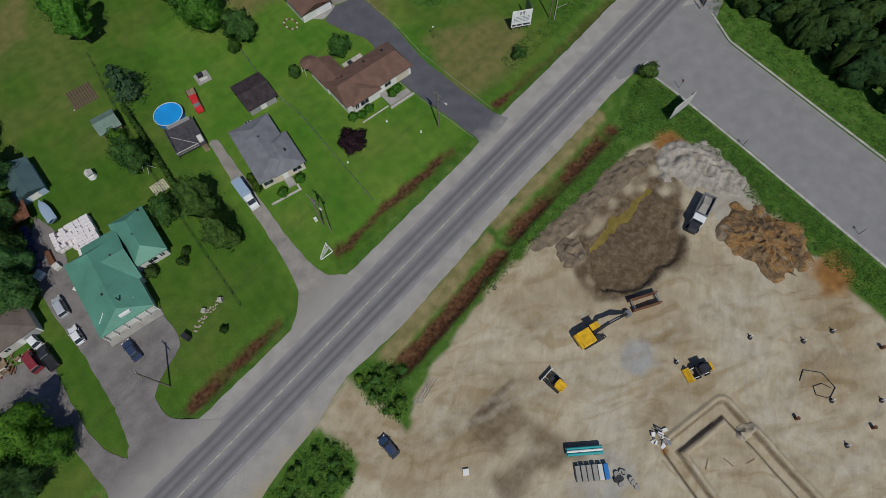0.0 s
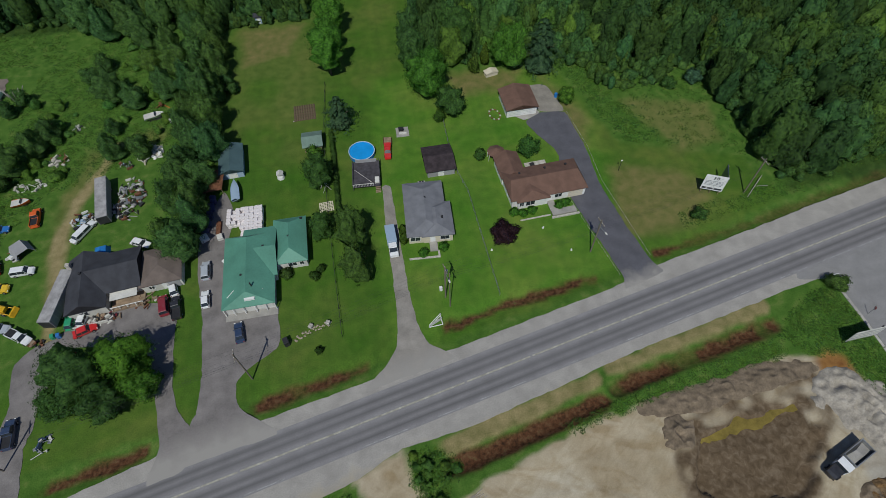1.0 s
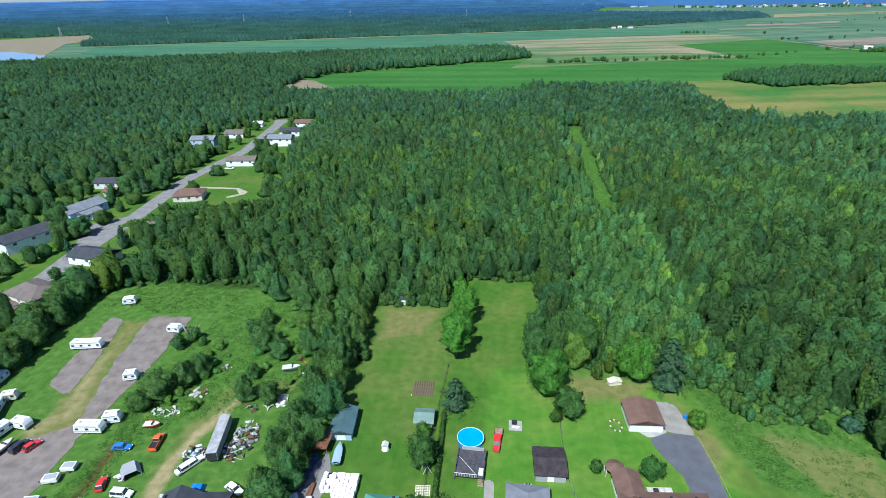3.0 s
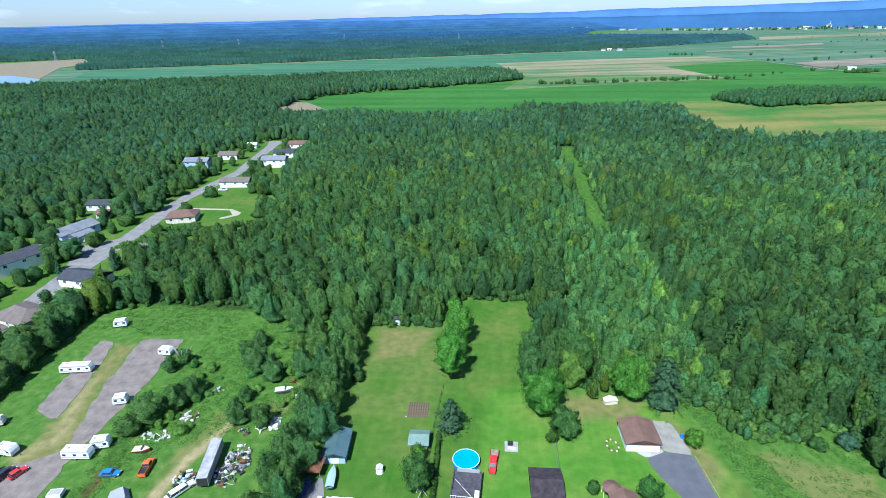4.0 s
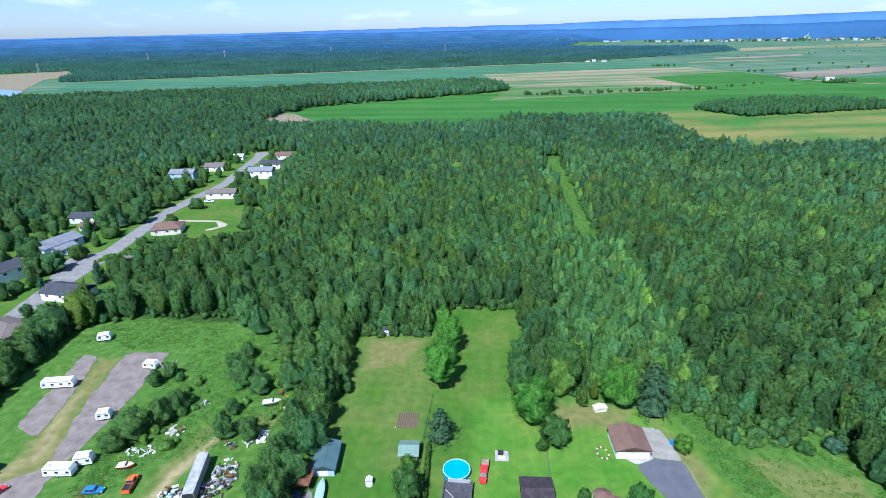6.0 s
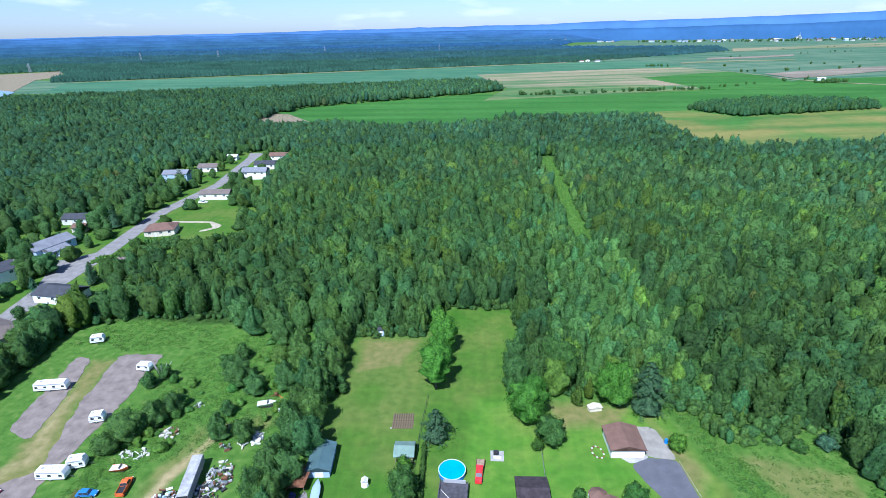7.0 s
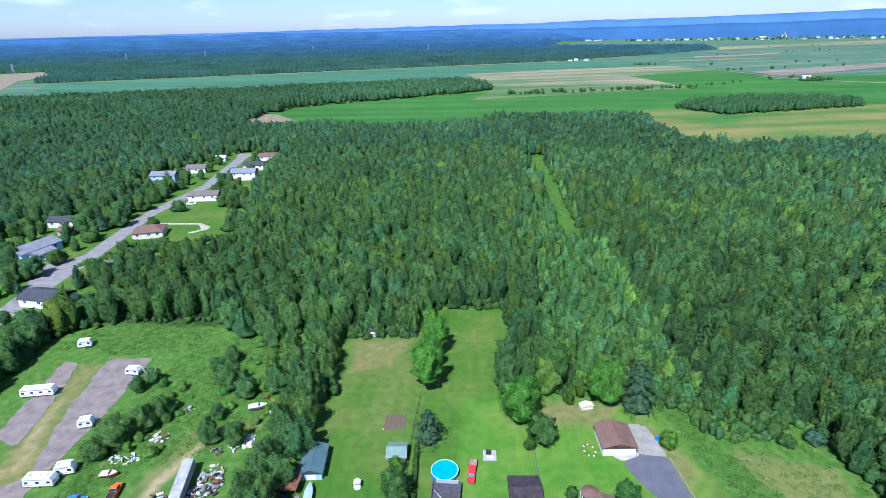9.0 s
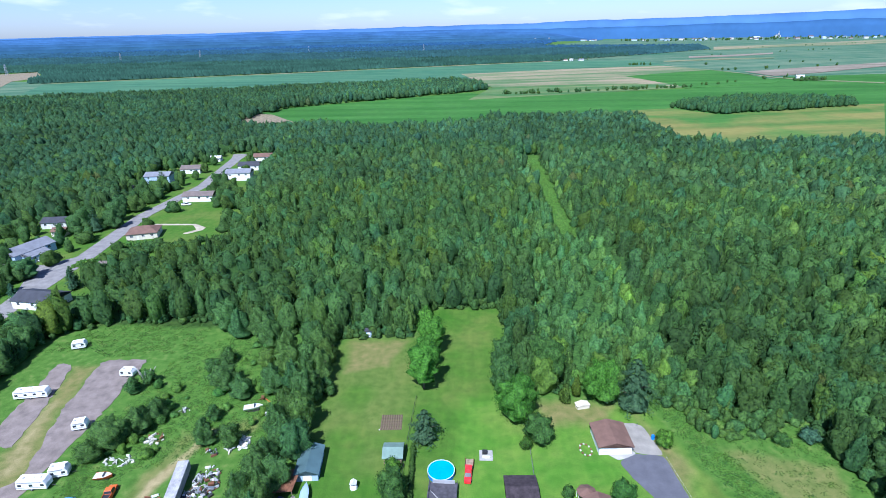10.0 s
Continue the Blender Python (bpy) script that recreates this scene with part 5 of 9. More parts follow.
def roof_block(bm, x0, x1, y0, y1, h, rise, ax, hip, over=0.4, thick=0.16):
    """A pitched roof slab with eaves; hip pulls the ridge ends in."""
    s = rise / ((y1 - y0) / 2 if ax == "x" else (x1 - x0) / 2)
    x0, x1, y0, y1 = x0 - over, x1 + over, y0 - over, y1 + over
    e = h - s * over
    if ax == "x":
        ym = (y0 + y1) / 2
        k = hip * (y1 - y0) / 2
        rp = [(x0 + k, ym, h + rise), (x1 - k, ym, h + rise)]
        eave = [(x0, y0, e), (x1, y0, e), (x1, y1, e), (x0, y1, e)]
        tops = [(0, 1, 5, 4), (1, 2, 5), (2, 3, 4, 5), (3, 0, 4)]
    else:
        xm = (x0 + x1) / 2
        k = hip * (x1 - x0) / 2
        rp = [(xm, y0 + k, h + rise), (xm, y1 - k, h + rise)]
        eave = [(x0, y0, e), (x1, y0, e), (x1, y1, e), (x0, y1, e)]
        tops = [(0, 1, 4), (1, 2, 5, 4), (2, 3, 5), (3, 0, 4, 5)]
    up = [bm.verts.new((x, y, z + thick)) for x, y, z in eave + rp]
    dn = [bm.verts.new(p) for p in eave + rp]
    for f in tops:
        if not hip and len(f) == 3:
            bm.faces.new([up[i] for i in (f[0], f[1])] + [dn[i] for i in (f[1], f[0])])
            bm.faces.new([up[i] for i in f])
            bm.faces.new([dn[i] for i in f[::-1]])
            continue
        bm.faces.new([up[i] for i in f])
        bm.faces.new([dn[i] for i in f[::-1]])
        bm.faces.new((up[f[0]], dn[f[0]], dn[f[1]], up[f[1]]))


def window(parent, face, c, z, w, h, glass=None, frame_mat=None, name="window"):
    """A window in a wall: face is (axis, wall coordinate, outward sign), c its middle along the wall."""
    ax, at, sg = face
    fr, pn = bmesh.new(), bmesh.new()

    def put(bm, a0, a1, z0, z1, d0, d1):
        lo, hi = sorted((at + sg * d0, at + sg * d1))
        if ax == "y":
            box(bm, a0, a1, lo, hi, z0, z1)
        else:
            box(bm, lo, hi, a0, a1, z0, z1)

    t = 0.09
    for a0, a1, z0, z1 in ((c - w / 2 - t, c + w / 2 + t, z + h, z + h + t), (c - w / 2 - t, c + w / 2 + t, z - t, z), (c - w / 2 - t, c - w / 2, z, z + h), (c + w / 2, c + w / 2 + t, z, z + h), (c - 0.03, c + 0.03, z, z + h)):
        put(fr, a0, a1, z0, z1, -0.02, 0.07)
    put(pn, c - w / 2, c + w / 2, z, z + h, -0.02, 0.03)
    f = part(name, fr, frame_mat or WHITE, parent)
    part("pane", pn, glass or GLASS, f)
    return f


def door(parent, face, c, w=0.95, h=2.05, mat=None, name="door"):
    ax, at, sg = face
    bm = bmesh.new()
    lo, hi = sorted((at - sg * 0.02, at + sg * 0.06))
    if ax == "y":
        box(bm, c - w / 2, c + w / 2, lo, hi, 0.1, 0.1 + h)
    else:
        box(bm, lo, hi, c - w / 2, c + w / 2, 0.1, 0.1 + h)
    d = part(name, bm, mat or WHITE, parent)
    hb = bmesh.new()
    m = at + sg * 0.09
    if ax == "y":
        box(hb, c + w * 0.38, c + w * 0.44, min(m, at), max(m, at), 1.05, 1.2)
    else:
        box(hb, min(m, at), max(m, at), c + w * 0.38, c + w * 0.44, 1.05, 1.2)
    part("door_handle", hb, STEEL, d)
    return d


def house(name, x, y, rz, blocks, wall, roof, label, windows=(), doors=(), vents=(), category="house", over=0.4, group=""):
    """blocks: (x0, x1, y0, y1, wall height, rise, ridge axis, hip) in the house's own plan."""
    h = root(name, x, y, 0, rz, label, category, group)
    for k, (x0, x1, y0, y1, hh, rise, ax, hip) in enumerate(blocks):
        bw, br = bmesh.new(), bmesh.new()
        wall_block(bw, x0, x1, y0, y1, hh, rise, ax, hip)
        roof_block(br, x0, x1, y0, y1, hh + 0.012 * k, rise, ax, hip, over)
        part("wall", bw, wall, h)
        r = part("roof", br, roof, h)
    for vx, vy, vz in vents:
        bm = bmesh.new()
        box(bm, vx - 0.22, vx + 0.22, vy - 0.22, vy + 0.22, vz - 0.5, vz + 0.35, 0.03)
        part("vent", bm, DARKSTEEL, r)
    for w in windows:
        window(h, *w)
    for d in doors:
        door(h, *d)
    return h


def beam(parent, name, p, q, r, mat, seg=8):
    return part(name, rod(bmesh.new(), p, q, r, None, seg), mat, parent)


def slab(parent, name, x0, x1, y0, y1, z0, z1, mat, bevel=0.0, label=""):
    return part(name, box(bmesh.new(), x0, x1, y0, y1, z0, z1, bevel), mat, parent, label)


# green-roofed house
gh = house("house", -29, 66, 0, [(-4.9, 4.6, -8.6, 8.2, 2.7, 2.0, "y", 0.42), (-1, 5.2, -2.2, 9.6, 2.7, 1.5, "x", 0), (5.2, 11.4, 0.2, 11.2, 2.7, 1.5, "y", 0.75)], OFFWHITE, GREENROOF,
           "white bungalow with a green metal roof and front porch", windows=[(("y", 0.2, -1), 8.4, 0.9, 1.7, 1.1), (("y", 0.2, -1), 10.3, 0.9, 0.8, 1.1), (("x", 11.4, 1), 5, 0.9, 1.2, 1.0), (("x", -4.9, -1), 2, 0.9, 1.4, 1.0), (("y", -6.6, -1), 2.5, 0.9, 1.3, 1.0)],
           doors=[(("y", -2.2, -1), 4.98, 0.4)], vents=[(-1.2, -2.5, 4.2), (3, 4, 4.0), (8.2, 5.6, 4.0), (10.8, 10.6, 3.1)])
slab(gh, "porch_floor", -5.2, 5.0, -10.2, -8.6, 0, 0.2, CONCRETE)
for px_ in (-5.0, -3.2, -1.2, 1.0, 3.0, 4.8):
    slab(gh, "porch_post", px_ - 0.07, px_ + 0.07, -9.1, -8.95, 0.2, 2.45, WHITE)
slab(gh, "porch_screen", -4.6, 4.4, -8.68, -8.61, 0.6, 2.3, OFFWHITE)
slab(gh, "roof_hatch", -0.6, 1.4, -8.2, -6.9, 2.9, 3.98, WHITE)
pc = bmesh.new()
rod(pc, (0.9, -5.5, 3.5), (0.9, -5.5, 5.6), 0.14)
part("chimney_pipe", pc, DARKSTEEL, gh)
beam(gh, "gutter", (-4.2, -6.6, 3.15), (-2.6, -5.6, 3.95), 0.06, WHITE)
beam(gh, "gutter", (1.4, -6.3, 3.7), (2.9, -6.0, 3.6), 0.06, WHITE)

# grey-roofed house
hs = house("house", 8.6, 74.3, -4, [(-4.1, 4.1, -7.0, 7.4, 2.8, 1.3, "y", 0.75), (-1, 5.3, -7.2, 1.2, 2.75, 1.1, "y", 0.7)], CREAM, GREYROOF,
           "low bungalow with a grey shingle roof and pale brick front", windows=[(("y", -7.2, -1), 3.6, 0.9, 1.9, 1.2), (("y", -7.0, -1), -2.7, 0.9, 2.0, 1.2), (("x", -4.1, -1), 3, 0.9, 1.2, 1.0), (("x", -4.1, -1), -3, 0.9, 1.2, 1.0)],
           doors=[(("y", -7.2, -1), 1.0, 1.1)], vents=[(0.2, 2.2, 3.9), (3.4, -3.4, 3.7)])
slab(hs, "front_step", 0.2, 1.9, -9.6, -7.2, 0, 0.35, CONCRETE, 0.03)
slab(hs, "garden_wall", -4.4, 2.2, -11.3, -10.9, 0, 0.3, STONE, 0.05)
slab(hs, "garden_wall", 1.8, 2.2, -10.9, -9.6, 0, 0.3, STONE, 0.05)
ch = slab(hs, "chimney", -0.8, 0.8, 8.0, 8.9, 0, 2.0, STONE, 0.05)
slab(ch, "flue", -0.5, -0.1, 8.2, 8.6, 2.0, 2.4, DARKSTEEL)
slab(ch, "flue", 0.15, 0.5, 8.2, 8.6, 2.0, 2.4, DARKSTEEL)

# brown-roofed house
bh = house("house", 36.5, 77.5, 2.5, [(-8.6, 8.6, -4.2, 4.3, 2.7, 1.6, "x", 0.25), (-8.8, -3.6, 3.0, 9.6, 2.6, 1.2, "y", 0), (-7.4, -0.5, -4.9, 2, 2.65, 1.1, "y", 0.5)], WHITE, BROWNROOF,
           "long white bungalow with a brown shingle roof", windows=[(("y", -4.9, -1), -4.6, 0.8, 2.0, 1.3), (("y", -4.9, -1), -6.6, 0.9, 0.9, 1.2), (("y", -4.2, -1), 2.2, 0.9, 1.6, 1.1), (("x", -8.6, -1), -1.5, 0.9, 1.3, 1.1), (("x", -8.8, -1), 6, 0.9, 1.6, 1.2)],
           doors=[(("y", -4.2, -1), 0.4, 1.1)], vents=[(-5.2, 2.2, 3.6), (1, 2.6, 3.5), (6, 2.6, 3.5)])
gd = slab(bh, "garage_door", 4.6, 8.0, -4.28, -4.18, 0.1, 2.3, CREAM)
for k in range(3):
    slab(gd, "panel_joint", 4.6, 8.0, -4.3, -4.28, 0.6 + k * 0.55, 0.63 + k * 0.55, GREYSIDE)
slab(bh, "front_walk", -0.4, 1.2, -8.0, -4.3, 0, 0.25, CONCRETE, 0.03)
slab(bh, "front_terrace", -0.4, 5.2, -8.6, -7.0, 0, 0.4, CONCRETE, 0.04)
slab(bh, "garden_wall", -0.8, 5.6, -9.3, -8.9, 0, 0.45, STONE, 0.05)
slab(bh, "garden_wall", -7.8, -0.8, -8.3, -8.0, 0, 0.25, STONE, 0.05)
bm = bmesh.new()
ring = [(math.cos(a * math.pi / 4 + 0.39) * 2.2, math.sin(a * math.pi / 4 + 0.39) * 2.2) for a in range(8)]
vb = [bm.verts.new((-7.8 + a, 11.6 + b, 2.2)) for a, b in ring]
vt = bm.verts.new((-7.8, 11.6, 3.4))
for k in range(8):
    bm.faces.new((vb[k - 1], vb[k], vt))
bm.faces.new(vb[::-1])
gzb = part("gazebo_roof", bm, BROWNROOF, bh, "octagonal brown shingle gazebo roof")
for a, b in ring:
    beam(bh, "gazebo_post", (-7.8 + a * 0.92, 11.6 + b * 0.92, 0), (-7.8 + a * 0.92, 11.6 + b * 0.92, 2.25), 0.06, WHITE)
slab(bh, "patio", -1.8, 3.4, 4.9, 8.2, 0, 0.12, STONE)
slab(bh, "patio_bench", -0.6, 0.4, 6.2, 7.6, 0.12, 0.6, DARKSTEEL, 0.03)

# garage behind
gar = house("garage", 38.2, 106, 1, [(-3.9, 3.9, -4, 4, 2.5, 1.1, "y", 0)], WHITE, BROWNROOF, "white detached garage with a brown shingle roof", category="garage",
            windows=[(("x", -3.9, -1), 0, 1.0, 1.0, 0.9)], doors=[(("x", -3.9, -1), -2.6, 0.9)])
for c in (-1.9, 1.9):
    g2 = slab(gar, "garage_door", c - 1.6, c + 1.6, -4.1, -4.0, 0.1, 2.2, WHITE)
    for k in range(3):
        slab(g2, "panel_joint", c - 1.6, c + 1.6, -4.115, -4.1, 0.6 + k * 0.5, 0.63 + k * 0.5, GREYSIDE)

# old house with dark roof and cluttered porch
oh = house("house", -57.5, 69, 6, [(-7.2, -0.2, -6.4, 6.2, 2.9, 2.0, "y", 0), (-3.4, 6.4, -3.4, 6.0, 2.9, 1.9, "x", 0)], OFFWHITE, DARKROOF, "old house with a charcoal shingle roof and cluttered porch",
           windows=[(("y", -3.4, -1), 2.0, 1.0, 1.4, 1.1), (("y", -3.4, -1), 4.6, 1.0, 1.2, 1.1), (("y", -6.4, -1), -4.4, 1.0, 1.5, 1.1)], doors=[(("y", -3.4, -1), 0.6)], vents=[(-4.0, 1.0, 5.0)])
slab(oh, "deck_floor", 0.2, 6.6, -6.6, -3.4, 0, 0.5, WOOD)
for px_ in (0.4, 1.9, 3.4, 5.0, 6.4):
    slab(oh, "deck_post", px_ - 0.06, px_ + 0.06, -6.6, -6.48, 0.5, 1.5, WHITE)
slab(oh, "deck_rail", 0.3, 6.5, -6.62, -6.5, 1.4, 1.52, WHITE)
slab(oh, "awning", 0.6, 5.8, -5.4, -3.35, 2.25, 2.38, OFFWHITE)
slab(oh, "porch_wall", -7.4, -0.4, -8.6, -8.4, 0, 0.8, OFFWHITE)
slab(oh, "chimney", -7.4, -6.6, 4.0, 4.8, 2.0, 4.6, STONE, 0.03)
ex = house("annex", -47.2, 70.3, 5, [(-3.7, 3.9, -4.2, 4.2, 2.7, 1.3, "y", 0.9)], OFFWHITE, TAUPEROOF, "garage annex with a taupe shingle roof", category="garage", windows=[(("y", -4.2, -1), -2, 1.0, 1.0, 0.9)], doors=[(("y", -4.2, -1), 0.5)])
slab(ex, "garage_door", 1.2, 3.5, -4.3, -4.2, 0.1, 2.2, GREYSIDE)

# sheds
bs = house("shed", 14.3, 89.4, 0, [(-3.2, 3.2, -3.8, 3.8, 2.1, 0.9, "x", 0)], GREYSIDE, BLACKROOF, "grey shed with a patched black felt roof", category="shed", doors=[(("y", -3.8, -1), 0, 1.4, 1.8)])
ss = house("shed", -34.2, 98.6, 3, [(-2.4, 2.6, -4.2, 4.4, 2.3, 0.9, "y", 0)], BLUESIDE, TEALROOF, "pale blue shed with a grey-green roof", category="shed", windows=[(("x", 2.6, 1), 1.5, 1.0, 0.7, 0.6)], doors=[(("y", -4.2, -1), 0.2, 2.0, 1.9)])
gs = house("shed", -14.8, 101.8, 0, [(-2.1, 2.1, -2.3, 2.3, 2.0, 0.9, "x", 0)], WOOD, SAGEROOF, "small wooden shed with a sage green roof", category="shed", doors=[(("y", -2.3, -1), 0.6)])
lean = root("lean_to", -37.8, 93.0, 0, -3, "dark brown rusted lean-to roof under the trees", "shed")
bm = bmesh.new()
prism(bm, [(-2.2, 1.6), (2.2, 2.2), (2.2, 2.32), (-2.2, 1.72)], -3.6, 3.0)
part("roof", bm, RUST, lean)
for a in (-2.0, 2.0):
    for b in (-3.3, 2.7):
        beam(lean, "post", (a, b, 0), (a, b, 1.9 + a * 0.14), 0.07, WOOD)
bbx = root("shelter", 34.4, 119.6, 0, 12, "small cream hut among the bushes", "hut")
slab(bbx, "wall", -1.7, 1.7, -0.8, 0.8, 0, 1.1, CREAM)
part("roof", prism(bmesh.new(), [(-1.9, 1.1), (1.9, 1.1), (0, 1.7)], -1.0, 1.0), CREAM, bbx)
hb = house("hunting_blind", -28.3, 157.5, 0, [(-0.9, 0.9, -0.8, 0.8, 2.6, 0.4, "x", 0)], BLUESIDE, DARKROOF, "small blue-grey hut at the wood's edge", category="hut", doors=[(("y", -0.8, -1), 0)])

# swimming pool with its deck
pool = root("swimming_pool", -3.3, 96.3, 0, 0, "round above-ground pool with blue water and pale rim", "pool")
bm = bmesh.new()
n = 32
for r0, r1, z0, z1 in ((3.1, 3.1, 0, 1.2),):
    lo = [bm.verts.new((math.cos(2 * math.pi * k / n) * r0, math.sin(2 * math.pi * k / n) * r0, z0)) for k in range(n)]
    hi = [bm.verts.new((math.cos(2 * math.pi * k / n) * r1, math.sin(2 * math.pi * k / n) * r1, z1)) for k in range(n)]
    for k in range(n):
        bm.faces.new((lo[k - 1], lo[k], hi[k], hi[k - 1]))
part("pool_wall", bm, TARPBLUE, pool)
bm = bmesh.new()
for k in range(n):
    a, b = 2 * math.pi * k / n, 2 * math.pi * (k + 1) / n
    q = [(math.cos(t) * r, math.sin(t) * r, z) for t in (a, b) for r, z in ((3.0, 1.2), (3.2, 1.2), (3.2, 1.28), (3.0, 1.28))]
    v = [bm.verts.new(p) for p in q]
    for f in ((0, 1, 5, 4), (1, 2, 6, 5), (2, 3, 7, 6), (3, 0, 4, 7)):
        bm.faces.new([v[i] for i in f])
bmesh.ops.recalc_face_normals(bm, faces=bm.faces[:])
part("rim", bm, PALERIM, pool, "pale blue metal rim")
bm = bmesh.new()
bm.faces.new([bm.verts.new((math.cos(2 * math.pi * k / n) * 3.08, math.sin(2 * math.pi * k / n) * 3.08, 1.08)) for k in range(n)])
part("water", bm, WATERBLUE, pool, "clear blue water")
deck = root("pool_deck", -3.0, 88.8, 0, -4, "dark wooden pool deck with railings and steps", "deck")
for k in range(26):
    yy = -4.1 + k * 0.31
    slab(deck, "plank", -3.2, 3.2, yy, yy + 0.285, 1.02, 1.08, DARKWOOD)
for a in (-3.1, 3.1):
    for b in (-4.0, -1.4, 1.2, 3.8):
        slab(deck, "post", a - 0.06, a + 0.06, b - 0.06, b + 0.06, 0, 1.9, DARKWOOD)
    slab(deck, "rail", a - 0.05, a + 0.05, -4.0, 3.8, 1.85, 1.95, DARKWOOD)
slab(deck, "rail", -3.1, 1.8, -4.05, -3.95, 1.85, 1.95, OFFWHITE)
for k in range(14):
    slab(deck, "baluster", -3.0 + k * 0.35, -2.92 + k * 0.35, -4.04, -3.98, 1.08, 1.85, OFFWHITE)
for k in range(4):
    slab(deck, "step", 2.0, 3.2, -4.4 - k * 0.3, -4.1 - k * 0.3, 0.75 - k * 0.24, 0.82 - k * 0.24, WOOD)
slab(deck, "bench", 2.0, 3.0, -3.4, -1.6, 1.08, 1.5, OFFWHITE, 0.03)
slab(deck, "pool_gate", -2.4, 2.6, 3.6, 3.75, 1.08, 2.0, GREYSIDE)
beam(deck, "rail_brace", (-2.6, 1.0, 1.5), (1.4, -3.8, 1.95), 0.05, OFFWHITE)

# village houses along the far street: x, y, turn, width, depth, height, roof, wall, label
FAR_HOUSES = [
    (-155.5, 150, -20, 12, 9, 4.6, TAUPEROOF, CREAM, "two-storey house with a taupe hipped roof"),
    (-162, 143.5, -20, 6, 6, 2.6, TAUPEROOF, WHITE, "small hipped porch wing of a two-storey house"),
    (-199, 197, 66, 15, 9, 4.2, DARKROOF, WHITE, "long white bungalow with a dark grey roof"),
    (-200, 234, 72, 15, 9, 3.2, GREYROOF, BLUESIDE, "pale blue bungalow with a grey roof"),
    (-192.5, 229, 72, 7, 5, 2.6, GREYROOF, BLUESIDE, "pale blue wing with a grey roof"),
    (-214, 276, 5, 10, 7, 2.8, DARKROOF, OFFWHITE, "white bungalow with a dark roof among trees"),
    (-203, 262, 5, 5, 5, 2.4, BROWNROOF, CREAM, "small brown-roofed garage among trees"),
    (-157.5, 258.5, 15, 11, 9, 2.6, BROWNROOF, CREAM, "cream bungalow with a brown hipped roof"),
    (-158, 184, -10, 13, 8, 2.8, DARKROOF, WHITE, "white bungalow with a dark roof behind firs"),
    (-147, 213, -10, 9, 7, 2.6, TAUPEROOF, CREAM, "low taupe-roofed bungalow in the trees"),
    (-156, 322, 4, 14, 7, 3.0, TAUPEROOF, WHITE, "white bungalow with a taupe roof by the street"),
    (-204, 368, 4, 13, 8, 4.2, GREYROOF, BLUESIDE, "blue house with a grey roof and white deck"),
    (-213, 343, 4, 6, 5, 2.4, TAUPEROOF, CREAM, "small cream garage beside a blue house"),
    (-193, 395, 4, 11, 8, 2.8, TAUPEROOF, WHITE, "white bungalow with a taupe roof"),
    (-149, 372, 4, 13, 8, 4.4, GREYROOF, WHITE, "white two-storey house with a grey roof"),
    (-152, 402, 4, 12, 8, 3.0, DARKROOF, WHITE, "white house with a dark roof"),
    (-150, 432, 4, 13, 8, 3.0, BROWNROOF, WHITE, "white house with a brown roof at the street's end"),
    (-190, 432, 4, 6, 5, 2.4, WHITE, WHITE, "small white shed at the street's end"),
]
for k, (x, y, a, w, d, hh, rf, wl_, lb) in enumerate(FAR_HOUSES):
    w, d, hh = w * 1.3, d * 1.25, hh * 1.25
    fh = house("house", x, y, a, [(-w / 2, w / 2, -d / 2, d / 2, hh, d * 0.2, "x", 0.8 if "hip" in lb else 0)], wl_, rf, lb, group="village houses",
               windows=[(("y", -d / 2, -1), c * w, hh - 1.7, 1.3, 1.1) for c in (-0.32, 0.05, 0.33)] + [(("x", w / 2, 1), 0, hh - 1.7, 1.2, 1.1)],
               doors=[(("y", -d / 2, -1), -0.13 * w)])

for x, y, r, mt, lb in ((-214.8, 239.2, 3.0, TURQ, "turquoise round garden pool behind a house"), (-143.1, 143.1, 2.2, TARPBLUE, "blue round garden pool beside a house")):
    gp = root("garden_pool", x, y, 0, 0, lb, "pool", "village pools")
    part("pool_wall", rod(bmesh.new(), (0, 0, 0), (0, 0, 1.1), r, r, 20), WHITE, gp)
    part("water", rod(bmesh.new(), (0, 0, 1.05), (0, 0, 1.13), r * 0.92, r * 0.92, 20), mt, gp)

# farms and village far out on the plain
rnd = random.Random(9)
FARMS = [(352, 1742), (372, 1752), (398, 1738), (640, 1042), (960, 4180), (985, 4200), (1010, 4170), (1035, 4195), (1060, 4210)]
for k in range(46):
    FARMS.append((1250 + 46 * k + rnd.uniform(-25, 25), 3950 - 16 * k + rnd.uniform(-160, 200)))
for x, y in FARMS:
    big = 1.0 if y < 2500 else rnd.uniform(1.4, 2.6)
    w, d, hh = rnd.uniform(9, 16) * big, rnd.uniform(7, 10) * big, rnd.uniform(3.5, 5) * big
    house("farm_building", x, y, rnd.uniform(-20, 20), [(-w / 2, w / 2, -d / 2, d / 2, hh, d * 0.22, "x", 0)], OFFWHITE if y < 2500 else rnd.choice([CONCRETE, OFFWHITE, BLUESIDE]), rnd.choice([BROWNROOF, GREYROOF, GREYROOF, OFFWHITE]), "white farm building out on the plain", group="farm buildings", category="farm building")
church = root("church", 2290, 4080, 0, 0, "pale church with a spire on the plain", "church")
slab(church, "nave", -16, 16, -8, 8, 0, 15, OFFWHITE)
part("roof", prism(bmesh.new(), [(-9, 15), (9, 15), (0, 22)], -17, 17), STEEL, church)
slab(church, "tower", -3.5, 3.5, -12, -5, 0, 26, OFFWHITE)
bm = bmesh.new()
rod(bm, (0, -8.5, 26), (0, -8.5, 44), 3.6, 0.3, 6)
part("spire", bm, STEEL, church)
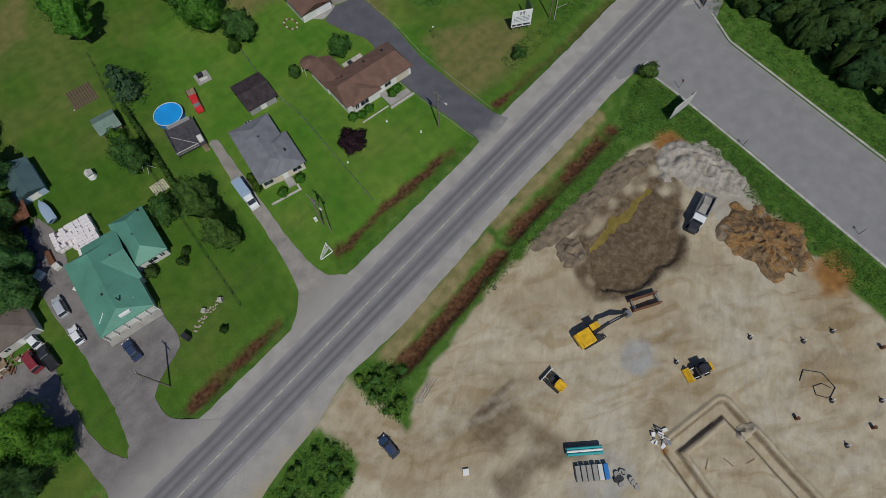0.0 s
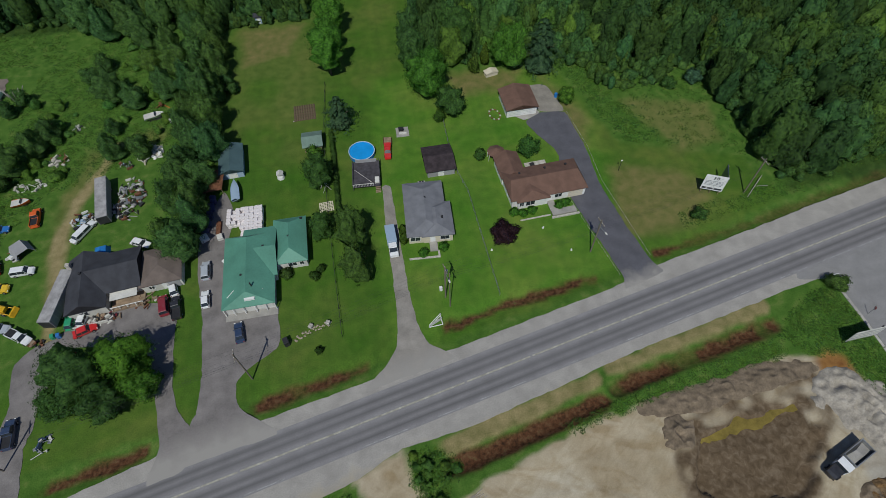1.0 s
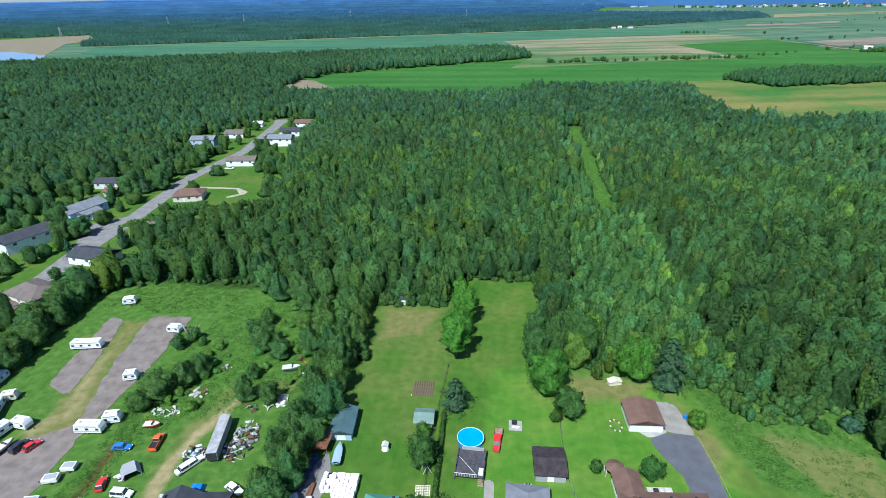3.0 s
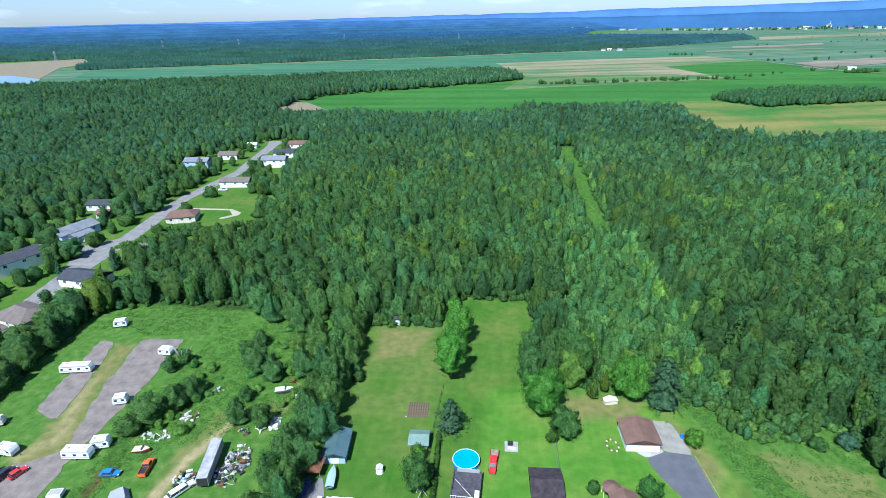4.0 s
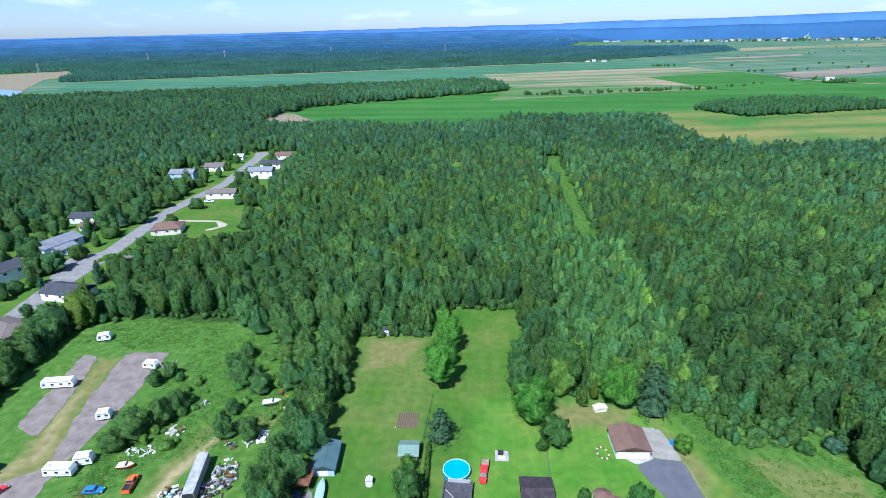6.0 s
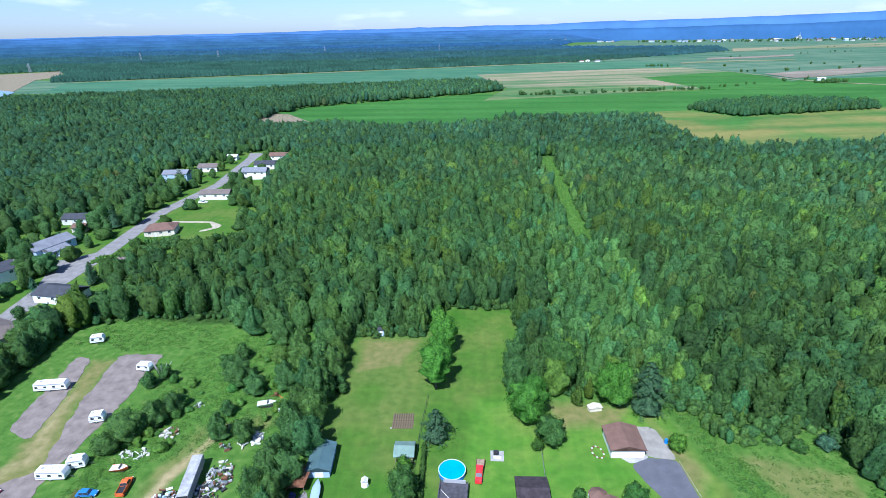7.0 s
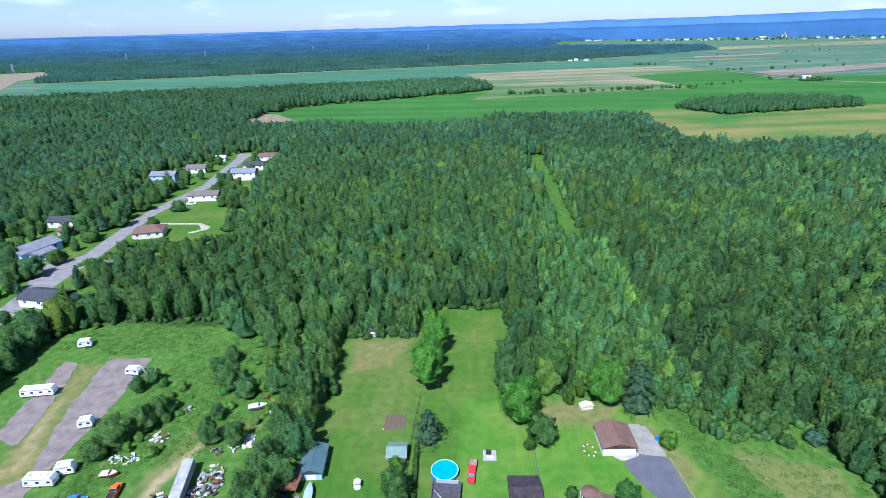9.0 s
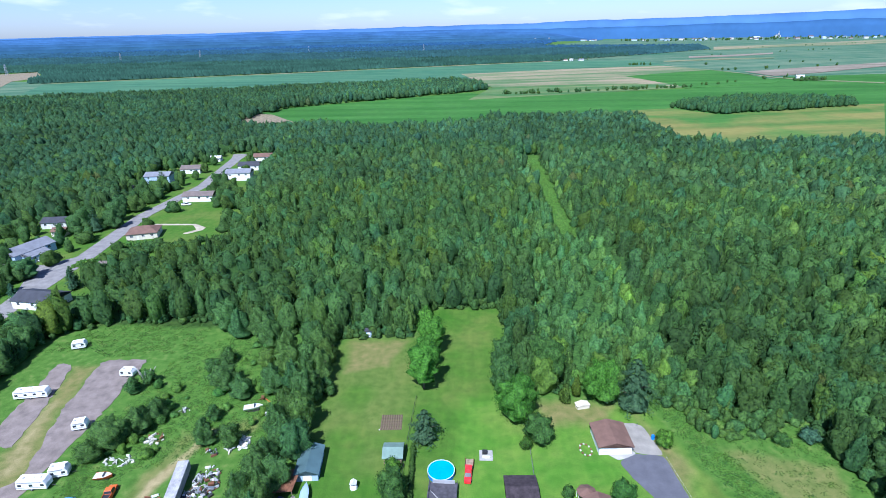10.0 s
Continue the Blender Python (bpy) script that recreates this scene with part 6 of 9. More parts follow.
silo = root("grain_silos", 700, 4330, 0, 0, "pale grain silos on the horizon plain", "silo")
for k in range(6):
    part("silo", rod(bmesh.new(), (k * 26 - 60, 0, 0), (k * 26 - 60, 0, 16 + 9 * (k in (0, 4))), 7, 7, 10), STEEL, silo)
for x, y, h in ((-1235, 1570, 30), (-1292, 2239, 36), (-1039, 2383, 36), (-694, 2835, 36), (-120, 2700, 36)):
    tw = root("pylon", x, y, 0, 15, "grey lattice power pylon above the woods", "pylon", "pylons")
    for sx in (-1, 1):
        for sy in (-1, 1):
            beam(tw, "leg", (sx * 3.2, sy * 3.2, 0), (sx * 0.7, sy * 0.7, h), 0.35, STEEL, 4)
    for f in (0.3, 0.5, 0.68):
        s = 3.2 + (0.7 - 3.2) * f
        beam(tw, "brace", (-s, -s, h * f), (s, -s, h * (f + 0.1)), 0.22, STEEL, 4)
        beam(tw, "brace", (s, -s, h * f), (-s, -s, h * (f + 0.1)), 0.22, STEEL, 4)
    for f in (0.75, 0.87):
        beam(tw, "crossarm", (-5, 0, h * f), (5, 0, h * f), 0.3, STEEL, 4)

# ---- vehicles ----
MADE = {}


def wheel_at(parent, x, y, r=0.33, w=0.22):
    tyre = part("wheel", rod(bmesh.new(), (x, y - w / 2, r), (x, y + w / 2, r), r, r, 14), RUBBER, parent)
    part("hub", rod(bmesh.new(), (x, y - w / 2 - 0.01, r), (x, y + w / 2 + 0.01, r), r * 0.55, r * 0.55, 10), STEEL, tyre)


def car_model(kind, mat, x, y, rz, label, category):
    """A car, van or pickup that points along local x."""
    L, Wd, H = {"car": (4.5, 1.78, 1.42), "suv": (4.6, 1.85, 1.75), "van": (4.9, 1.9, 1.85), "pickup": (5.5, 1.95, 1.8), "limo": (6.6, 1.85, 1.5), "hatch": (4.0, 1.72, 1.5)}[kind]
    r = root({"pickup": "pickup_truck", "van": "van"}.get(kind, "car"), x, y, gz(x, y) + 0.04, rz, label, category)
    f, b = L / 2, -L / 2
    belt = H * 0.58
    body = prism(bmesh.new(), [(b, 0.28), (b - 0.02, 0.62), (b + 0.1, belt), (f - 1.1, belt), (f - 0.25, belt * 0.86), (f, 0.6), (f - 0.05, 0.28)], -Wd / 2, Wd / 2, [0.06, 0, 0.09, 0.09, 0.14, 0.12, 0.14])
    bmesh.ops.bevel(body, geom=body.edges[:], offset=0.05, segments=2, affect="EDGES")
    part("body", body, mat, r)
    if kind == "pickup":
        c0, c1 = -0.35, f - 1.25
    elif kind in ("suv", "van"):
        c0, c1 = b + 0.12, f - (1.15 if kind == "suv" else 0.95)
    elif kind == "limo":
        c0, c1 = b + 0.75, f - 1.35
    elif kind == "hatch":
        c0, c1 = b + 0.15, f - 1.2
    else:
        c0, c1 = b + 0.55, f - 1.3
    rake0 = 0.18 if kind in ("suv", "van", "pickup") else 0.5
    rake1 = 0.55
    cab = prism(bmesh.new(), [(c0, belt - 0.03), (c0 + rake0, H - 0.06), (c1 - rake1, H - 0.06), (c1, belt - 0.03)], -Wd / 2 + 0.1, Wd / 2 - 0.1, [0, 0.16, 0.16, 0])
    part("cab_glass", cab, GLASS, r, "dark glass windows")
    rf = prism(bmesh.new(), [(c0 + rake0 - 0.06, H - 0.09), (c0 + rake0 + 0.04, H), (c1 - rake1 - 0.06, H), (c1 - rake1 + 0.05, H - 0.09)], -Wd / 2 + 0.22, Wd / 2 - 0.22, [0, 0.05, 0.05, 0])
    part("roof", rf, mat, r)
    for sy in (-1, 1):
        for px_ in ([c0 + rake0 * 0.5, (c0 + c1) / 2 - 0.1, c1 - rake1 * 0.55] if kind != "pickup" else [c0 + 0.08, c1 - rake1 * 0.55]):
            part("pillar", rod(bmesh.new(), (px_ - (0.0 if px_ < c1 - 0.6 else -0.2), sy * (Wd / 2 - 0.1), belt - 0.03), (px_, sy * (Wd / 2 - 0.25), H - 0.06), 0.05, 0.05, 5), mat, r)
        part("headlight", box(bmesh.new(), f - 0.14, f + 0.0, sy * Wd * 0.34 - 0.16, sy * Wd * 0.34 + 0.16, 0.58, 0.72, 0.03), WHITE, r)
        part("tail_light", box(bmesh.new(), b - 0.03, b + 0.08, sy * Wd * 0.38 - 0.1, sy * Wd * 0.38 + 0.1, 0.6, 0.8, 0.02), DARKRED, r)
        part("mirror", box(bmesh.new(), c1 - 0.35, c1 - 0.2, sy * (Wd / 2 + 0.05) - 0.09, sy * (Wd / 2 + 0.05) + 0.09, belt, belt + 0.14, 0.02), mat, r)
        for wx in (f - 0.85, b + 0.85):
            wheel_at(r, wx, sy * (Wd / 2 - 0.1))
    if kind == "pickup":
        part("bed_floor", box(bmesh.new(), b + 0.15, c0 - 0.12, -Wd / 2 + 0.2, Wd / 2 - 0.2, belt - 0.02, belt + 0.012), DARKSTEEL, r)
        for sy in (-1, 1):
            part("bed_side", box(bmesh.new(), b + 0.06, c0 - 0.05, sy * (Wd / 2 - 0.14) - 0.05, sy * (Wd / 2 - 0.14) + 0.05, belt - 0.05, belt + 0.2, 0.02), mat, r)
        part("tailgate", box(bmesh.new(), b + 0.03, b + 0.13, -Wd / 2 + 0.2, Wd / 2 - 0.2, belt - 0.05, belt + 0.2, 0.02), mat, r)
    return r


def park(kind, mat, x, y, rz, label, category="car"):
    key = (kind, mat.name)
    if key not in MADE:
        MADE[key] = car_model(kind, mat, x, y, rz, label, category)
        return MADE[key]
    c = copy_thing(MADE[key], pose(x, y, gz(x, y) + 0.04, 0, 0, rz))
    return tagged(c, label, category)


park("suv", SILVER, -38.6, 68.6, 93, "silver-blue estate car parked beside the green-roofed house")
park("hatch", WHITEP, -38.3, 61.6, 95, "white hatchback parked on the forecourt edge")
park("car", NAVY, -31.4, 52.8, 98, "dark navy saloon car on the grey forecourt")
park("hatch", NAVY, -4.2, 11.6, 96, "dark blue hatchback at the building site entrance")
park("car", RED, -61.0, 59.0, 18, "red saloon car before the old house")
park("van", DARKRED, -46.4, 61.8, 100, "dark red van beside the garage annex", "van")
park("pickup", BLACKP, -43.9, 60.8, 98, "black pickup truck beside the garage annex", "pickup truck")
park("hatch", WHITEP, -45.0, 65.6, 105, "white hatchback close to the annex")
park("limo", WHITEP, -65.9, 84.3, 56, "long white limousine in the junk yard grass")
park("car", WHITEP, -53.0, 78.6, -28, "white saloon car with open boot behind the house")
park("suv", WHITEP, -76.4, 75.7, 0, "white estate car in the yard grass")
park("pickup", YELLOWP, -81.0, 72.0, 0, "yellow pickup with a white camper top", "pickup truck")
park("pickup", SILVER, -78.4, 62.6, -12, "grey pickup truck in the grass", "pickup truck")
park("pickup", WHITEP, -73.4, 59.9, -33, "white pickup truck beside the yard drive", "pickup truck")
park("hatch", RED, -82.4, 77.8, 106, "small red hatchback in the weeds")
park("car", BLUEP, -84.6, 88.3, 3, "blue car sunk in tall grass")
park("pickup", ORANGE, -77.2, 90.4, 97, "rusty orange pickup truck in the grass", "pickup truck")
park("suv", BLACKP, -109.0, 86.8, 78, "black estate car on the caravan lot")
park("hatch", RED, -106.2, 87.2, 68, "red hatchback on the caravan lot")
park("suv", BLACKP, -83.0, 45.6, 35, "dark estate car by the roadside yard")
park("pickup", SILVER, -80.6, 43.2, -10, "silver pickup truck by the roadside yard", "pickup truck")
park("pickup", NAVY, -70.3, 40.5, 96, "dark blue pickup truck on the yard drive", "pickup truck")
park("hatch", WHITEP, -191, 226, 15, "white car on a drive by the village street")
park("pickup", WHITEP, -160, 311, 5, "white pickup by the village street", "pickup truck")
park("hatch", GREENP, -64.2, 61.6, 90, "small green car beside the old house")
park("hatch", WHITEP, -61.9, 62.0, 82, "white hatchback beside the old house porch")
park("car", RED, -122, 72, 20, "red saloon car on the caravan lot")

# cube van on the gravel drive
cv = root("box_van", 0.4, 68.0, 0.05, -89, "pale blue box van on the gravel drive", "van")
part("cargo_box", box(bmesh.new(), -3.5, 0.9, -1.05, 1.05, 0.55, 2.75, 0.05), PALEBLUE, cv)
cabv = prism(bmesh.new(), [(0.95, 0.4), (0.95, 1.95), (2.1, 1.95), (2.7, 1.25), (3.5, 1.1), (3.55, 0.4)], -0.95, 0.95, [0, 0.1, 0.12, 0.05, 0.08, 0.08])
part("cab", cabv, WHITEP, cv)
part("windscreen", prism(bmesh.new(), [(2.12, 1.93), (2.16, 1.97), (2.75, 1.28), (2.7, 1.23)], -0.82, 0.82), GLASS, cv)
part("roof_fairing", box(bmesh.new(), 0.95, 1.9, -0.85, 0.85, 1.95, 2.3, 0.1), WHITEP, cv)
for wx in (-2.3, 2.5):
    for sy in (-1, 1):
        wheel_at(cv, wx, sy * 0.85, 0.4)

# red pickup with a wooden box on the lawn
rt = root("pickup_truck", 3.0, 96.3, 0.02, -96, "bright red small pickup with a wooden bed on the lawn", "pickup truck")
bd = prism(bmesh.new(), [(-1.2, 0.35), (-1.2, 0.95), (2.2, 0.95), (3.3, 0.85), (3.4, 0.35)], -0.85, 0.85, [0.05, 0, 0.05, 0.12, 0.1])
bmesh.ops.bevel(bd, geom=bd.edges[:], offset=0.05, segments=2, affect="EDGES")
part("body", bd, RED, rt)
part("cab_glass", prism(bmesh.new(), [(-0.1, 0.93), (0.15, 1.45), (1.3, 1.45), (1.9, 0.93)], -0.76, 0.76, [0, 0.14, 0.14, 0]), GLASS, rt)
part("roof", box(bmesh.new(), 0.1, 1.3, -0.66, 0.66, 1.42, 1.5, 0.03), RED, rt)
part("canopy", box(bmesh.new(), -1.3, 0.0, -0.82, 0.82, 0.93, 1.5, 0.06), RED, rt)
part("cargo_bed", box(bmesh.new(), -3.9, -1.35, -0.95, 0.95, 0.55, 0.7), WOOD, rt)
for sy in (-1, 1):
    part("bed_side", box(bmesh.new(), -3.9, -1.35, sy * 0.95 - 0.04, sy * 0.95 + 0.04, 0.7, 1.1), RUST, rt)
    for wx in (-2.7, 2.3):
        wheel_at(rt, wx, sy * 0.78)

# caravans and tent trailers


PALEHOME = plain("pale_grey_blue_siding", (0.58, 0.62, 0.67), 0.6, var=0.08)


def caravan(x, y, rz, L, H, label, kind="caravan", mat=None):
    c = root("caravan" if kind == "caravan" else "tent_trailer", x, y, 0.05, rz, label, "caravan" if kind == "caravan" else "trailer", "parked caravans")
    w = 1.2
    if kind == "caravan":
        pf = [(-L / 2, 0.5), (-L / 2 - 0.1, 1.1), (-L / 2 + 0.25, H), (L / 2 - 0.5, H), (L / 2, H * 0.62), (L / 2 - 0.1, 0.5)]
        b = prism(bmesh.new(), pf, -w, w)
        bmesh.ops.bevel(b, geom=b.edges[:], offset=0.08, segments=2, affect="EDGES")
        bo = part("body", b, mat or WHITE, c)
        for sy in (-1, 1):
            for k in range(max(2, int(L / 2))):
                wx = -L / 2 + 0.9 + k * (L - 1.8) / max(1, int(L / 2) - 1)
                part("window", box(bmesh.new(), wx - 0.4, wx + 0.4, sy * (w + 0.01) - 0.02, sy * (w + 0.01) + 0.02, 1.35, 1.95), GLASS, bo)
            part("stripe", box(bmesh.new(), -L / 2 + 0.1, L / 2 - 0.3, sy * (w + 0.006) - 0.01, sy * (w + 0.006) + 0.01, 0.95, 1.12), GREYSIDE, bo)
        part("roof_seam", box(bmesh.new(), -L / 2 + 0.4, L / 2 - 0.7, -0.04, 0.04, H - 0.02, H + 0.02), GREYSIDE, bo)
        part("roof_vent", box(bmesh.new(), -L * 0.32, -L * 0.32 + 0.5, -0.3, 0.3, H - 0.02, H + 0.14, 0.04), GREYSIDE, bo)
        part("awning_roll", rod(bmesh.new(), (-L / 2 + 0.5, -w - 0.08, H - 0.25), (L / 2 - 0.9, -w - 0.08, H - 0.25), 0.09, 0.09, 8), GREYSIDE, bo)
        part("roof_vent", box(bmesh.new(), -0.4, 0.4, -0.35, 0.35, H - 0.02, H + 0.16, 0.04), OFFWHITE, bo)
        part("air_conditioner", box(bmesh.new(), L * 0.18, L * 0.18 + 0.8, -0.4, 0.4, H - 0.02, H + 0.24, 0.06), WHITE, bo)
    else:
        b = prism(bmesh.new(), [(-L / 2, 0.5), (-L / 2, 1.15), (-L / 2 + 0.1, 1.3), (L / 2 - 0.1, 1.3), (L / 2, 1.15), (L / 2, 0.5)], -w * 0.88, w * 0.88, [0, 0, 0.12, 0.12, 0, 0])
        part("body", b, mat or OFFWHITE, c)
        part("lid", box(bmesh.new(), -L / 2 + 0.05, L / 2 - 0.05, -w * 0.8, w * 0.8, 1.3, 1.42, 0.04), WHITE, c)
        part("lid_panel", box(bmesh.new(), -L / 2 + 0.25, L / 2 - 0.25, -w * 0.62, w * 0.62, 1.41, 1.45, 0.02), GREYSIDE, c)
        part("front_box", box(bmesh.new(), L / 2, L / 2 + 0.45, -0.6, 0.6, 0.55, 0.95, 0.03), OFFWHITE, c)
    part("drawbar", rod(bmesh.new(), (L / 2 - 0.2, 0, 0.5), (L / 2 + 1.2, 0, 0.45), 0.06), DARKSTEEL, c)
    part("jockey_wheel", rod(bmesh.new(), (L / 2 + 1.1, 0, 0.0), (L / 2 + 1.1, 0, 0.6), 0.05), DARKSTEEL, c)
    for sy in (-1, 1):
        wheel_at(c, -0.2, sy * (w - 0.15), 0.32)
    return c


caravan(-94.6, 61.8, 183, 9.0, 2.9, "long white travel caravan on the lot")
caravan(-95.8, 93.2, 3, 6.8, 2.8, "white caravan parked beside another")
caravan(-92.4, 96.8, 14, 4.2, 2.8, "short white caravan parked beside another")
caravan(-97.9, 113.0, 15, 3.6, 2.6, "small white caravan under bushes")
caravan(-98.2, 136.4, -4, 4.2, 2.4, "small white caravan at the lot's end")
caravan(-120.2, 126.3, 8, 9.0, 2.8, "long white caravan with dark windows")
caravan(-123.2, 152.2, 18, 4.2, 2.6, "small white caravan against the hedge")
caravan(-117.4, 89.4, 79, 8.0, 2.8, "long white caravan on the caravan lot")
caravan(-113.9, 93.4, -8, 4.6, 2.6, "white caravan on the caravan lot")
caravan(-124.4, 96.6, 113, 9.5, 2.8, "pale grey-blue mobile home on the caravan lot", mat=PALEHOME)
caravan(-125.2, 102.8, 20, 4.0, 2.4, "cream camping trailer on the grass", mat=CREAM)
caravan(-134.0, 108.0, 95, 8.0, 2.6, "pale grey-blue mobile home by the hedge", mat=PALEHOME)
for x, y, a in ((-92.6, 81.6, 190), (-94.3, 78.2, 196), (-94.2, 72.2, 191), (-94.4, 68.0, 190), (-92.2, 58.2, 200), (-93.2, 54.4, 206)):
    caravan(x, y, a, 3.1 if y < 80 else 2.9, 1.4, "folded white tent trailer at the lot's edge", "tent")

# long old box trailer, junk and boats


TRAILERTOP = plain("pale_grey_sheet", (0.36, 0.35, 0.35), 0.7, var=0.3, big=0.8)


def box_trailer(x, y, rz, L, W_, H, mat, label, z0=0.9):
    c = root("box_trailer", x, y, 0.02, rz, label, "trailer")
    part("box", box(bmesh.new(), -L / 2, L / 2, -W_ / 2, W_ / 2, z0, H, 0.04), mat, c)
    part("roof_sheet", box(bmesh.new(), -L / 2 + 0.05, L / 2 - 0.05, -W_ / 2 + 0.05, W_ / 2 - 0.05, H - 0.01, H + 0.03), TRAILERTOP, c)
    for k in range(int(L / 1.2)):
        for sy in (-1, 1):
            part("rib", box(bmesh.new(), -L / 2 + 0.5 + k * 1.2, -L / 2 + 0.58 + k * 1.2, sy * (W_ / 2 + 0.02) - 0.03, sy * (W_ / 2 + 0.02) + 0.03, z0, H), STEEL, c)
    part("door", box(bmesh.new(), -L / 2 - 0.05, -L / 2, -W_ / 2 + 0.1, W_ / 2 - 0.1, z0 + 0.1, H - 0.1), DARKSTEEL, c)
    for wx in (-L * 0.3, -L * 0.3 + 1.1, L * 0.34):
        for sy in (-1, 1):
            wheel_at(c, wx, sy * (W_ / 2 - 0.2), 0.45)
    return c


box_trailer(-62.2, 91.6, 100, 12.5, 2.5, 3.2, GREYSIDE, "old grey semi-trailer among scrap")
box_trailer(-66.6, 66.6, 80, 12.0, 2.5, 3.3, GREYSIDE, "long grey box trailer beside the old house")


def boat(x, y, rz, L, mat, label, cover=None, z=0.5):
    c = root("boat", x, y, gz(x, y), rz, label, "boat")
    n = 9
    V, F = [], []
    for k in range(n):
        f = k / (n - 1)
        w = 1.0 * (1 - max(0, (f - 0.45) / 0.55) ** 2 * 0.97)
        xx = -L / 2 + L * f
        V += [(xx, -w, z + 0.85 + 0.2 * f), (xx, -w * 0.75, z + 0.2), (xx, 0, z + 0.0 + 0.5 * max(0, f - 0.7)), (xx, w * 0.75, z + 0.2), (xx, w, z + 0.85 + 0.2 * f)]
    for k in range(n - 1):
        for j in range(4):
            a = k * 5 + j
            F.append((a, a + 5, a + 6, a + 1))
    F.append((0, 1, 2, 3))
    raw("hull", V, F, mat, c)
    D = [(V[k * 5][0], V[k * 5][1] * 0.96, V[k * 5][2] - 0.06) for k in range(n)] + [(V[k * 5][0], V[k * 5 + 4][1] * 0.96, V[k * 5][2] - 0.06) for k in range(n)] + [(V[k * 5][0], 0, V[k * 5][2] + (0.3 if cover else -0.05)) for k in range(n)]
    raw("cover" if cover else "deck", D, [q for k in range(n - 1) for q in ((k, k + 1, 2 * n + k + 1, 2 * n + k), (2 * n + k, 2 * n + k + 1, n + k + 1, n + k))], cover or OFFWHITE, c)
    part("cradle", box(bmesh.new(), -L * 0.3, L * 0.3, -0.6, 0.6, 0, z + 0.15), DARKSTEEL, c)
    if not cover:
        part("windscreen", box(bmesh.new(), L * 0.05, L * 0.09, -0.7, 0.7, z + 0.9, z + 1.4), GLASS, c)
    return c


boat(-33.2, 89.5, 95, 6.2, PALEBLUE, "pale blue covered boat on a trailer beside the shed", PALEBLUE)
boat(-154.9, 161.2, 30, 5.0, WHITE, "white motor boat beside a hedge")
boat(-112.5, 86.1, 80, 5.0, CREAM, "cream motor boat on the caravan lot")
boat(-81.6, 95.7, 5, 4.0, ORANGE, "orange plastic boat hull in the grass", None, 0.15)
boat(-54.6, 119.6, 12, 5.0, WHITE, "white boat hull lying in the weeds")
boat(-48.4, 117.6, 25, 4.6, PALEBLUE, "pale blue boat hull lying in the weeds", OFFWHITE)

# ---- building site machines ----


def track_pair(parent, L, W_, w=0.55, h=0.85):
    for sy in (-1, 1):
        t = prism(bmesh.new(), [(-L / 2 + 0.3, 0), (-L / 2, h * 0.5), (-L / 2 + 0.3, h), (L / 2 - 0.3, h), (L / 2, h * 0.5), (L / 2 - 0.3, 0)], sy * W_ / 2 - w / 2, sy * W_ / 2 + w / 2)
        tr = part("track", t, DARKSTEEL, parent)
        for k in range(int(L / 0.4)):
            part("track_plate", box(bmesh.new(), -L / 2 + 0.3 + k * 0.4, -L / 2 + 0.55 + k * 0.4, sy * W_ / 2 - w / 2 - 0.02, sy * W_ / 2 + w / 2 + 0.02, h, h + 0.05), DARKSTEEL, tr)


exc = root("excavator", 35.2, 5.0, gz(35.2, 5.0), -8, "yellow tracked excavator with its arm stretched out", "excavator")
track_pair(exc, 4.4, 2.6, 0.6)
part("turntable", rod(bmesh.new(), (0, 0, 0.6), (0, 0, 1.15), 0.9, 0.9, 14), DARKSTEEL, exc)
part("engine_house", box(bmesh.new(), -2.5, 0.1, -1.4, 1.4, 1.15, 2.35, 0.15), YELLOW, exc)
part("counterweight", box(bmesh.new(), -3.0, -2.4, -1.4, 1.4, 1.1, 2.2, 0.25), YELLOW, exc)
part("walkway", box(bmesh.new(), -1.6, 1.4, -1.4, -0.4, 1.15, 1.5, 0.05), DARKSTEEL, exc)
part("cab", box(bmesh.new(), 0.15, 1.7, 0.35, 1.4, 1.15, 2.9, 0.1), GLASS, exc)
part("cab_roof", box(bmesh.new(), 0.1, 1.75, 0.3, 1.45, 2.88, 3.02, 0.06), YELLOW, exc)
bo = prism(bmesh.new(), [(0.3, 1.3), (0.3, 1.8), (2.6, 3.9), (5.6, 3.1), (5.5, 2.75), (2.8, 3.3), (0.9, 1.3)], -0.25, 0.25)
part("boom", bo, DARKSTEEL, exc)
st = prism(bmesh.new(), [(5.2, 3.5), (5.7, 3.4), (8.2, 1.2), (7.9, 1.0), (5.2, 2.6)], -0.2, 0.2)
part("stick", st, DARKSTEEL, exc)
bu = prism(bmesh.new(), [(7.9, 1.4), (8.7, 1.2), (9.0, 0.4), (8.5, 0.15), (7.7, 0.45)], -0.6, 0.6)
part("bucket", bu, STEEL, exc)
beam(exc, "hydraulic_ram", (1.2, 0.35, 1.4), (3.4, 0.35, 3.3), 0.1, STEEL)
beam(exc, "hydraulic_ram", (3.2, 0, 3.8), (5.4, 0, 3.5), 0.1, STEEL)

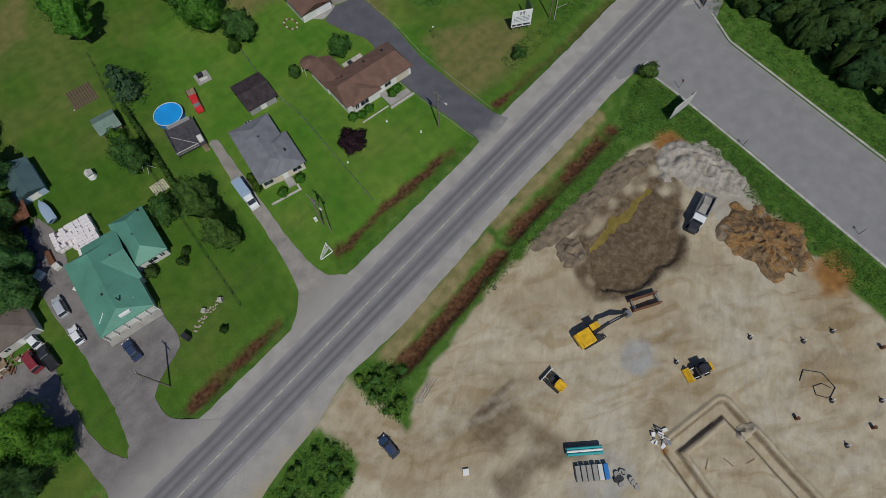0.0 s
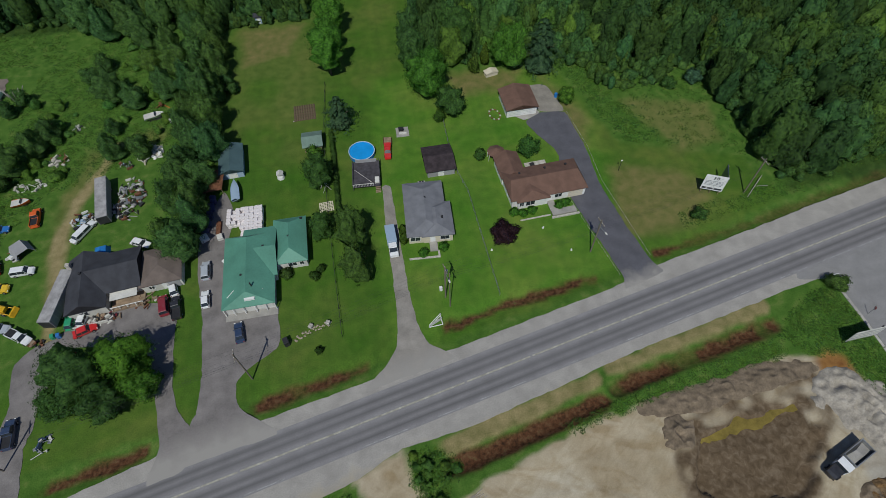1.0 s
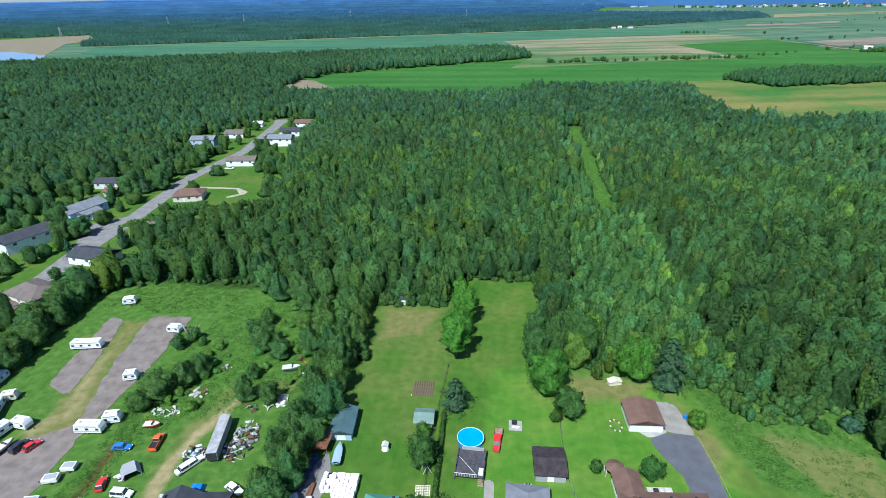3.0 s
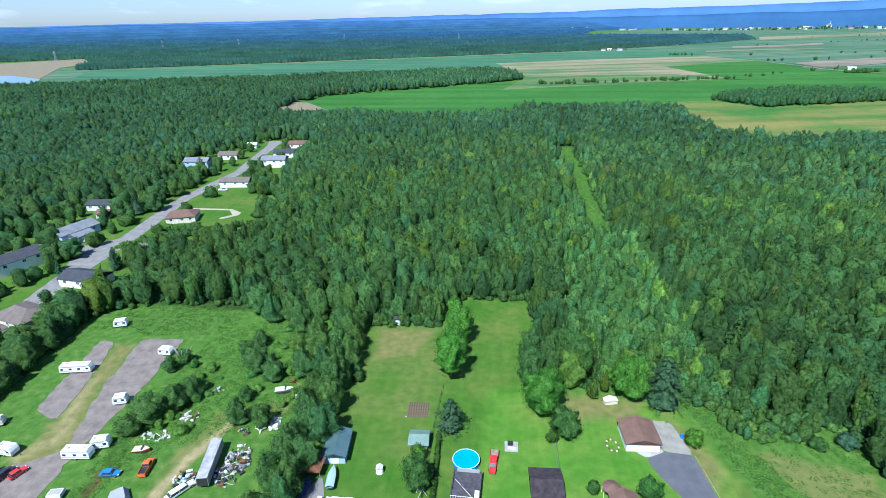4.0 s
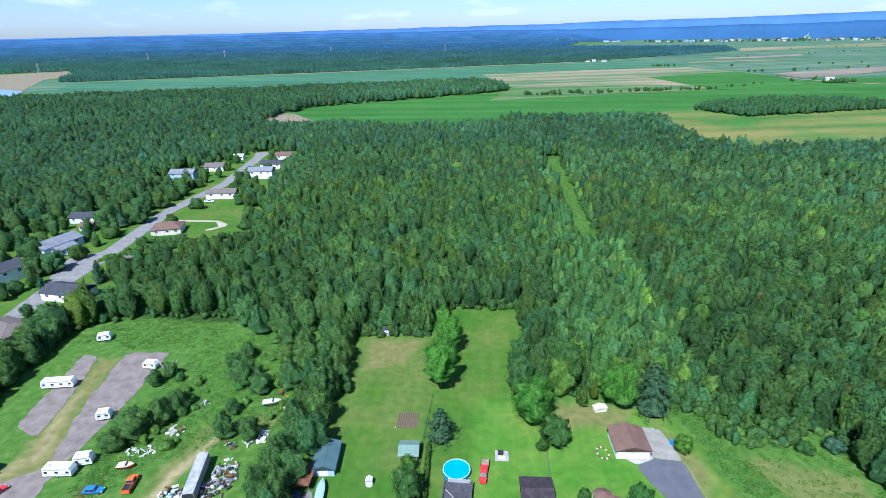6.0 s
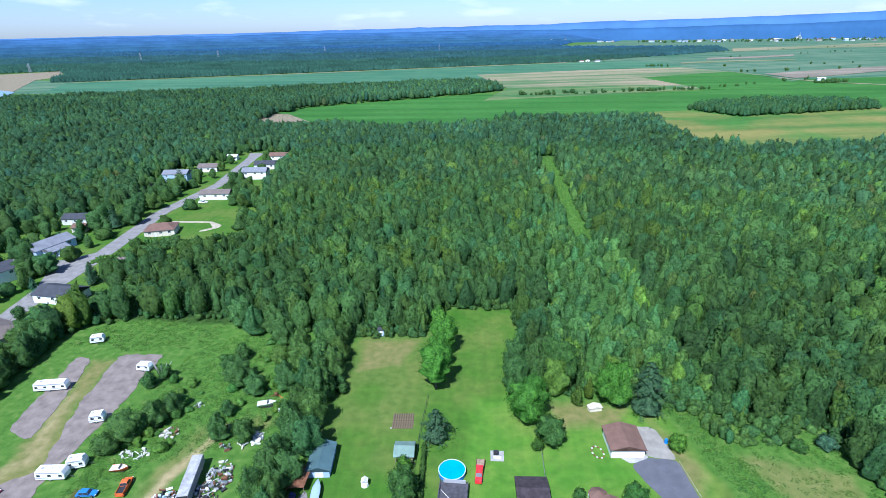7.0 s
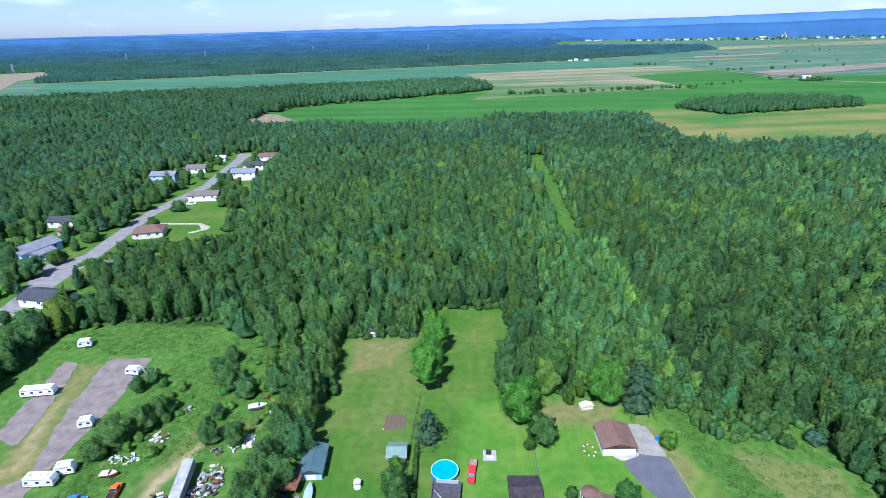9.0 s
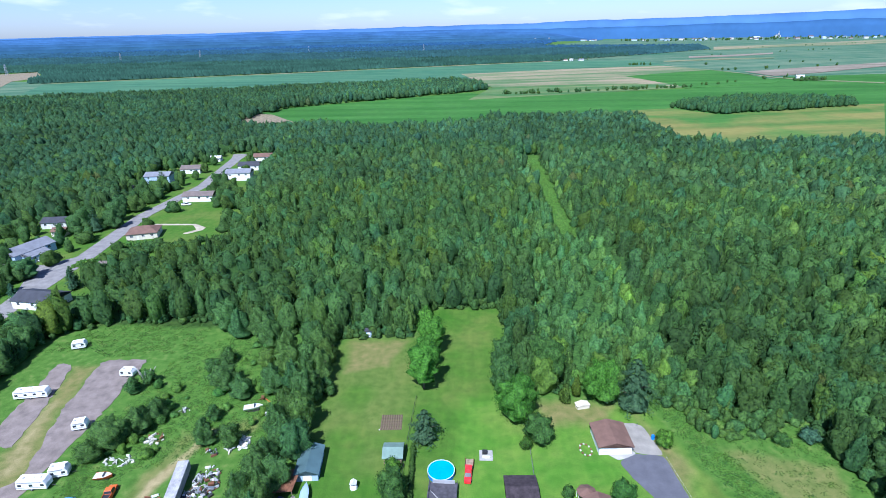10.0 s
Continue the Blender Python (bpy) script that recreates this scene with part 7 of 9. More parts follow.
dz = root("bulldozer", 24.7, 2.6, gz(24.7, 2.6), 98, "small yellow bulldozer with its blade down", "bulldozer")
track_pair(dz, 2.9, 1.7, 0.5, 0.75)
part("engine_cover", box(bmesh.new(), -0.1, 1.3, -0.45, 0.45, 0.6, 1.35, 0.08), DARKSTEEL, dz)
part("rear_body", box(bmesh.new(), -1.6, -0.1, -0.75, 0.75, 0.6, 1.3, 0.08), YELLOW, dz)
part("cab_roof", box(bmesh.new(), -1.7, 0.0, -0.7, 0.7, 2.1, 2.25, 0.05), YELLOW, dz)
for sx in (-1.5, -0.2):
    for sy in (-0.6, 0.6):
        beam(dz, "cab_post", (sx, sy, 1.2), (sx, sy, 2.12), 0.05, DARKSTEEL)
part("blade", prism(bmesh.new(), [(1.9, 0), (2.05, 0.45), (1.95, 0.95), (2.1, 0.95), (2.2, 0.45), (2.05, 0)], -1.5, 1.5), OFFWHITE, dz)
for sy in (-0.7, 0.7):
    beam(dz, "push_arm", (0, sy * 1.5, 0.4), (1.95, sy * 1.5, 0.4), 0.09, DARKSTEEL)

dt = root("dump_truck", 68.6, 9.6, gz(68.6, 9.6), 200, "dump truck with a black cab and pale grey tipper body", "dump truck")
part("chassis", box(bmesh.new(), -4.4, 3.4, -0.6, 0.6, 0.6, 0.95), DARKSTEEL, dt)
hd = prism(bmesh.new(), [(2.3, 0.7), (2.3, 1.9), (3.9, 1.65), (4.3, 1.3), (4.3, 0.6)], -1.0, 1.0, [0, 0.05, 0.2, 0.2, 0.1])
part("bonnet", hd, BLACKP, dt, "glossy black bonnet")
part("cab", box(bmesh.new(), 0.9, 2.35, -1.15, 1.15, 0.9, 2.75, 0.12), WHITEP, dt)
part("windscreen", prism(bmesh.new(), [(2.33, 1.85), (2.42, 1.85), (2.38, 2.6), (2.3, 2.6)], -1.0, 1.0), GLASS, dt)
part("cab_window", box(bmesh.new(), 1.2, 2.0, -1.18, 1.18, 1.8, 2.5), GLASS, dt)
tb = bmesh.new()
box(tb, -4.5, 0.6, -1.25, 1.25, 1.1, 1.3)
box(tb, -4.5, 0.6, -1.25, -1.1, 1.3, 2.5)
box(tb, -4.5, 0.6, 1.1, 1.25, 1.3, 2.5)
box(tb, 0.45, 0.6, -1.1, 1.1, 1.3, 2.7)
box(tb, -4.5, -4.35, -1.1, 1.1, 1.3, 2.4)
part("tipper_body", tb, STEEL, dt)
part("load", prism(bmesh.new(), [(-4.3, 1.3), (-4.3, 1.7), (-2, 2.3), (0.3, 1.8), (0.4, 1.3)], -1.08, 1.08, [0, 0.3, 0.5, 0.3, 0]), CONCRETE, dt, "load of pale grey sand")
for wx in (-3.2, -1.9, 3.1):
    for sy in (-1, 1):
        wheel_at(dt, wx, sy * 0.95, 0.5, 0.45)

ld = root("skid_loader", 45.6, -10.9, gz(45.6, -10.9), 164, "small yellow and black loader with its bucket down", "loader")
part("body", box(bmesh.new(), -1.9, 0.6, -0.85, 0.85, 0.45, 1.4, 0.08), DARKSTEEL, ld)
part("engine_cover", box(bmesh.new(), -2.4, -1.5, -0.75, 0.75, 0.6, 1.5, 0.1), YELLOW, ld)
part("cab", box(bmesh.new(), -1.3, 0.3, -0.6, 0.6, 1.4, 2.5, 0.06), GLASS, ld)
part("cab_roof", box(bmesh.new(), -1.4, 0.4, -0.7, 0.7, 2.48, 2.6, 0.04), BLACKP, ld)
for sy in (-1, 1):
    beam(ld, "lift_arm", (-1.2, sy * 0.8, 1.5), (1.6, sy * 0.8, 0.6), 0.1, BLACKP)
    for wx in (-1.2, 0.5):
        wheel_at(ld, wx, sy * 0.95, 0.5, 0.4)
part("bucket", prism(bmesh.new(), [(1.5, 0.1), (1.5, 0.9), (1.75, 0.95), (2.4, 0.12), (2.4, 0.05)], -1.2, 1.2), YELLOW, ld)

tbx = root("trench_box", 47.4, 3.6, gz(47.4, 3.6), -20, "rusty steel trench box on the pit's edge", "trench box")
for sy in (-1, 1):
    part("side_plate", box(bmesh.new(), -2.8, 2.8, sy * 1.0 - 0.08, sy * 1.0 + 0.08, 0, 1.6, 0.03), RUST, tbx)
for sx in (-2.4, 2.4):
    beam(tbx, "spreader", (sx, -1, 0.5), (sx, 1, 0.5), 0.1, STEEL)
    beam(tbx, "spreader", (sx, -1, 1.3), (sx, 1, 1.3), 0.1, STEEL)

# stacked pipes and a flatbed with materials
fl = root("flatbed_trailer", 21.0, -8.4, gz(21, -8.4), -33, "turquoise flatbed trailer loaded with pipes", "trailer")
part("bed", box(bmesh.new(), -3.0, 3.0, -0.7, 0.7, 0.8, 1.0), TURQ, fl)
for k in range(3):
    part("pipe", rod(bmesh.new(), (-2.9, -0.45 + k * 0.45, 1.2), (2.9, -0.45 + k * 0.45, 1.2), 0.2, 0.2, 10), (TURQ, WHITE, TURQ)[k], fl)
for sx in (-2, 2):
    for sy in (-1, 1):
        wheel_at(fl, sx, sy * 0.6, 0.4)
for k in range(6):
    m = (CONCRETE, CONCRETE, CONCRETE, CONCRETE, OFFWHITE, TARPBLUE)[k]
    ox, oy = 18.2 + 0.92 * k * 0.84 - 0.3, -10.3 - 0.92 * k * 0.54
    pk = root("pallet_stack", ox, oy, gz(ox, oy), -33, "blue wrapped pallet of materials" if m is TARPBLUE else "pale stacked concrete blocks on a pallet", "pallet", "stacked materials")
    part("load", box(bmesh.new(), -0.38, 0.38, -1.3, 1.1, 0.14, 0.95 + 0.1 * (k % 2), 0.06), m, pk)
    part("pallet", box(bmesh.new(), -0.4, 0.4, -1.35, 1.15, 0.0, 0.14), WOOD, pk)
rnd = random.Random(17)
for k in range(14):
    ox, oy = 22.5 + rnd.uniform(-1.6, 1.8), -16.0 + rnd.uniform(-1.6, 2.0)
    bt = tagged(link_bm("concrete_ring", rod(bmesh.new(), (0, 0, 0), (0, 0, 0.5), 0.42, 0.42, 14), CONCRETE if k % 3 else DARKSTEEL), "pale concrete well ring lying on the soil", "concrete ring", "well rings")
    bt.matrix_basis = pose(ox, oy, gz(ox, oy) - 0.03, rnd.choice([0, 0, 8]), 0, rnd.uniform(0, 90))
wb = tagged(link_bm("white_crate", box(bmesh.new(), -0.5, 0.5, -0.5, 0.5, 0, 0.5, 0.04), WHITE), "small white crate on the bare soil", "crate")
wb.matrix_basis = pose(3.6, 0.8, gz(3.6, 0.8), 0, 0, -30)
for x, y in ((44.0, -7.5), (57.6, -12.4), (64.6, -18.6), (60, -28), (70.0, -20.5), (56, -34), (66.5, -33)):
    ps = root("survey_stake", x, y, gz(x, y) - 0.05, 0, "white survey stake with a dark base on the soil", "stake", "survey stakes")
    part("post", box(bmesh.new(), -0.09, 0.09, -0.09, 0.09, 0, 1.1), WHITE, ps)
    part("base", rod(bmesh.new(), (0, 0, 0), (0, 0, 0.25), 0.5, 0.35, 9), DARKSTEEL, ps)
for k in range(3):
    a, b = (33.5 + k * 3, -20 - k * 2), (34.6 + k * 3, -21 - k * 2)
    pl = tagged(link_bm("timber_plank", box(bmesh.new(), -0.9, 0.9, -0.1, 0.1, 0, 0.06), WOOD), "pale timber plank on the soil", "plank")
    pl.matrix_basis = pose(a[0] + 2, a[1] - 2, gz(a[0] + 2, a[1] - 2) + 0.02, 0, 0, 30 + 70 * k)


def mound(name, x, y, rx, ry, h, mat, label, seed, category="pile", sub=56):
    """A heap of loose stuff with gullied sides."""
    g = np.linspace(-1.15, 1.15, sub)
    X, Y = np.meshgrid(g, g)
    d = np.hypot(X, Y)
    ang = np.arctan2(Y, X)
    wx, wy = x + X * rx, y + Y * ry
    edge = 1 + 0.45 * (value_noise(wx, wy, max(rx, ry) * 0.45, seed + 7) - 0.5) + 0.25 * (value_noise(wx, wy, 1.1, seed + 8) - 0.5)
    d = d / edge
    gully = 1 - 2 * np.abs(value_noise(wx + 0.4 * Y * ry, wy - 0.4 * X * rx, 1.5, seed) - 0.5)
    Z = np.clip(1 - d ** 1.3, 0, 1) ** 0.8 * h * (0.35 + 0.9 * gully)
    Z += (value_noise(wx, wy, 0.7, seed + 1) - 0.5) * 0.5 * np.clip(1.15 - d, 0, 1)
    Z = Z - 0.5 * smooth01(d, 0.92, 1.12) + ground_z(wx, wy) - 0.03
    i = np.arange(sub * sub).reshape(sub, sub)
    f = np.stack([i[:-1, :-1], i[:-1, 1:], i[1:, 1:], i[1:, :-1]], -1).reshape(-1, 4)
    return tagged(raw(name, np.stack([wx, wy, Z], -1).reshape(-1, 3), f, mat), label, category)


RUBBLE = plain("grey_rubble", (0.37, 0.335, 0.285), 0.95, var=0.35, big=0.6, fine=3, bump=0.6)
TOPSOIL = plain("brown_topsoil", (0.2, 0.155, 0.108), 0.95, var=0.4, big=0.6, fine=3, bump=0.6)
CLAY, cnt, cb = nodes_of("ochre_clay", 0.95, 0, 0.1)
ck = noise_node(cnt, 0.2, 5, "Object", None, 0, 1.5)
cc = ramp(cnt, ck, [(0.34, (0.12, 0.085, 0.05)), (0.46, (0.2, 0.135, 0.075)), (0.56, (0.27, 0.15, 0.055)), (0.68, (0.25, 0.195, 0.125))])
cf = noise_node(cnt, 2.5, 6)
cnt.links.new(mixc(cnt, 1.0, cc, ramp(cnt, cf, [(0.35, (0.65, 0.62, 0.6)), (0.6, (1.1, 1.1, 1.1))]), "MULTIPLY"), cb.inputs["Base Color"])
bump_on(cnt, cb, cf, 0.8, 0.2)
mound("rubble_mound", 76.5, 19.5, 6.4, 6.0, 1.4, RUBBLE, "heap of grey crushed rubble", 3)
mound("rubble_mound", 79.0, 13.0, 4.0, 6.5, 1.2, RUBBLE, "long heap of grey crushed rubble", 4)
mound("clay_mound", 75.0, -1.8, 6.6, 8.6, 1.7, CLAY, "spread heap of ochre clay with dark roots", 5, sub=90)
rv = random.Random(44)
bm = bmesh.new()
for k in range(120):
    a, d = rv.uniform(0, 6.28), rv.uniform(1.5, 7.6)
    x, y = 75 + math.cos(a) * d * 0.78, -1.8 + math.sin(a) * d
    w = a + rv.uniform(-0.7, 0.7)
    ln = rv.uniform(0.5, 1.9)
    z = 0.15 + 1.5 * max(0, 1 - (d / 7.6) ** 1.5)
    rod(bm, (x, y, z), (x + math.cos(w) * ln * 0.78, y + math.sin(w) * ln, max(0, z - ln * 0.12)), rv.uniform(0.05, 0.12), 0.03, 5)
tagged(link_bm("roots", bm, BARK), "dark torn roots sticking out of the clay heap", "roots", "", "stuff")
mound("soil_mound", 70.5, 4.4, 2.6, 1.8, 0.6, TOPSOIL, "low heap of dark soil", 6)
mound("soil_bank", 47.5, 24.2, 9.5, 2.6, 0.45, TOPSOIL, "long bank of dark stripped topsoil", 10, sub=70)
mound("soil_bank", 63.5, 25.8, 10.5, 2.6, 0.5, TOPSOIL, "long bank of dark stripped topsoil", 11, sub=70)
mound("soil_bank", 56.0, 24.8, 6, 2.0, 0.7, TOPSOIL, "low bank of dark stripped topsoil", 12, sub=60)
mound("soil_mound", 43.8, 19.5, 3.2, 3.0, 0.9, TOPSOIL, "loose heap of brown soil beside the pit", 21)
mound("soil_mound", 44.5, -22.5, 2.2, 1.2, 0.9, SANDY, "small heap of yellow sand by the footing trench", 22)
WETYEL = plain("yellow_puddle", (0.235, 0.18, 0.042), 0.15, var=0.3, big=0.5, bump=0.05, spec=0.5)
sheet("puddle", [(46.5, 18.3), (50.3, 19.9), (55.2, 20.3), (59.8, 19.9), (67.3, 21.7), (71.8, 22.3), (72.0, 21.0), (65.8, 19.5), (58.9, 17.7), (54.1, 17.6), (49.8, 17.2), (47.4, 16.9)], -0.93, WETYEL, "shallow yellow-brown puddle along the pit's edge", "water", 0.1, 0.35, 77)

# ---- lawn and yard trees ----
G = "garden trees"
grow_tree(-8.6, 128.5, 4.9, 15, "round", LEAF_LIGHT, 0.24, "tall bright green leafy tree on the lawn", (0.68, 1.05, 0.6), group=G)
grow_tree(-8.0, 138.5, 3.4, 12, "round", LEAF_LIGHT, 0.12, "bright green leafy tree on the lawn", (0.68, 1.0, 0.6), group=G, seed=2)
grow_tree(-6.6, 147.5, 4.0, 13, "round", LEAF_LIGHT, 0.2, "bright green leafy tree on the lawn", (0.7, 1.02, 0.6), group=G, seed=3)
grow_tree(-9.0, 157.5, 3.0, 11, "round", LEAF_LIGHT, 0.08, "bright green leafy tree at the lawn's end", (0.85, 1.1, 0.7), group=G, seed=4)
grow_tree(-7.5, 107.0, 4.2, 9.5, "cone", NEEDLE, 0.06, "dark grey-green spruce beside the hedge", (1.05, 1.0, 1.1), group=G, clumps=800)
grow_tree(-14.0, 88.5, 3.6, 9.5, "round", LEAF, 0.14, "dark leafy tree beside a wooden lattice", (0.9, 1.0, 0.85), group=G)
grow_tree(-14.6, 97.0, 1.7, 4.2, "round", LEAF_LIGHT, 0.08, "small yellow-green bush before a shed", (1.0, 1.1, 0.7), group=G)
grow_tree(16.3, 115.0, 5.6, 14, "round", LEAF_LIGHT, 0.1, "big round dense green maple on the lawn", (0.72, 1.05, 0.7), group=G, clumps=1300)
grow_tree(20.4, 107.0, 3.8, 8, "round", LEAF, 0.06, "round dark green tree at the lawn edge", (0.95, 1.05, 0.9), group=G)
grow_tree(13.6, 127.0, 4.0, 12, "round", LEAF, 0.08, "dark leafy tree at the lawn edge", (0.9, 1.0, 1.0), group=G)
grow_tree(14.8, 137.0, 4.0, 12, "round", LEAF, 0.08, "dark leafy tree at the lawn edge", (0.85, 0.95, 1.0), group=G, seed=2)
grow_tree(26.5, 131.5, 6.0, 15, "round", LEAF, 0.08, "big dark leafy tree at the wood's edge", (0.9, 1.0, 0.8), group=G, clumps=1100)
grow_tree(17.3, 104.6, 1.5, 3.2, "round", HEDGE, 0.05, "round clipped green garden bush", (1, 1.1, 0.8), group=G)
grow_tree(39.6, 122.5, 4.8, 14, "round", LEAF_LIGHT, 0.08, "bright leafy tree behind the garage", (0.75, 1.05, 0.65), group=G, clumps=1000)
grow_tree(47.8, 119.5, 5.8, 15, "cone", NEEDLE, 0.05, "broad dark pine behind the garage", (1.0, 1.0, 1.05), group=G, clumps=1600)
grow_tree(30.0, 121.5, 1.8, 7, "tall", HEDGE, 0.05, "brownish-green slender bush among trees", (1.4, 1.15, 0.9), group=G)
grow_tree(33.6, 124.0, 1.3, 8, "tall", HEDGE, 0.05, "slender yellow-green cypress among bushes", (1.9, 1.4, 0.8), group=G)
grow_tree(51.0, 105.0, 2.2, 4.5, "round", LEAF_LIGHT, 0.03, "clipped yellow-green bush by the drive", (0.9, 1.0, 0.6), group=G)
grow_tree(36.2, 88.5, 2.5, 5.5, "round", LEAF, 0.05, "dense round green bush beside the drive", (0.9, 1.2, 0.9), group=G)
grow_tree(24.4, 89.5, 1.5, 3, "round", LEAF, 0.05, "small dark bush on the lawn", (1.0, 1.1, 0.9), group=G)
grow_tree(24.2, 65.2, 2.7, 5.0, "round", LEAF_PURPLE, 0.1, "dark purple-leaved round maple on the lawn", (1, 1, 1), group=G, clumps=900)
grow_tree(-7.4, 61.0, 3.4, 13, "tall", LEAF, 0.12, "tall dull-green leafy tree with thin crown", (1.25, 1.1, 0.85), group=G, clumps=430)
grow_tree(-7.8, 70.5, 3.8, 13, "tall", LEAF, 0.1, "tall dull-green leafy tree with thin crown", (1.2, 1.1, 0.85), group=G, clumps=430, seed=2)
grow_tree(-14.2, 74.0, 3.0, 6, "round", LEAF, 0.04, "loose green shrub beside the house", (1, 1.1, 0.9), group=G)
grow_tree(-16.4, 63.0, 1.1, 1.6, "round", HEDGE, 0.02, "small round bush on the lawn", (1, 1, 1), group=G)
grow_tree(-15.0, 64.6, 0.9, 1.5, "round", HEDGE, 0.02, "small round bush on the lawn", (1, 1, 1), group=G)
grow_tree(-22.0, 64.6, 1.4, 1.8, "round", LEAF, 0.02, "low shrub by the house wall", (1.2, 1, 0.9), group=G)
grow_tree(-16.5, 46.1, 0.8, 1.4, "round", HEDGE, 0.02, "tiny dark bush on the lawn", (0.8, 0.8, 0.8), group=G)
grow_tree(3.2, 70.4, 1.1, 3.6, "tall", HEDGE, 0.02, "slender cedar beside the grey-roofed house", (1.5, 1.3, 0.7), group=G)
grow_tree(3.0, 68.2, 1.1, 3.6, "tall", HEDGE, 0.02, "slender cedar beside the grey-roofed house", (1.5, 1.3, 0.7), group=G, seed=2)
for x, y in ((6.7, 64.4), (11.0, 65.1), (30.0, 70.6), (32.2, 71.0), (38.6, 71.4), (40.2, 71.8), (28.2, 71.4)):
    grow_tree(x, y, 1.1, 1.5, "round", LEAF_LIGHT, 0.02, "low bright green shrub before a house", (0.8, 1.2, 0.7), group="front shrubs", clumps=200)
for k, (x, y, r, h, kd, mt, tn) in enumerate((( -58.5, 47.5, 5.2, 12, "round", LEAF, (0.95, 1.0, 1.0)), (-50.0, 48.8, 4.6, 11, "round", LEAF_LIGHT, (0.85, 1.05, 0.5)), (-54.0, 42.5, 4.0, 9, "round", LEAF, (0.85, 0.9, 0.9)), (-61.5, 43.5, 3.0, 7, "round", LEAF, (0.9, 1, 0.9)), (-47.5, 44.5, 3.2, 7, "round", LEAF_LIGHT, (0.8, 1.0, 0.6)))):
    grow_tree(x, y, r, h, kd, mt, 0.1, "broad leafy front yard tree", tn, group="front yard trees", clumps=900, seed=k)
grow_tree(86.4, 106.0, 2.2, 4.0, "round", NEEDLE, 0.02, "low blue-green bush in the meadow", (1.1, 1.2, 1.6), group=G)
grow_tree(79.3, 105.0, 1.8, 3.2, "round", LEAF, 0.02, "low green bush in the meadow", (1, 1.1, 1), group=G)
grow_tree(67.6, 62.6, 1.7, 2.4, "round", LEAF, 0.02, "low bush beside the road ditch", (0.9, 1, 0.9), group=G)
grow_tree(86.6, 41.0, 2.2, 3.0, "round", HEDGE, 0.02, "greyish bush at the road corner", (1.6, 1.4, 1.6), group=G)
# screen of trees between the junk yard and the forecourt
rs3 = np.random.RandomState(77)
for k in range(27):
    y = 74 + k * 3.1
    x = -43.0 - 3.4 * math.sin(k * 1.9) - 0.6 * (y > 118) * (k % 3) + (1.5 if y > 100 else 0)
    grow_tree(x, y, rs3.uniform(2.7, 3.9), rs3.uniform(9, 13), "tall" if k % 3 else "round", LEAF, 0.06, "dense leafy tree in a screen beside the junk yard", tint_of(rs3, 1.15), group="tree screen", clumps=520, seed=k)
for k, (x, y, r, h) in enumerate(((-62.5, 107.0, 2.6, 9), (-66.0, 129.5, 4.2, 9), (-60.0, 125.5, 3.6, 8), (-85.5, 106.5, 4.2, 9), (-82.0, 112.0, 3.8, 8), (-88.0, 101.5, 3.2, 6), (-79.5, 117.0, 3.4, 7), (-55.5, 106.0, 2.6, 7), (-51.5, 128, 3.4, 10), (-50, 136, 3.6, 11), (-52, 146, 3.6, 11),
                                  (-60, 152, 4, 11), (-72, 158, 4.0, 12), (-78, 163, 4, 12), (-66, 160, 4, 12), (-57, 140, 3, 7), (-70, 143, 2.6, 6), (-73, 138, 2.2, 5), (-36.8, 128, 2.4, 5), (-35.0, 126.4, 1.8, 3), (-92, 128, 2.2, 6), (-89.5, 132, 2.0, 5), (-64, 116, 2.0, 5))):
    grow_tree(x, y, r, h, "round" if k % 2 else "tall", LEAF, 0.06, "leafy tree standing in the weedy yard", tint_of(rs3, 1.2), group="yard trees", clumps=420, seed=k)
# hedge of trees beside the caravan lot and houses
for k in range(26):
    f = k / 25
    x, y = -138.5 + 7 * f - 4.5 * (k % 2) + rs3.uniform(-1.5, 1.5), 155 - 52 * f + rs3.uniform(-2, 2)
    grow_tree(x - 4, y + 4, rs3.uniform(3.2, 4.6), rs3.uniform(7.5, 11.5), "round" if k % 3 else "tall", LEAF, 0.05, "dense leafy tree beside the caravan lot", tint_of(rs3, 1.05), group="lot hedge trees", clumps=360, seed=k)
for k, (x, y, r, h, kd) in enumerate(((-182, 208, 5, 10, "round"), (-186, 203, 4, 9, "round"), (-170.5, 186, 2.4, 8, "cone"), (-158, 202, 2.6, 8, "cone"), (-154, 196, 2.6, 9, "cone"), (-187, 266, 4.5, 12, "cone"), (-181, 272, 5, 12, "round"), (-186, 284, 5, 12, "round"), (-191, 296, 5, 12, "round"), (-184, 300, 5, 11, "round"),
                                      (-194, 352, 4.4, 12, "cone"), (-190, 346, 4, 10, "round"), (-196, 330, 4, 10, "round"), (-187, 318, 4, 10, "round"), (-183, 393, 3, 8, "round"), (-150, 388, 3, 7, "round"), (-140, 330, 5, 11, "tall"), (-206, 300, 5, 12, "tall"), (-212, 318, 5, 12, "tall"), (-163, 168, 2, 5, "round"))):
    grow_tree(x, y, r, h, kd, NEEDLE if kd == "cone" else LEAF, 0.06, "garden tree beside the village street", tint_of(rs3, 0.95), group="street trees", clumps=300, seed=k)
# bare bleached willow at the lot's end
wl2 = root("bare_tree", -90.5, 131.5, 0, 0, "leafless bleached tree with spreading limbs", "tree")
for k in range(7):
    a = -0.6 + k * 0.22
    beam(wl2, "limb", (0, 0, 0), (math.sin(a) * 5, 1.5 * math.cos(k), 5.5), 0.1, PALEBARK, 6)


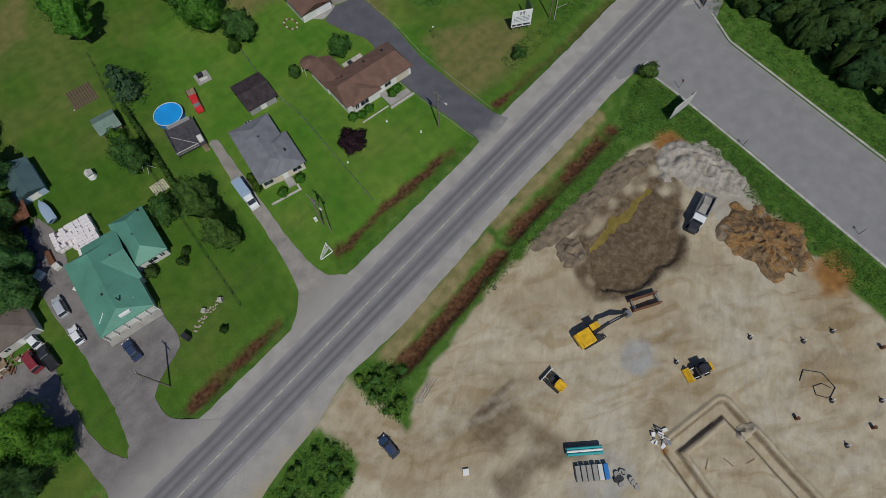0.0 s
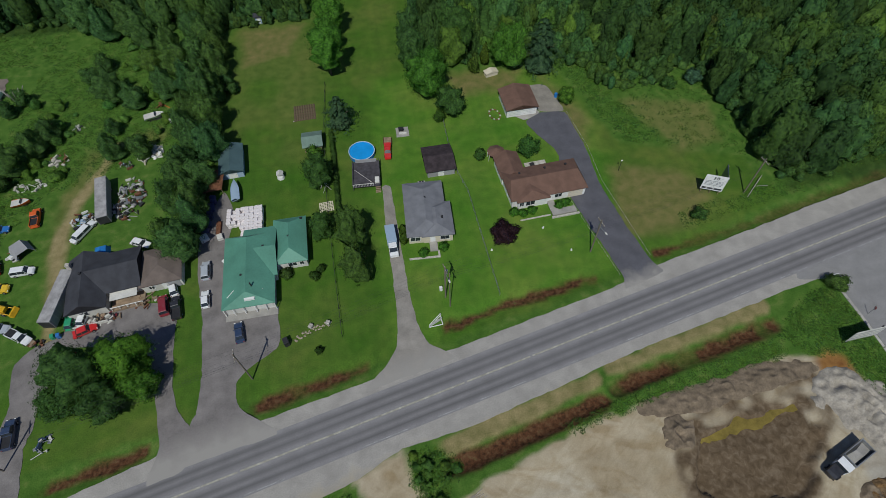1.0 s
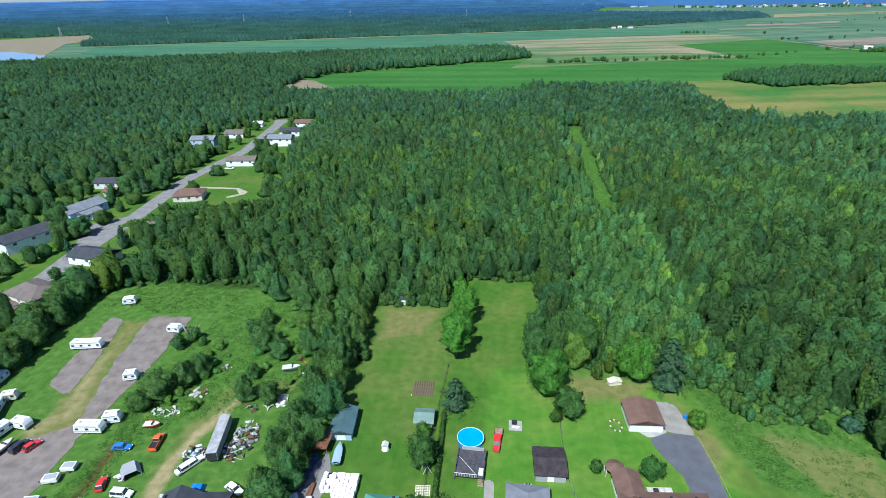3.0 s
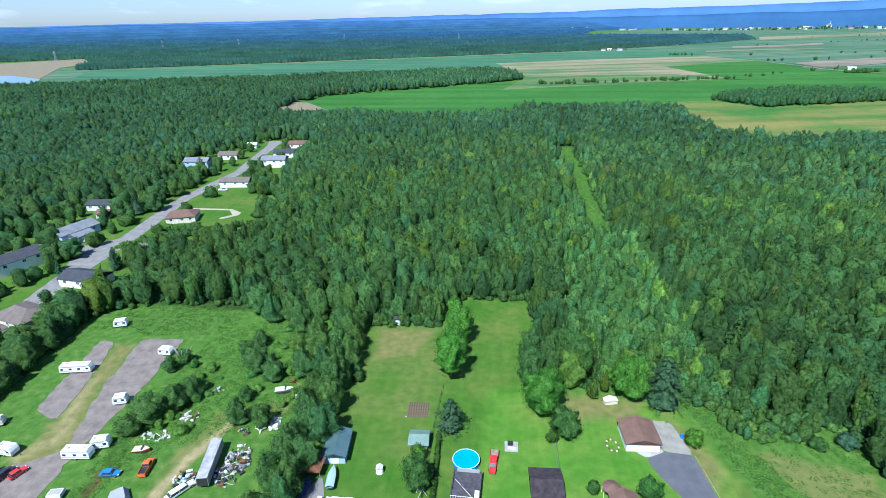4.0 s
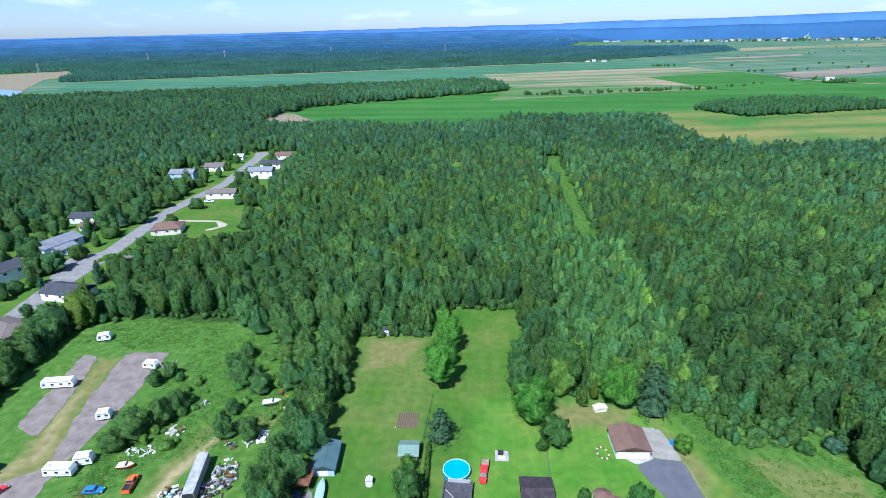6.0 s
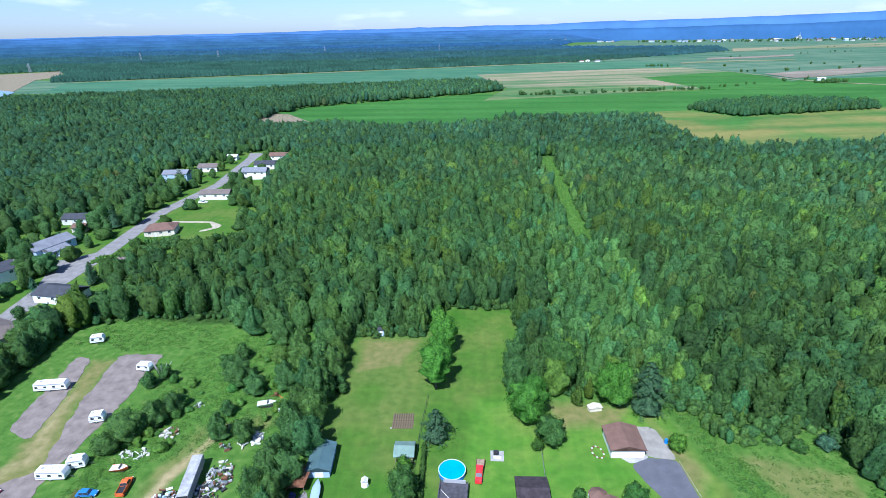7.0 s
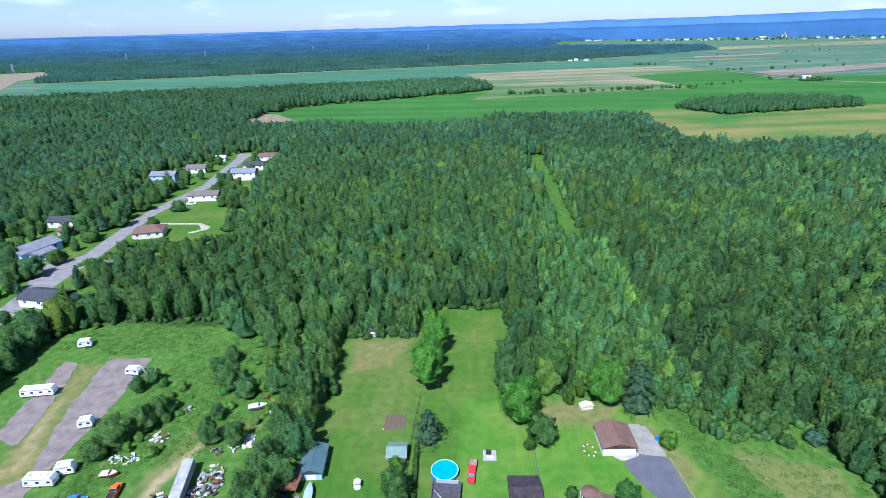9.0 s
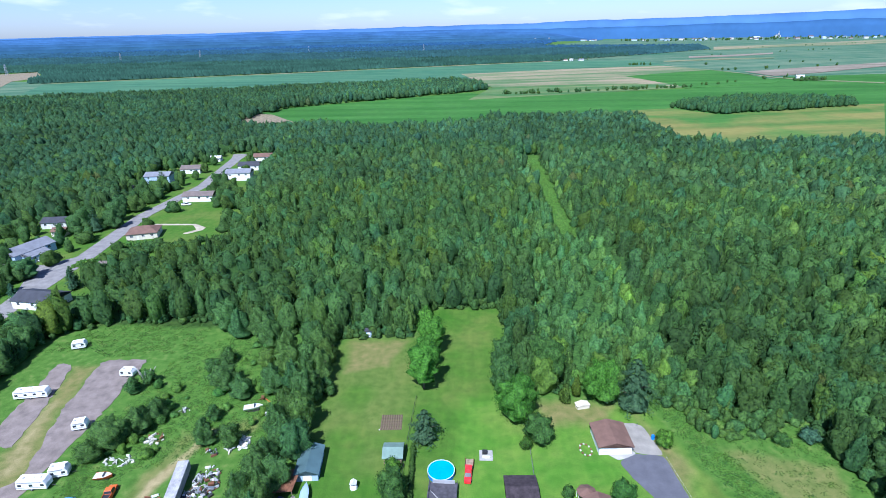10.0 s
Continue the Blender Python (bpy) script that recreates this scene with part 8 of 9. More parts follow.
def brush(name, poly, step, r, h, mat, label, seed, light=1.0, lod="mid", kind="round", fade=1.0):
    """Low growth over a plan outline, in one mesh."""
    px_, py_, rs_ = scatter(poly, step, seed)
    pz_ = ground_z(px_, py_)
    spots = [(x, y, z - 0.1, rs_.uniform(r * 0.5, r * 1.5), rs_.uniform(h * 0.4, h * 1.4), kind, tint_of(rs_, light, 0.22)) for x, y, z in zip(px_, py_, pz_) if rs_.rand() < fade]
    if spots:
        return thicket(name, spots, lod, mat, label, "shrubs")


ROADSIDE = [[(-46, 4), (-36, 12.5), (-24, 16.5), (-13.5, 20.5), (-9.5, 15.5), (-12, 11.5), (-20, 9), (-38, 3)], [(-3, 20.5), (-2.3, 24), (2, 24.5), (6, 21.5), (3, 17), (0.2, 13.2), (-1.5, 16)]]
for k, poly in enumerate(ROADSIDE):
    brush("roadside_weeds", poly, 0.7, 0.8, 1.0, LEAF_LIGHT, "dense bright weeds between road and building site", 3 + k, 1.2, "far", "weed")
    brush("roadside_brush", poly, 1.7, 0.9, 1.5, LEAF_LIGHT, "leafy bushes among the roadside weeds", 30 + k, 0.9, "close", "round", 0.6)
brush("ditch_weeds", [(24, 23.8), (38, 27.2), (52, 29.6), (60, 31), (69, 32.5), (70, 28.6), (60, 27.6), (52, 26.6), (37, 24.6), (26, 22.2)], 0.6, 0.55, 0.5, LEAF_LIGHT, "bright weeds along the ditch", 5, 1.25, "far", "weed")
brush("corner_weeds", VERGE_E, 0.7, 0.7, 0.7, LEAF_LIGHT, "tall weeds on the corner beside the side road", 6, 1.15, "far", "weed")
brush("east_bank_brush", [(117.5, 50), (126, 56), (165, 58), (165, -60), (121, -60), (118.5, 0)], 3.4, 2.8, 7.5, LEAF, "dark wooded bank beyond the side road", 7, 0.55)
brush("bank_weeds", [(108.9, 40), (113, 46), (119, 52), (119.5, 0), (122, -60), (109, -60)], 1.0, 0.75, 0.6, LEAF_LIGHT, "green weeds along the side road", 8, 0.95, "far", "weed", 0.8)
brush("meadow_saplings", [(57, 127), (60, 112), (66, 104), (78, 108), (90, 112), (90, 126)], 2.1, 1.5, 3.6, LEAF, "young saplings and tall weeds in the meadow", 9, 1.3, "close", "round", 0.75)
brush("meadow_weeds", [(54, 122), (58, 98), (62, 88), (72, 84), (66, 96), (64, 104), (60, 126)], 0.9, 0.8, 0.7, LEAF_LIGHT, "tall blue-green weeds in the meadow", 10, 1.35, "far", "weed", 0.75)
brush("meadow_weeds", MEADOW, 1.25, 0.8, 0.6, LEAF_LIGHT, "loose green weeds over the dry meadow", 21, 1.25, "far", "weed", 0.45)
brush("strip_growth", STRIP_OPEN, 1.7, 1.3, 1.5, LEAF_LIGHT, "pale young growth in a cleared strip through the woods", 11, 1.75, "far", "weed", 0.85)
brush("yard_weeds", [(-93, 104), (-88, 146), (-74, 160), (-62, 156), (-48, 150), (-47, 112), (-58, 104), (-76, 98), (-84, 86), (-88, 90)], 0.9, 0.8, 0.7, LEAF_LIGHT, "tall bright weeds in the junk yard", 12, 1.25, "far", "weed", 0.6)
brush("yard_bushes", [(-91, 104), (-86, 144), (-72, 158), (-60, 152), (-50, 146), (-50, 114), (-60, 108), (-76, 102)], 4.2, 1.5, 2.6, LEAF_LIGHT, "low leafy bushes in the weedy yard", 23, 1.2, "close", "round", 0.24)
brush("ditch_brush", [(-91, 62), (-90, 90), (-93, 100), (-88, 104), (-83, 88), (-83, 70), (-86, 58), (-100, 42), (-108, 38)], 0.9, 0.8, 0.7, LEAF_LIGHT, "weedy brush along a ditch by the caravan lot", 13, 1.2, "far", "weed", 0.7)
brush("lot_weeds", [(-134, 150), (-128, 163), (-112, 168), (-84, 168), (-84, 150), (-97, 147), (-112, 147), (-118, 150)], 1.2, 0.9, 0.8, LEAF_LIGHT, "tall rough grass and weeds behind the caravan lot", 17, 1.0, "far", "weed", 0.6)
brush("roadside_weeds", [(64, 64.5), (92, 69), (120, 74), (120, 70), (92, 65), (64, 60)], 0.9, 0.75, 0.6, LEAF_LIGHT, "weeds above the road ditch", 14, 1.4, "far", "weed", 0.8)
brush("clipped_hedge", [(-164, 240), (-145, 244.5), (-145, 247.5), (-164, 243.5)], 1.1, 1.2, 2.6, LEAF_LIGHT, "tall bright clipped hedge beside the village street", 41, 1.0, "mid")
brush("clipped_hedge", [(-169, 217), (-158, 229), (-156, 231), (-159, 232.5), (-171, 220)], 1.1, 1.1, 1.8, LEAF_LIGHT, "low bright clipped hedge beside the village street", 42, 1.0, "mid")
brush("village_hedge", [(-152, 226), (-150, 232), (-130, 234), (-128, 246), (-150, 244), (-158, 236)], 2.4, 1.8, 3, LEAF, "leafy hedge beside the village street", 15, 1.0)
brush("wood_edge", [(-40, 156), (-38, 160), (-12, 160), (-12, 156)], 2.2, 1.5, 3.5, LEAF, "brush along the wood's near edge", 16, 0.9)

# clipped hedge along the garden line
rnd = random.Random(3)
hv, hf, ht, n0 = [], [], [], 0
for k in range(34):
    v, f, nn, cover = crown_model("round", 60, 0.2, 2, k)
    v = v * np.array([0.75, 0.9, 1.5]) + np.array([-10.2, 75.5 + k * 0.88, 0])
    hv.append(v)
    hf.append(f + n0)
    n0 += len(v)
hedge_ob = raw("hedge", np.concatenate(hv), np.concatenate(hf), HEDGE, tint=np.ones((n0, 3)))
tagged(hedge_ob, "long clipped dark green garden hedge", "hedge")

# ---- fences, poles, wires, signs ----


def fence(pts, h, step, mat, label, rails=2, mesh=False):
    f = root("fence", pts[0][0], pts[0][1], 0, 0, label, "fence")
    ox, oy = pts[0]
    for (x1, y1), (x2, y2) in zip(pts, pts[1:]):
        d = math.hypot(x2 - x1, y2 - y1)
        n = max(1, int(d / step))
        for k in range(n + 1):
            x, y = x1 + (x2 - x1) * k / n - ox, y1 + (y2 - y1) * k / n - oy
            beam(f, "post", (x, y, -0.1), (x, y, h), 0.05, mat, 6)
        for r in range(rails):
            z = h * (0.95 - 0.45 * r)
            beam(f, "rail", (x1 - ox, y1 - oy, z), (x2 - ox, y2 - oy, z), 0.025, mat, 5)
    return f


fence([(-11.9, 48.5), (-12.4, 67), (-12.6, 86), (-11.8, 108), (-10.6, 124)], 1.2, 3.0, DARKSTEEL, "thin dark wire fence between two lawns")
fence([(20.0, 51.5), (19.4, 79.5), (17.6, 88.5), (18.2, 105), (18.4, 122)], 1.2, 2.6, STEEL, "grey wire fence between two gardens")
fence([(18.6, 122), (18.2, 150), (17.8, 175)], 1.3, 3.0, WOOD, "weathered fence at the end of the long lawn")
fence([(45.4, 51.5), (42.8, 66), (41.5, 74)], 0.25, 1.2, STONE, "low pale edging along the blacktop drive", 1)
fence([(53.4, 55), (50.7, 77), (51.1, 88), (50.0, 101)], 0.2, 1.4, STONE, "low pale edging along the blacktop drive", 1)

POLES = [(-28.9, 43.0, 11.3), (9.2, 53.2, 11.3), (41.4, 58.2, 11.0), (81.0, 67.0, 11.0), (-70.0, 34.5, 11.0), (124.0, 74.0, 11.0)]
for k, (x, y, h) in enumerate(POLES):
    p = root("utility_pole", x, y, -0.1, 9.8, "weathered wooden utility pole with crossarm and insulators", "utility pole", "utility poles")
    beam(p, "pole", (0, 0, 0), (0, 0, h), 0.15, POLEWOOD, 8)
    slab(p, "crossarm", -0.07, 0.07, -1.2, 1.2, h - 0.7, h - 0.55, POLEWOOD)
    for c in (-1.1, -0.4, 0.4, 1.1):
        beam(p, "insulator", (0, c, h - 0.55), (0, c, h - 0.35), 0.05, OFFWHITE, 6)
    if k in (1, 2):
        part("transformer", rod(bmesh.new(), (0.3, 0.2, h - 2.6), (0.3, 0.2, h - 1.6), 0.3, 0.3, 10), STEEL, p)
        beam(p, "lamp_arm", (0, 0, h - 2.0), (0, -2.2, h - 1.5), 0.05, STEEL)
        part("lamp_head", box(bmesh.new(), -0.15, 0.15, -2.6, -2.0, h - 1.6, h - 1.42, 0.04), OFFWHITE, p)
beam(root("yard_pole", 9.7, 50.9, -0.1, 0, "leaning wooden service pole with stays", "pole"), "pole", (0, 0, 0), (0.4, 2.6, 8.5), 0.1, POLEWOOD)
order = sorted(POLES)
for c, drop in ((-1.1, 0.35), (-0.4, 0.35), (0.4, 0.35), (1.1, 0.35), (0.0, 3.0), (0.15, 4.0)):
    cu = bpy.data.curves.new("power_line", "CURVE")
    cu.dimensions = "3D"
    cu.bevel_depth = 0.007 if drop < 1 else 0.012
    sp = cu.splines.new("POLY")
    pts = []
    for (x1, y1, h1), (x2, y2, h2) in zip(order, order[1:]):
        for k in range(12):
            f = k / 12
            pts.append((x1 + (x2 - x1) * f - 0.17 * c, y1 + (y2 - y1) * f + 0.98 * c, (h1 + (h2 - h1) * f) - drop - 0.1 - 3.0 * f * (1 - f)))
    x2, y2, h2 = order[-1]
    pts.append((x2 - 0.17 * c, y2 + 0.98 * c, h2 - drop - 0.1))
    sp.points.add(len(pts) - 1)
    for q, v in zip(sp.points, pts):
        q.co = (*v, 1)
    ob = new("power_line", cu)
    cu.materials.append(DARKSTEEL)
    tagged(ob, "thin dark overhead cable between utility poles", "cable", "overhead cables")


def bars(parent, x0, x1, z0, z1, y, rows, mat, seed):
    """Writing too small to read: rows of plain bars."""
    rnd_ = random.Random(seed)
    for r in range(rows):
        zz = z1 - (r + 0.7) * (z1 - z0) / rows
        x = x0
        while x < x1 - 0.2:
            w = rnd_.uniform(0.15, 0.5)
            part("text_bar", box(bmesh.new(), x, min(x + w, x1), y - 0.012, y, zz, zz + (z1 - z0) / rows * 0.45), mat, parent)
            x += w + 0.12


INKGREY = plain("faded_ink", (0.25, 0.27, 0.3), 0.7)
SIGNWHITE = plain("white_sign_board", (0.8, 0.8, 0.8), 0.5, var=0.06)
INK = plain("dark_ink", (0.04, 0.04, 0.05), 0.7)
sg = root("billboard", 73.1, 68.4, 0, -25.5, "white billboard with dark lettering and a second board behind it", "sign")
for c in (-1.9, 0, 1.9):
    beam(sg, "post", (c, 0.14, 0), (c, 0.14, 5.6), 0.09, WOOD)
pn = slab(sg, "board", -2.35, 2.35, -0.05, 0.05, 1.2, 5.8, SIGNWHITE, 0.02)
part("text_bar", box(bmesh.new(), -0.5, -0.25, -0.065, -0.05, 4.5, 5.4), INK, pn)
part("text_bar", box(bmesh.new(), 0.05, 0.6, -0.065, -0.05, 5.15, 5.4), INK, pn)
part("text_bar", box(bmesh.new(), 0.05, 0.2, -0.065, -0.05, 4.5, 5.15), INK, pn)
part("text_bar", box(bmesh.new(), 0.45, 0.6, -0.065, -0.05, 4.5, 5.15), INK, pn)
bars(pn, -1.9, 1.9, 2.6, 4.2, -0.05, 4, INKGREY, 4)
for c0, c1 in ((-2.1, -1.2), (-0.95, 0.25), (0.5, 2.1)):
    part("text_bar", box(bmesh.new(), c0, c1, -0.065, -0.05, 1.5, 2.0), INK, pn)
bk = bmesh.new()
prism(bk, [(2.2, 1.4), (2.2, 5.6), (2.3, 5.6), (2.3, 1.4)], 0.3, 4.4)
part("rear_board", bk, NAVY, sg)
for c in (0.8, 3.8):
    beam(sg, "post", (2.4, c, 0), (2.4, c, 5.7), 0.09, WOOD)
sm = root("road_sign", 83.6, 29.0, gz(83.6, 29), 2, "large pale sign board on dark posts among weeds", "sign")
part("board", box(bmesh.new(), -3.2, 3.2, -0.06, 0.06, 1.0, 4.6, 0.02), OFFWHITE, sm)
for k in range(4):
    part("rail", box(bmesh.new(), -3.3, 3.3, -0.12, -0.06, 1.3 + k * 0.9, 1.38 + k * 0.9), STEEL, sm)
for c in (-2.3, 2.3):
    beam(sm, "post", (c, 0.15, 0), (c, 0.15, 4.8), 0.12, DARKSTEEL)
s2 = root("billboard", 111.5, 48.5, 0, 70, "dark billboard standing at the wood's edge", "sign")
part("board", box(bmesh.new(), -2.2, 2.2, -0.06, 0.06, 1.2, 3.8), NAVY, s2)
for c in (-1.6, 1.6):
    beam(s2, "post", (c, 0.12, 0), (c, 0.12, 3.9), 0.08, WOOD)
stp = root("stop_sign", 89.3, 33.8, 0, 60, "red stop sign on a steel post at the corner", "sign")
beam(stp, "post", (0, 0, 0), (0, 0, 2.8), 0.05, STEEL)
bm = rod(bmesh.new(), (0, -0.03, 2.4), (0, -0.01, 2.4), 0.4, 0.4, 8)
part("plate", bm, RED, stp)
ss2 = root("street_sign", 86.2, 42.0, 0, 0, "white street name sign on a post at the corner", "sign")
beam(ss2, "post", (0, 0, 0), (0, 0, 3.0), 0.05, STEEL)
part("plate", box(bmesh.new(), -0.6, 0.6, -0.02, 0.02, 2.6, 2.9), WHITE, ss2)
for x, y in ((89.8, -11.7), (88.2, 15.2)):
    lp = root("marker_post", x, y, 0, 0, "thin dark marker post at the side road's edge", "post", "marker posts")
    beam(lp, "post", (0, 0, 0), (0, 0, 2.4), 0.05, DARKSTEEL)
    part("plate", box(bmesh.new(), -0.25, 0.25, -0.02, 0.02, 1.9, 2.4), GREYSIDE, lp)
tr_ = root("yard_sign", 6.3, 47.8, 0, 25, "white triangular lattice yard sign on the grass", "sign")
for p, q in (((-1.6, 0, 0.2), (1.6, 0.8, 0.2)), ((-1.6, 0, 0.2), (-1.5, 0, 1.1)), ((1.6, 0.8, 0.2), (1.6, 0.8, 1.1)), ((-1.5, 0, 1.1), (1.6, 0.8, 1.1)), ((-1.6, 0, 0.2), (0.9, -1.0, 0.2)), ((1.6, 0.8, 0.2), (0.9, -1.0, 0.2))):
    beam(tr_, "bar", p, q, 0.09, WHITE)
part("panel", prism(bmesh.new(), [(-1.4, 0.25), (-1.4, 1.05), (1.4, 1.05), (1.4, 0.25)], -0.05, 0.02), OFFWHITE, tr_)
cb = root("cable_spool", 8.6, 55.0, 0, 0, "white meter box on the grass by the pole", "box")
part("box", box(bmesh.new(), -0.3, 0.3, -0.25, 0.25, 0, 1.2, 0.04), WHITE, cb)
dl = root("street_lamp", 55.6, 79.0, 0, 0, "thin garden lamp beside the drive", "lamp")
beam(dl, "pole", (0, 0, 0), (0, 0, 3.4), 0.05, DARKSTEEL)
part("lamp_head", box(bmesh.new(), -0.22, 0.22, -0.12, 0.12, 3.3, 3.5, 0.04), WHITE, dl)
ft = root("fallen_tree", 83.5, 67.5, 0.2, 0, "leafless bleached fallen branch by the road", "branch")
beam(ft, "limb", (-2.5, -2.0, 0), (3.5, 3.0, 0.6), 0.09, PALEBARK)
beam(ft, "limb", (0.5, 0.5, 0.3), (3.0, -0.4, 0.9), 0.06, PALEBARK)

# ---- loose things on the lawns and in the yards ----
# stack of wrapped bales
rnd = random.Random(8)
bale_bm = box(bmesh.new(), -0.5, 0.5, -0.42, 0.42, 0, 0.8, 0.16)
bale_me = bpy.data.meshes.new("wrapped_bale")
bale_bm.to_mesh(bale_me)
bale_bm.free()
bale_me.materials.append(FILMWHITE)
for i in range(8):
    for j in range(9):
        x, y = -34.2 + i * 0.98, 76.2 + j * 0.88
        if i < 3 and j < 4:
            continue
        for lay in range(2 if (i > 3 or rnd.random() < 0.5) else 1):
            o = tagged(new("wrapped_bale", bale_me), "white plastic-wrapped bale in a close stack", "bale", "wrapped bales")
            o.matrix_basis = pose(x + rnd.uniform(-0.08, 0.08), y + rnd.uniform(-0.08, 0.08), 0.05 + 0.78 * lay, 0, 0, rnd.uniform(-14, 14))
for k in range(9):
    b = bmesh.new()
    rod(b, (0, -0.6, 0.62), (0, 0.6, 0.62), 0.62, 0.62, 14)
    bmesh.ops.bevel(b, geom=[e for e in b.edges if abs(e.verts[0].co.y - e.verts[1].co.y) < 1e-4], offset=0.1, segments=2, affect="EDGES")
    o = tagged(link_bm("film_roll", b, TARPNAVY), "dark blue plastic-wrapped roll in a row", "bale", "blue wrapped rolls")
    o.matrix_basis = pose(-38.3 - 0.12 * k + 0.3 * (k % 2), 88.6 - 1.15 * k, 0.05, 0, 0, 80 + rnd.uniform(-10, 10))
# junk behind the forecourt
for k, (x, y, m, s, lb, nm) in enumerate(((-36.6, 79.6, RUST, (0.5, 1.8, 0.7), "rusty machine part on the forecourt", "machine_part"), (-36.2, 77.0, OFFWHITE, (0.6, 0.7, 0.9), "white discarded appliance on the forecourt", "appliance"), (-39.6, 77.4, WHITE, (0.9, 0.9, 0.8), "white wrapped bundle by the trees", "wrapped_package"), (-35.0, 70.6, WHITE, (0.5, 0.5, 0.4), "white bag on the forecourt", "bag"),
                                      (-17.8, 51.7, STONE, (0.45, 0.4, 0.7), "white stone ornament in the garden", "ornament"), (-14.4, 51.7, STONE, (0.4, 0.4, 0.9), "pale stone ornament in the garden", "ornament"))):
    b = box(bmesh.new(), -s[0], s[0], -s[1], s[1], 0, s[2], 0.12)
    o = tagged(link_bm(nm, b, m), lb, nm.replace("_", " "))
    o.matrix_basis = pose(x, y, 0.04, 0, 0, 13 * k)
# rock garden path
rnd = random.Random(12)
for k in range(34):
    f = k / 33
    x, y = -20.9 + 6.9 * f, 49.4 + 2.3 * math.sin(f * 1.5) + rnd.uniform(-0.5, 0.5)
    r = rnd.uniform(0.16, 0.3)
    b = bmesh.new()
    bmesh.ops.create_icosphere(b, subdivisions=1, radius=r)
    for v in b.verts:
        v.co *= rnd.uniform(0.8, 1.15)
        v.co.z = max(v.co.z * 0.5, -0.1)
    o = tagged(link_bm("garden_stone", b, SANDY), "pale stone edging a garden bed", "stone", "garden stones")
    o.matrix_basis = pose(x, y, 0.08, 0, 0, 0)
# stone fire ring and ornament on the lawn
orn = root("garden_ornament", -22.9, 92.4, 0, 0, "white wishing-well ornament on the lawn", "ornament")
part("base", rod(bmesh.new(), (0, 0, 0), (0, 0, 0.8), 0.9, 0.8, 12), WHITE, orn)
part("roof", prism(bmesh.new(), [(-0.8, 1.5), (0.8, 1.5), (0, 2.1)], -0.7, 0.7), OFFWHITE, orn)
for sx in (-0.6, 0.6):
    beam(orn, "post", (sx, 0, 0.7), (sx, 0, 1.6), 0.06, WHITE)
# lattice on the lawn
lt = root("wooden_lattice", -12.9, 81.4, 0.02, 3, "pale wooden lattice lying on the lawn", "lattice")
for k in range(7):
    slab(lt, "slat", -1.5 + k * 0.5 - 0.09, -1.5 + k * 0.5 + 0.09, -1.4, 1.4, 0, 0.06, CREAM)
    slab(lt, "slat", -1.6, 1.6, -1.3 + k * 0.43 - 0.08, -1.3 + k * 0.43 + 0.08, 0.06, 0.12, CREAM)
sw = root("garden_swing", -12.4, 86.0, 0, 20, "white garden swing frame under a tree", "swing")
for p, q in (((-1, 0, 0), (0, 0, 2.2)), ((1, 0, 0), (0, 0, 2.2)), ((-1, 1.6, 0), (0, 1.6, 2.2)), ((1, 1.6, 0), (0, 1.6, 2.2)), ((0, 0, 2.2), (0, 1.6, 2.2))):
    beam(sw, "bar", p, q, 0.06, OFFWHITE)
# vegetable patch
VEG = plain("tilled_earth", (0.15, 0.112, 0.07), 0.95, var=0.35, big=1.5, fine=5, bump=0.5)
vg = root("vegetable_patch", -16.4, 114.2, 0, 1, "tilled vegetable patch with furrows in the lawn", "garden bed")
for k in range(9):
    part("furrow", prism(bmesh.new(), [(-0.3, 0), (0, 0.22), (0.3, 0)], -2.9, 2.9), VEG, vg).location = (-2.6 + k * 0.62, 0, 0.0)
part("edging", box(bmesh.new(), -3.2, -2.9, -3.0, -2.6, 0, 0.15), STONE, vg)
# concrete pad with bench
pd = root("garden_pad", 7.4, 102.0, 0.0, -2, "pale concrete slab on the lawn with a dark barbecue", "slab")
part("slab", box(bmesh.new(), -1.6, 1.6, -1.7, 1.7, 0, 0.1, 0.02), CONCRETE, pd)
part("barbecue", box(bmesh.new(), -0.9, 0.3, 0.2, 1.1, 0.1, 0.9, 0.06), DARKSTEEL, pd)
part("bench", box(bmesh.new(), -0.9, 1.0, -0.9, -0.5, 0.1, 0.5, 0.04), OFFWHITE, pd)
rb = root("flower_bed", 31.6, 103.6, 0, 10, "bed of loose stones and brown plants beside the garage", "flower bed")
for k in range(14):
    a = k * 0.45
    part("stone", box(bmesh.new(), math.cos(a) * 1.3 - 0.2, math.cos(a) * 1.3 + 0.2, math.sin(a) * 2.0 - 0.2, math.sin(a) * 2.0 + 0.2, 0, 0.25, 0.06), STONE if k % 2 else RUST, rb)
bl = tagged(link_bm("blue_barrel", rod(bmesh.new(), (0, 0, 0), (0, 0, 1.1), 0.45, 0.42, 12), TARPBLUE), "blue plastic barrel beside a clipped bush", "barrel")
bl.matrix_basis = pose(49.0, 107.2, 0, 0, 0, 0)
for x, y in ((33.4, 66.2), (37.6, 59.4), (21.0, 62.6)):
    o = tagged(link_bm("lawn_ornament", rod(bmesh.new(), (0, 0, 0), (0, 0, 0.5), 0.25, 0.1, 8), WHITE), "small white lawn ornament", "ornament", "lawn ornaments")
    o.matrix_basis = pose(x, y, 0, 0, 0, 0)
wheelie = tagged(link_bm("mail_bin", box(bmesh.new(), -0.5, 0.5, -0.7, 0.7, 0, 1.5, 0.1), DARKSTEEL), "dark bin beside the forecourt", "bin")
wheelie.matrix_basis = pose(-22.5, 49.0, 0, 0, 0, 20)

# scrap heaps: every piece a bent sheet, bar or box


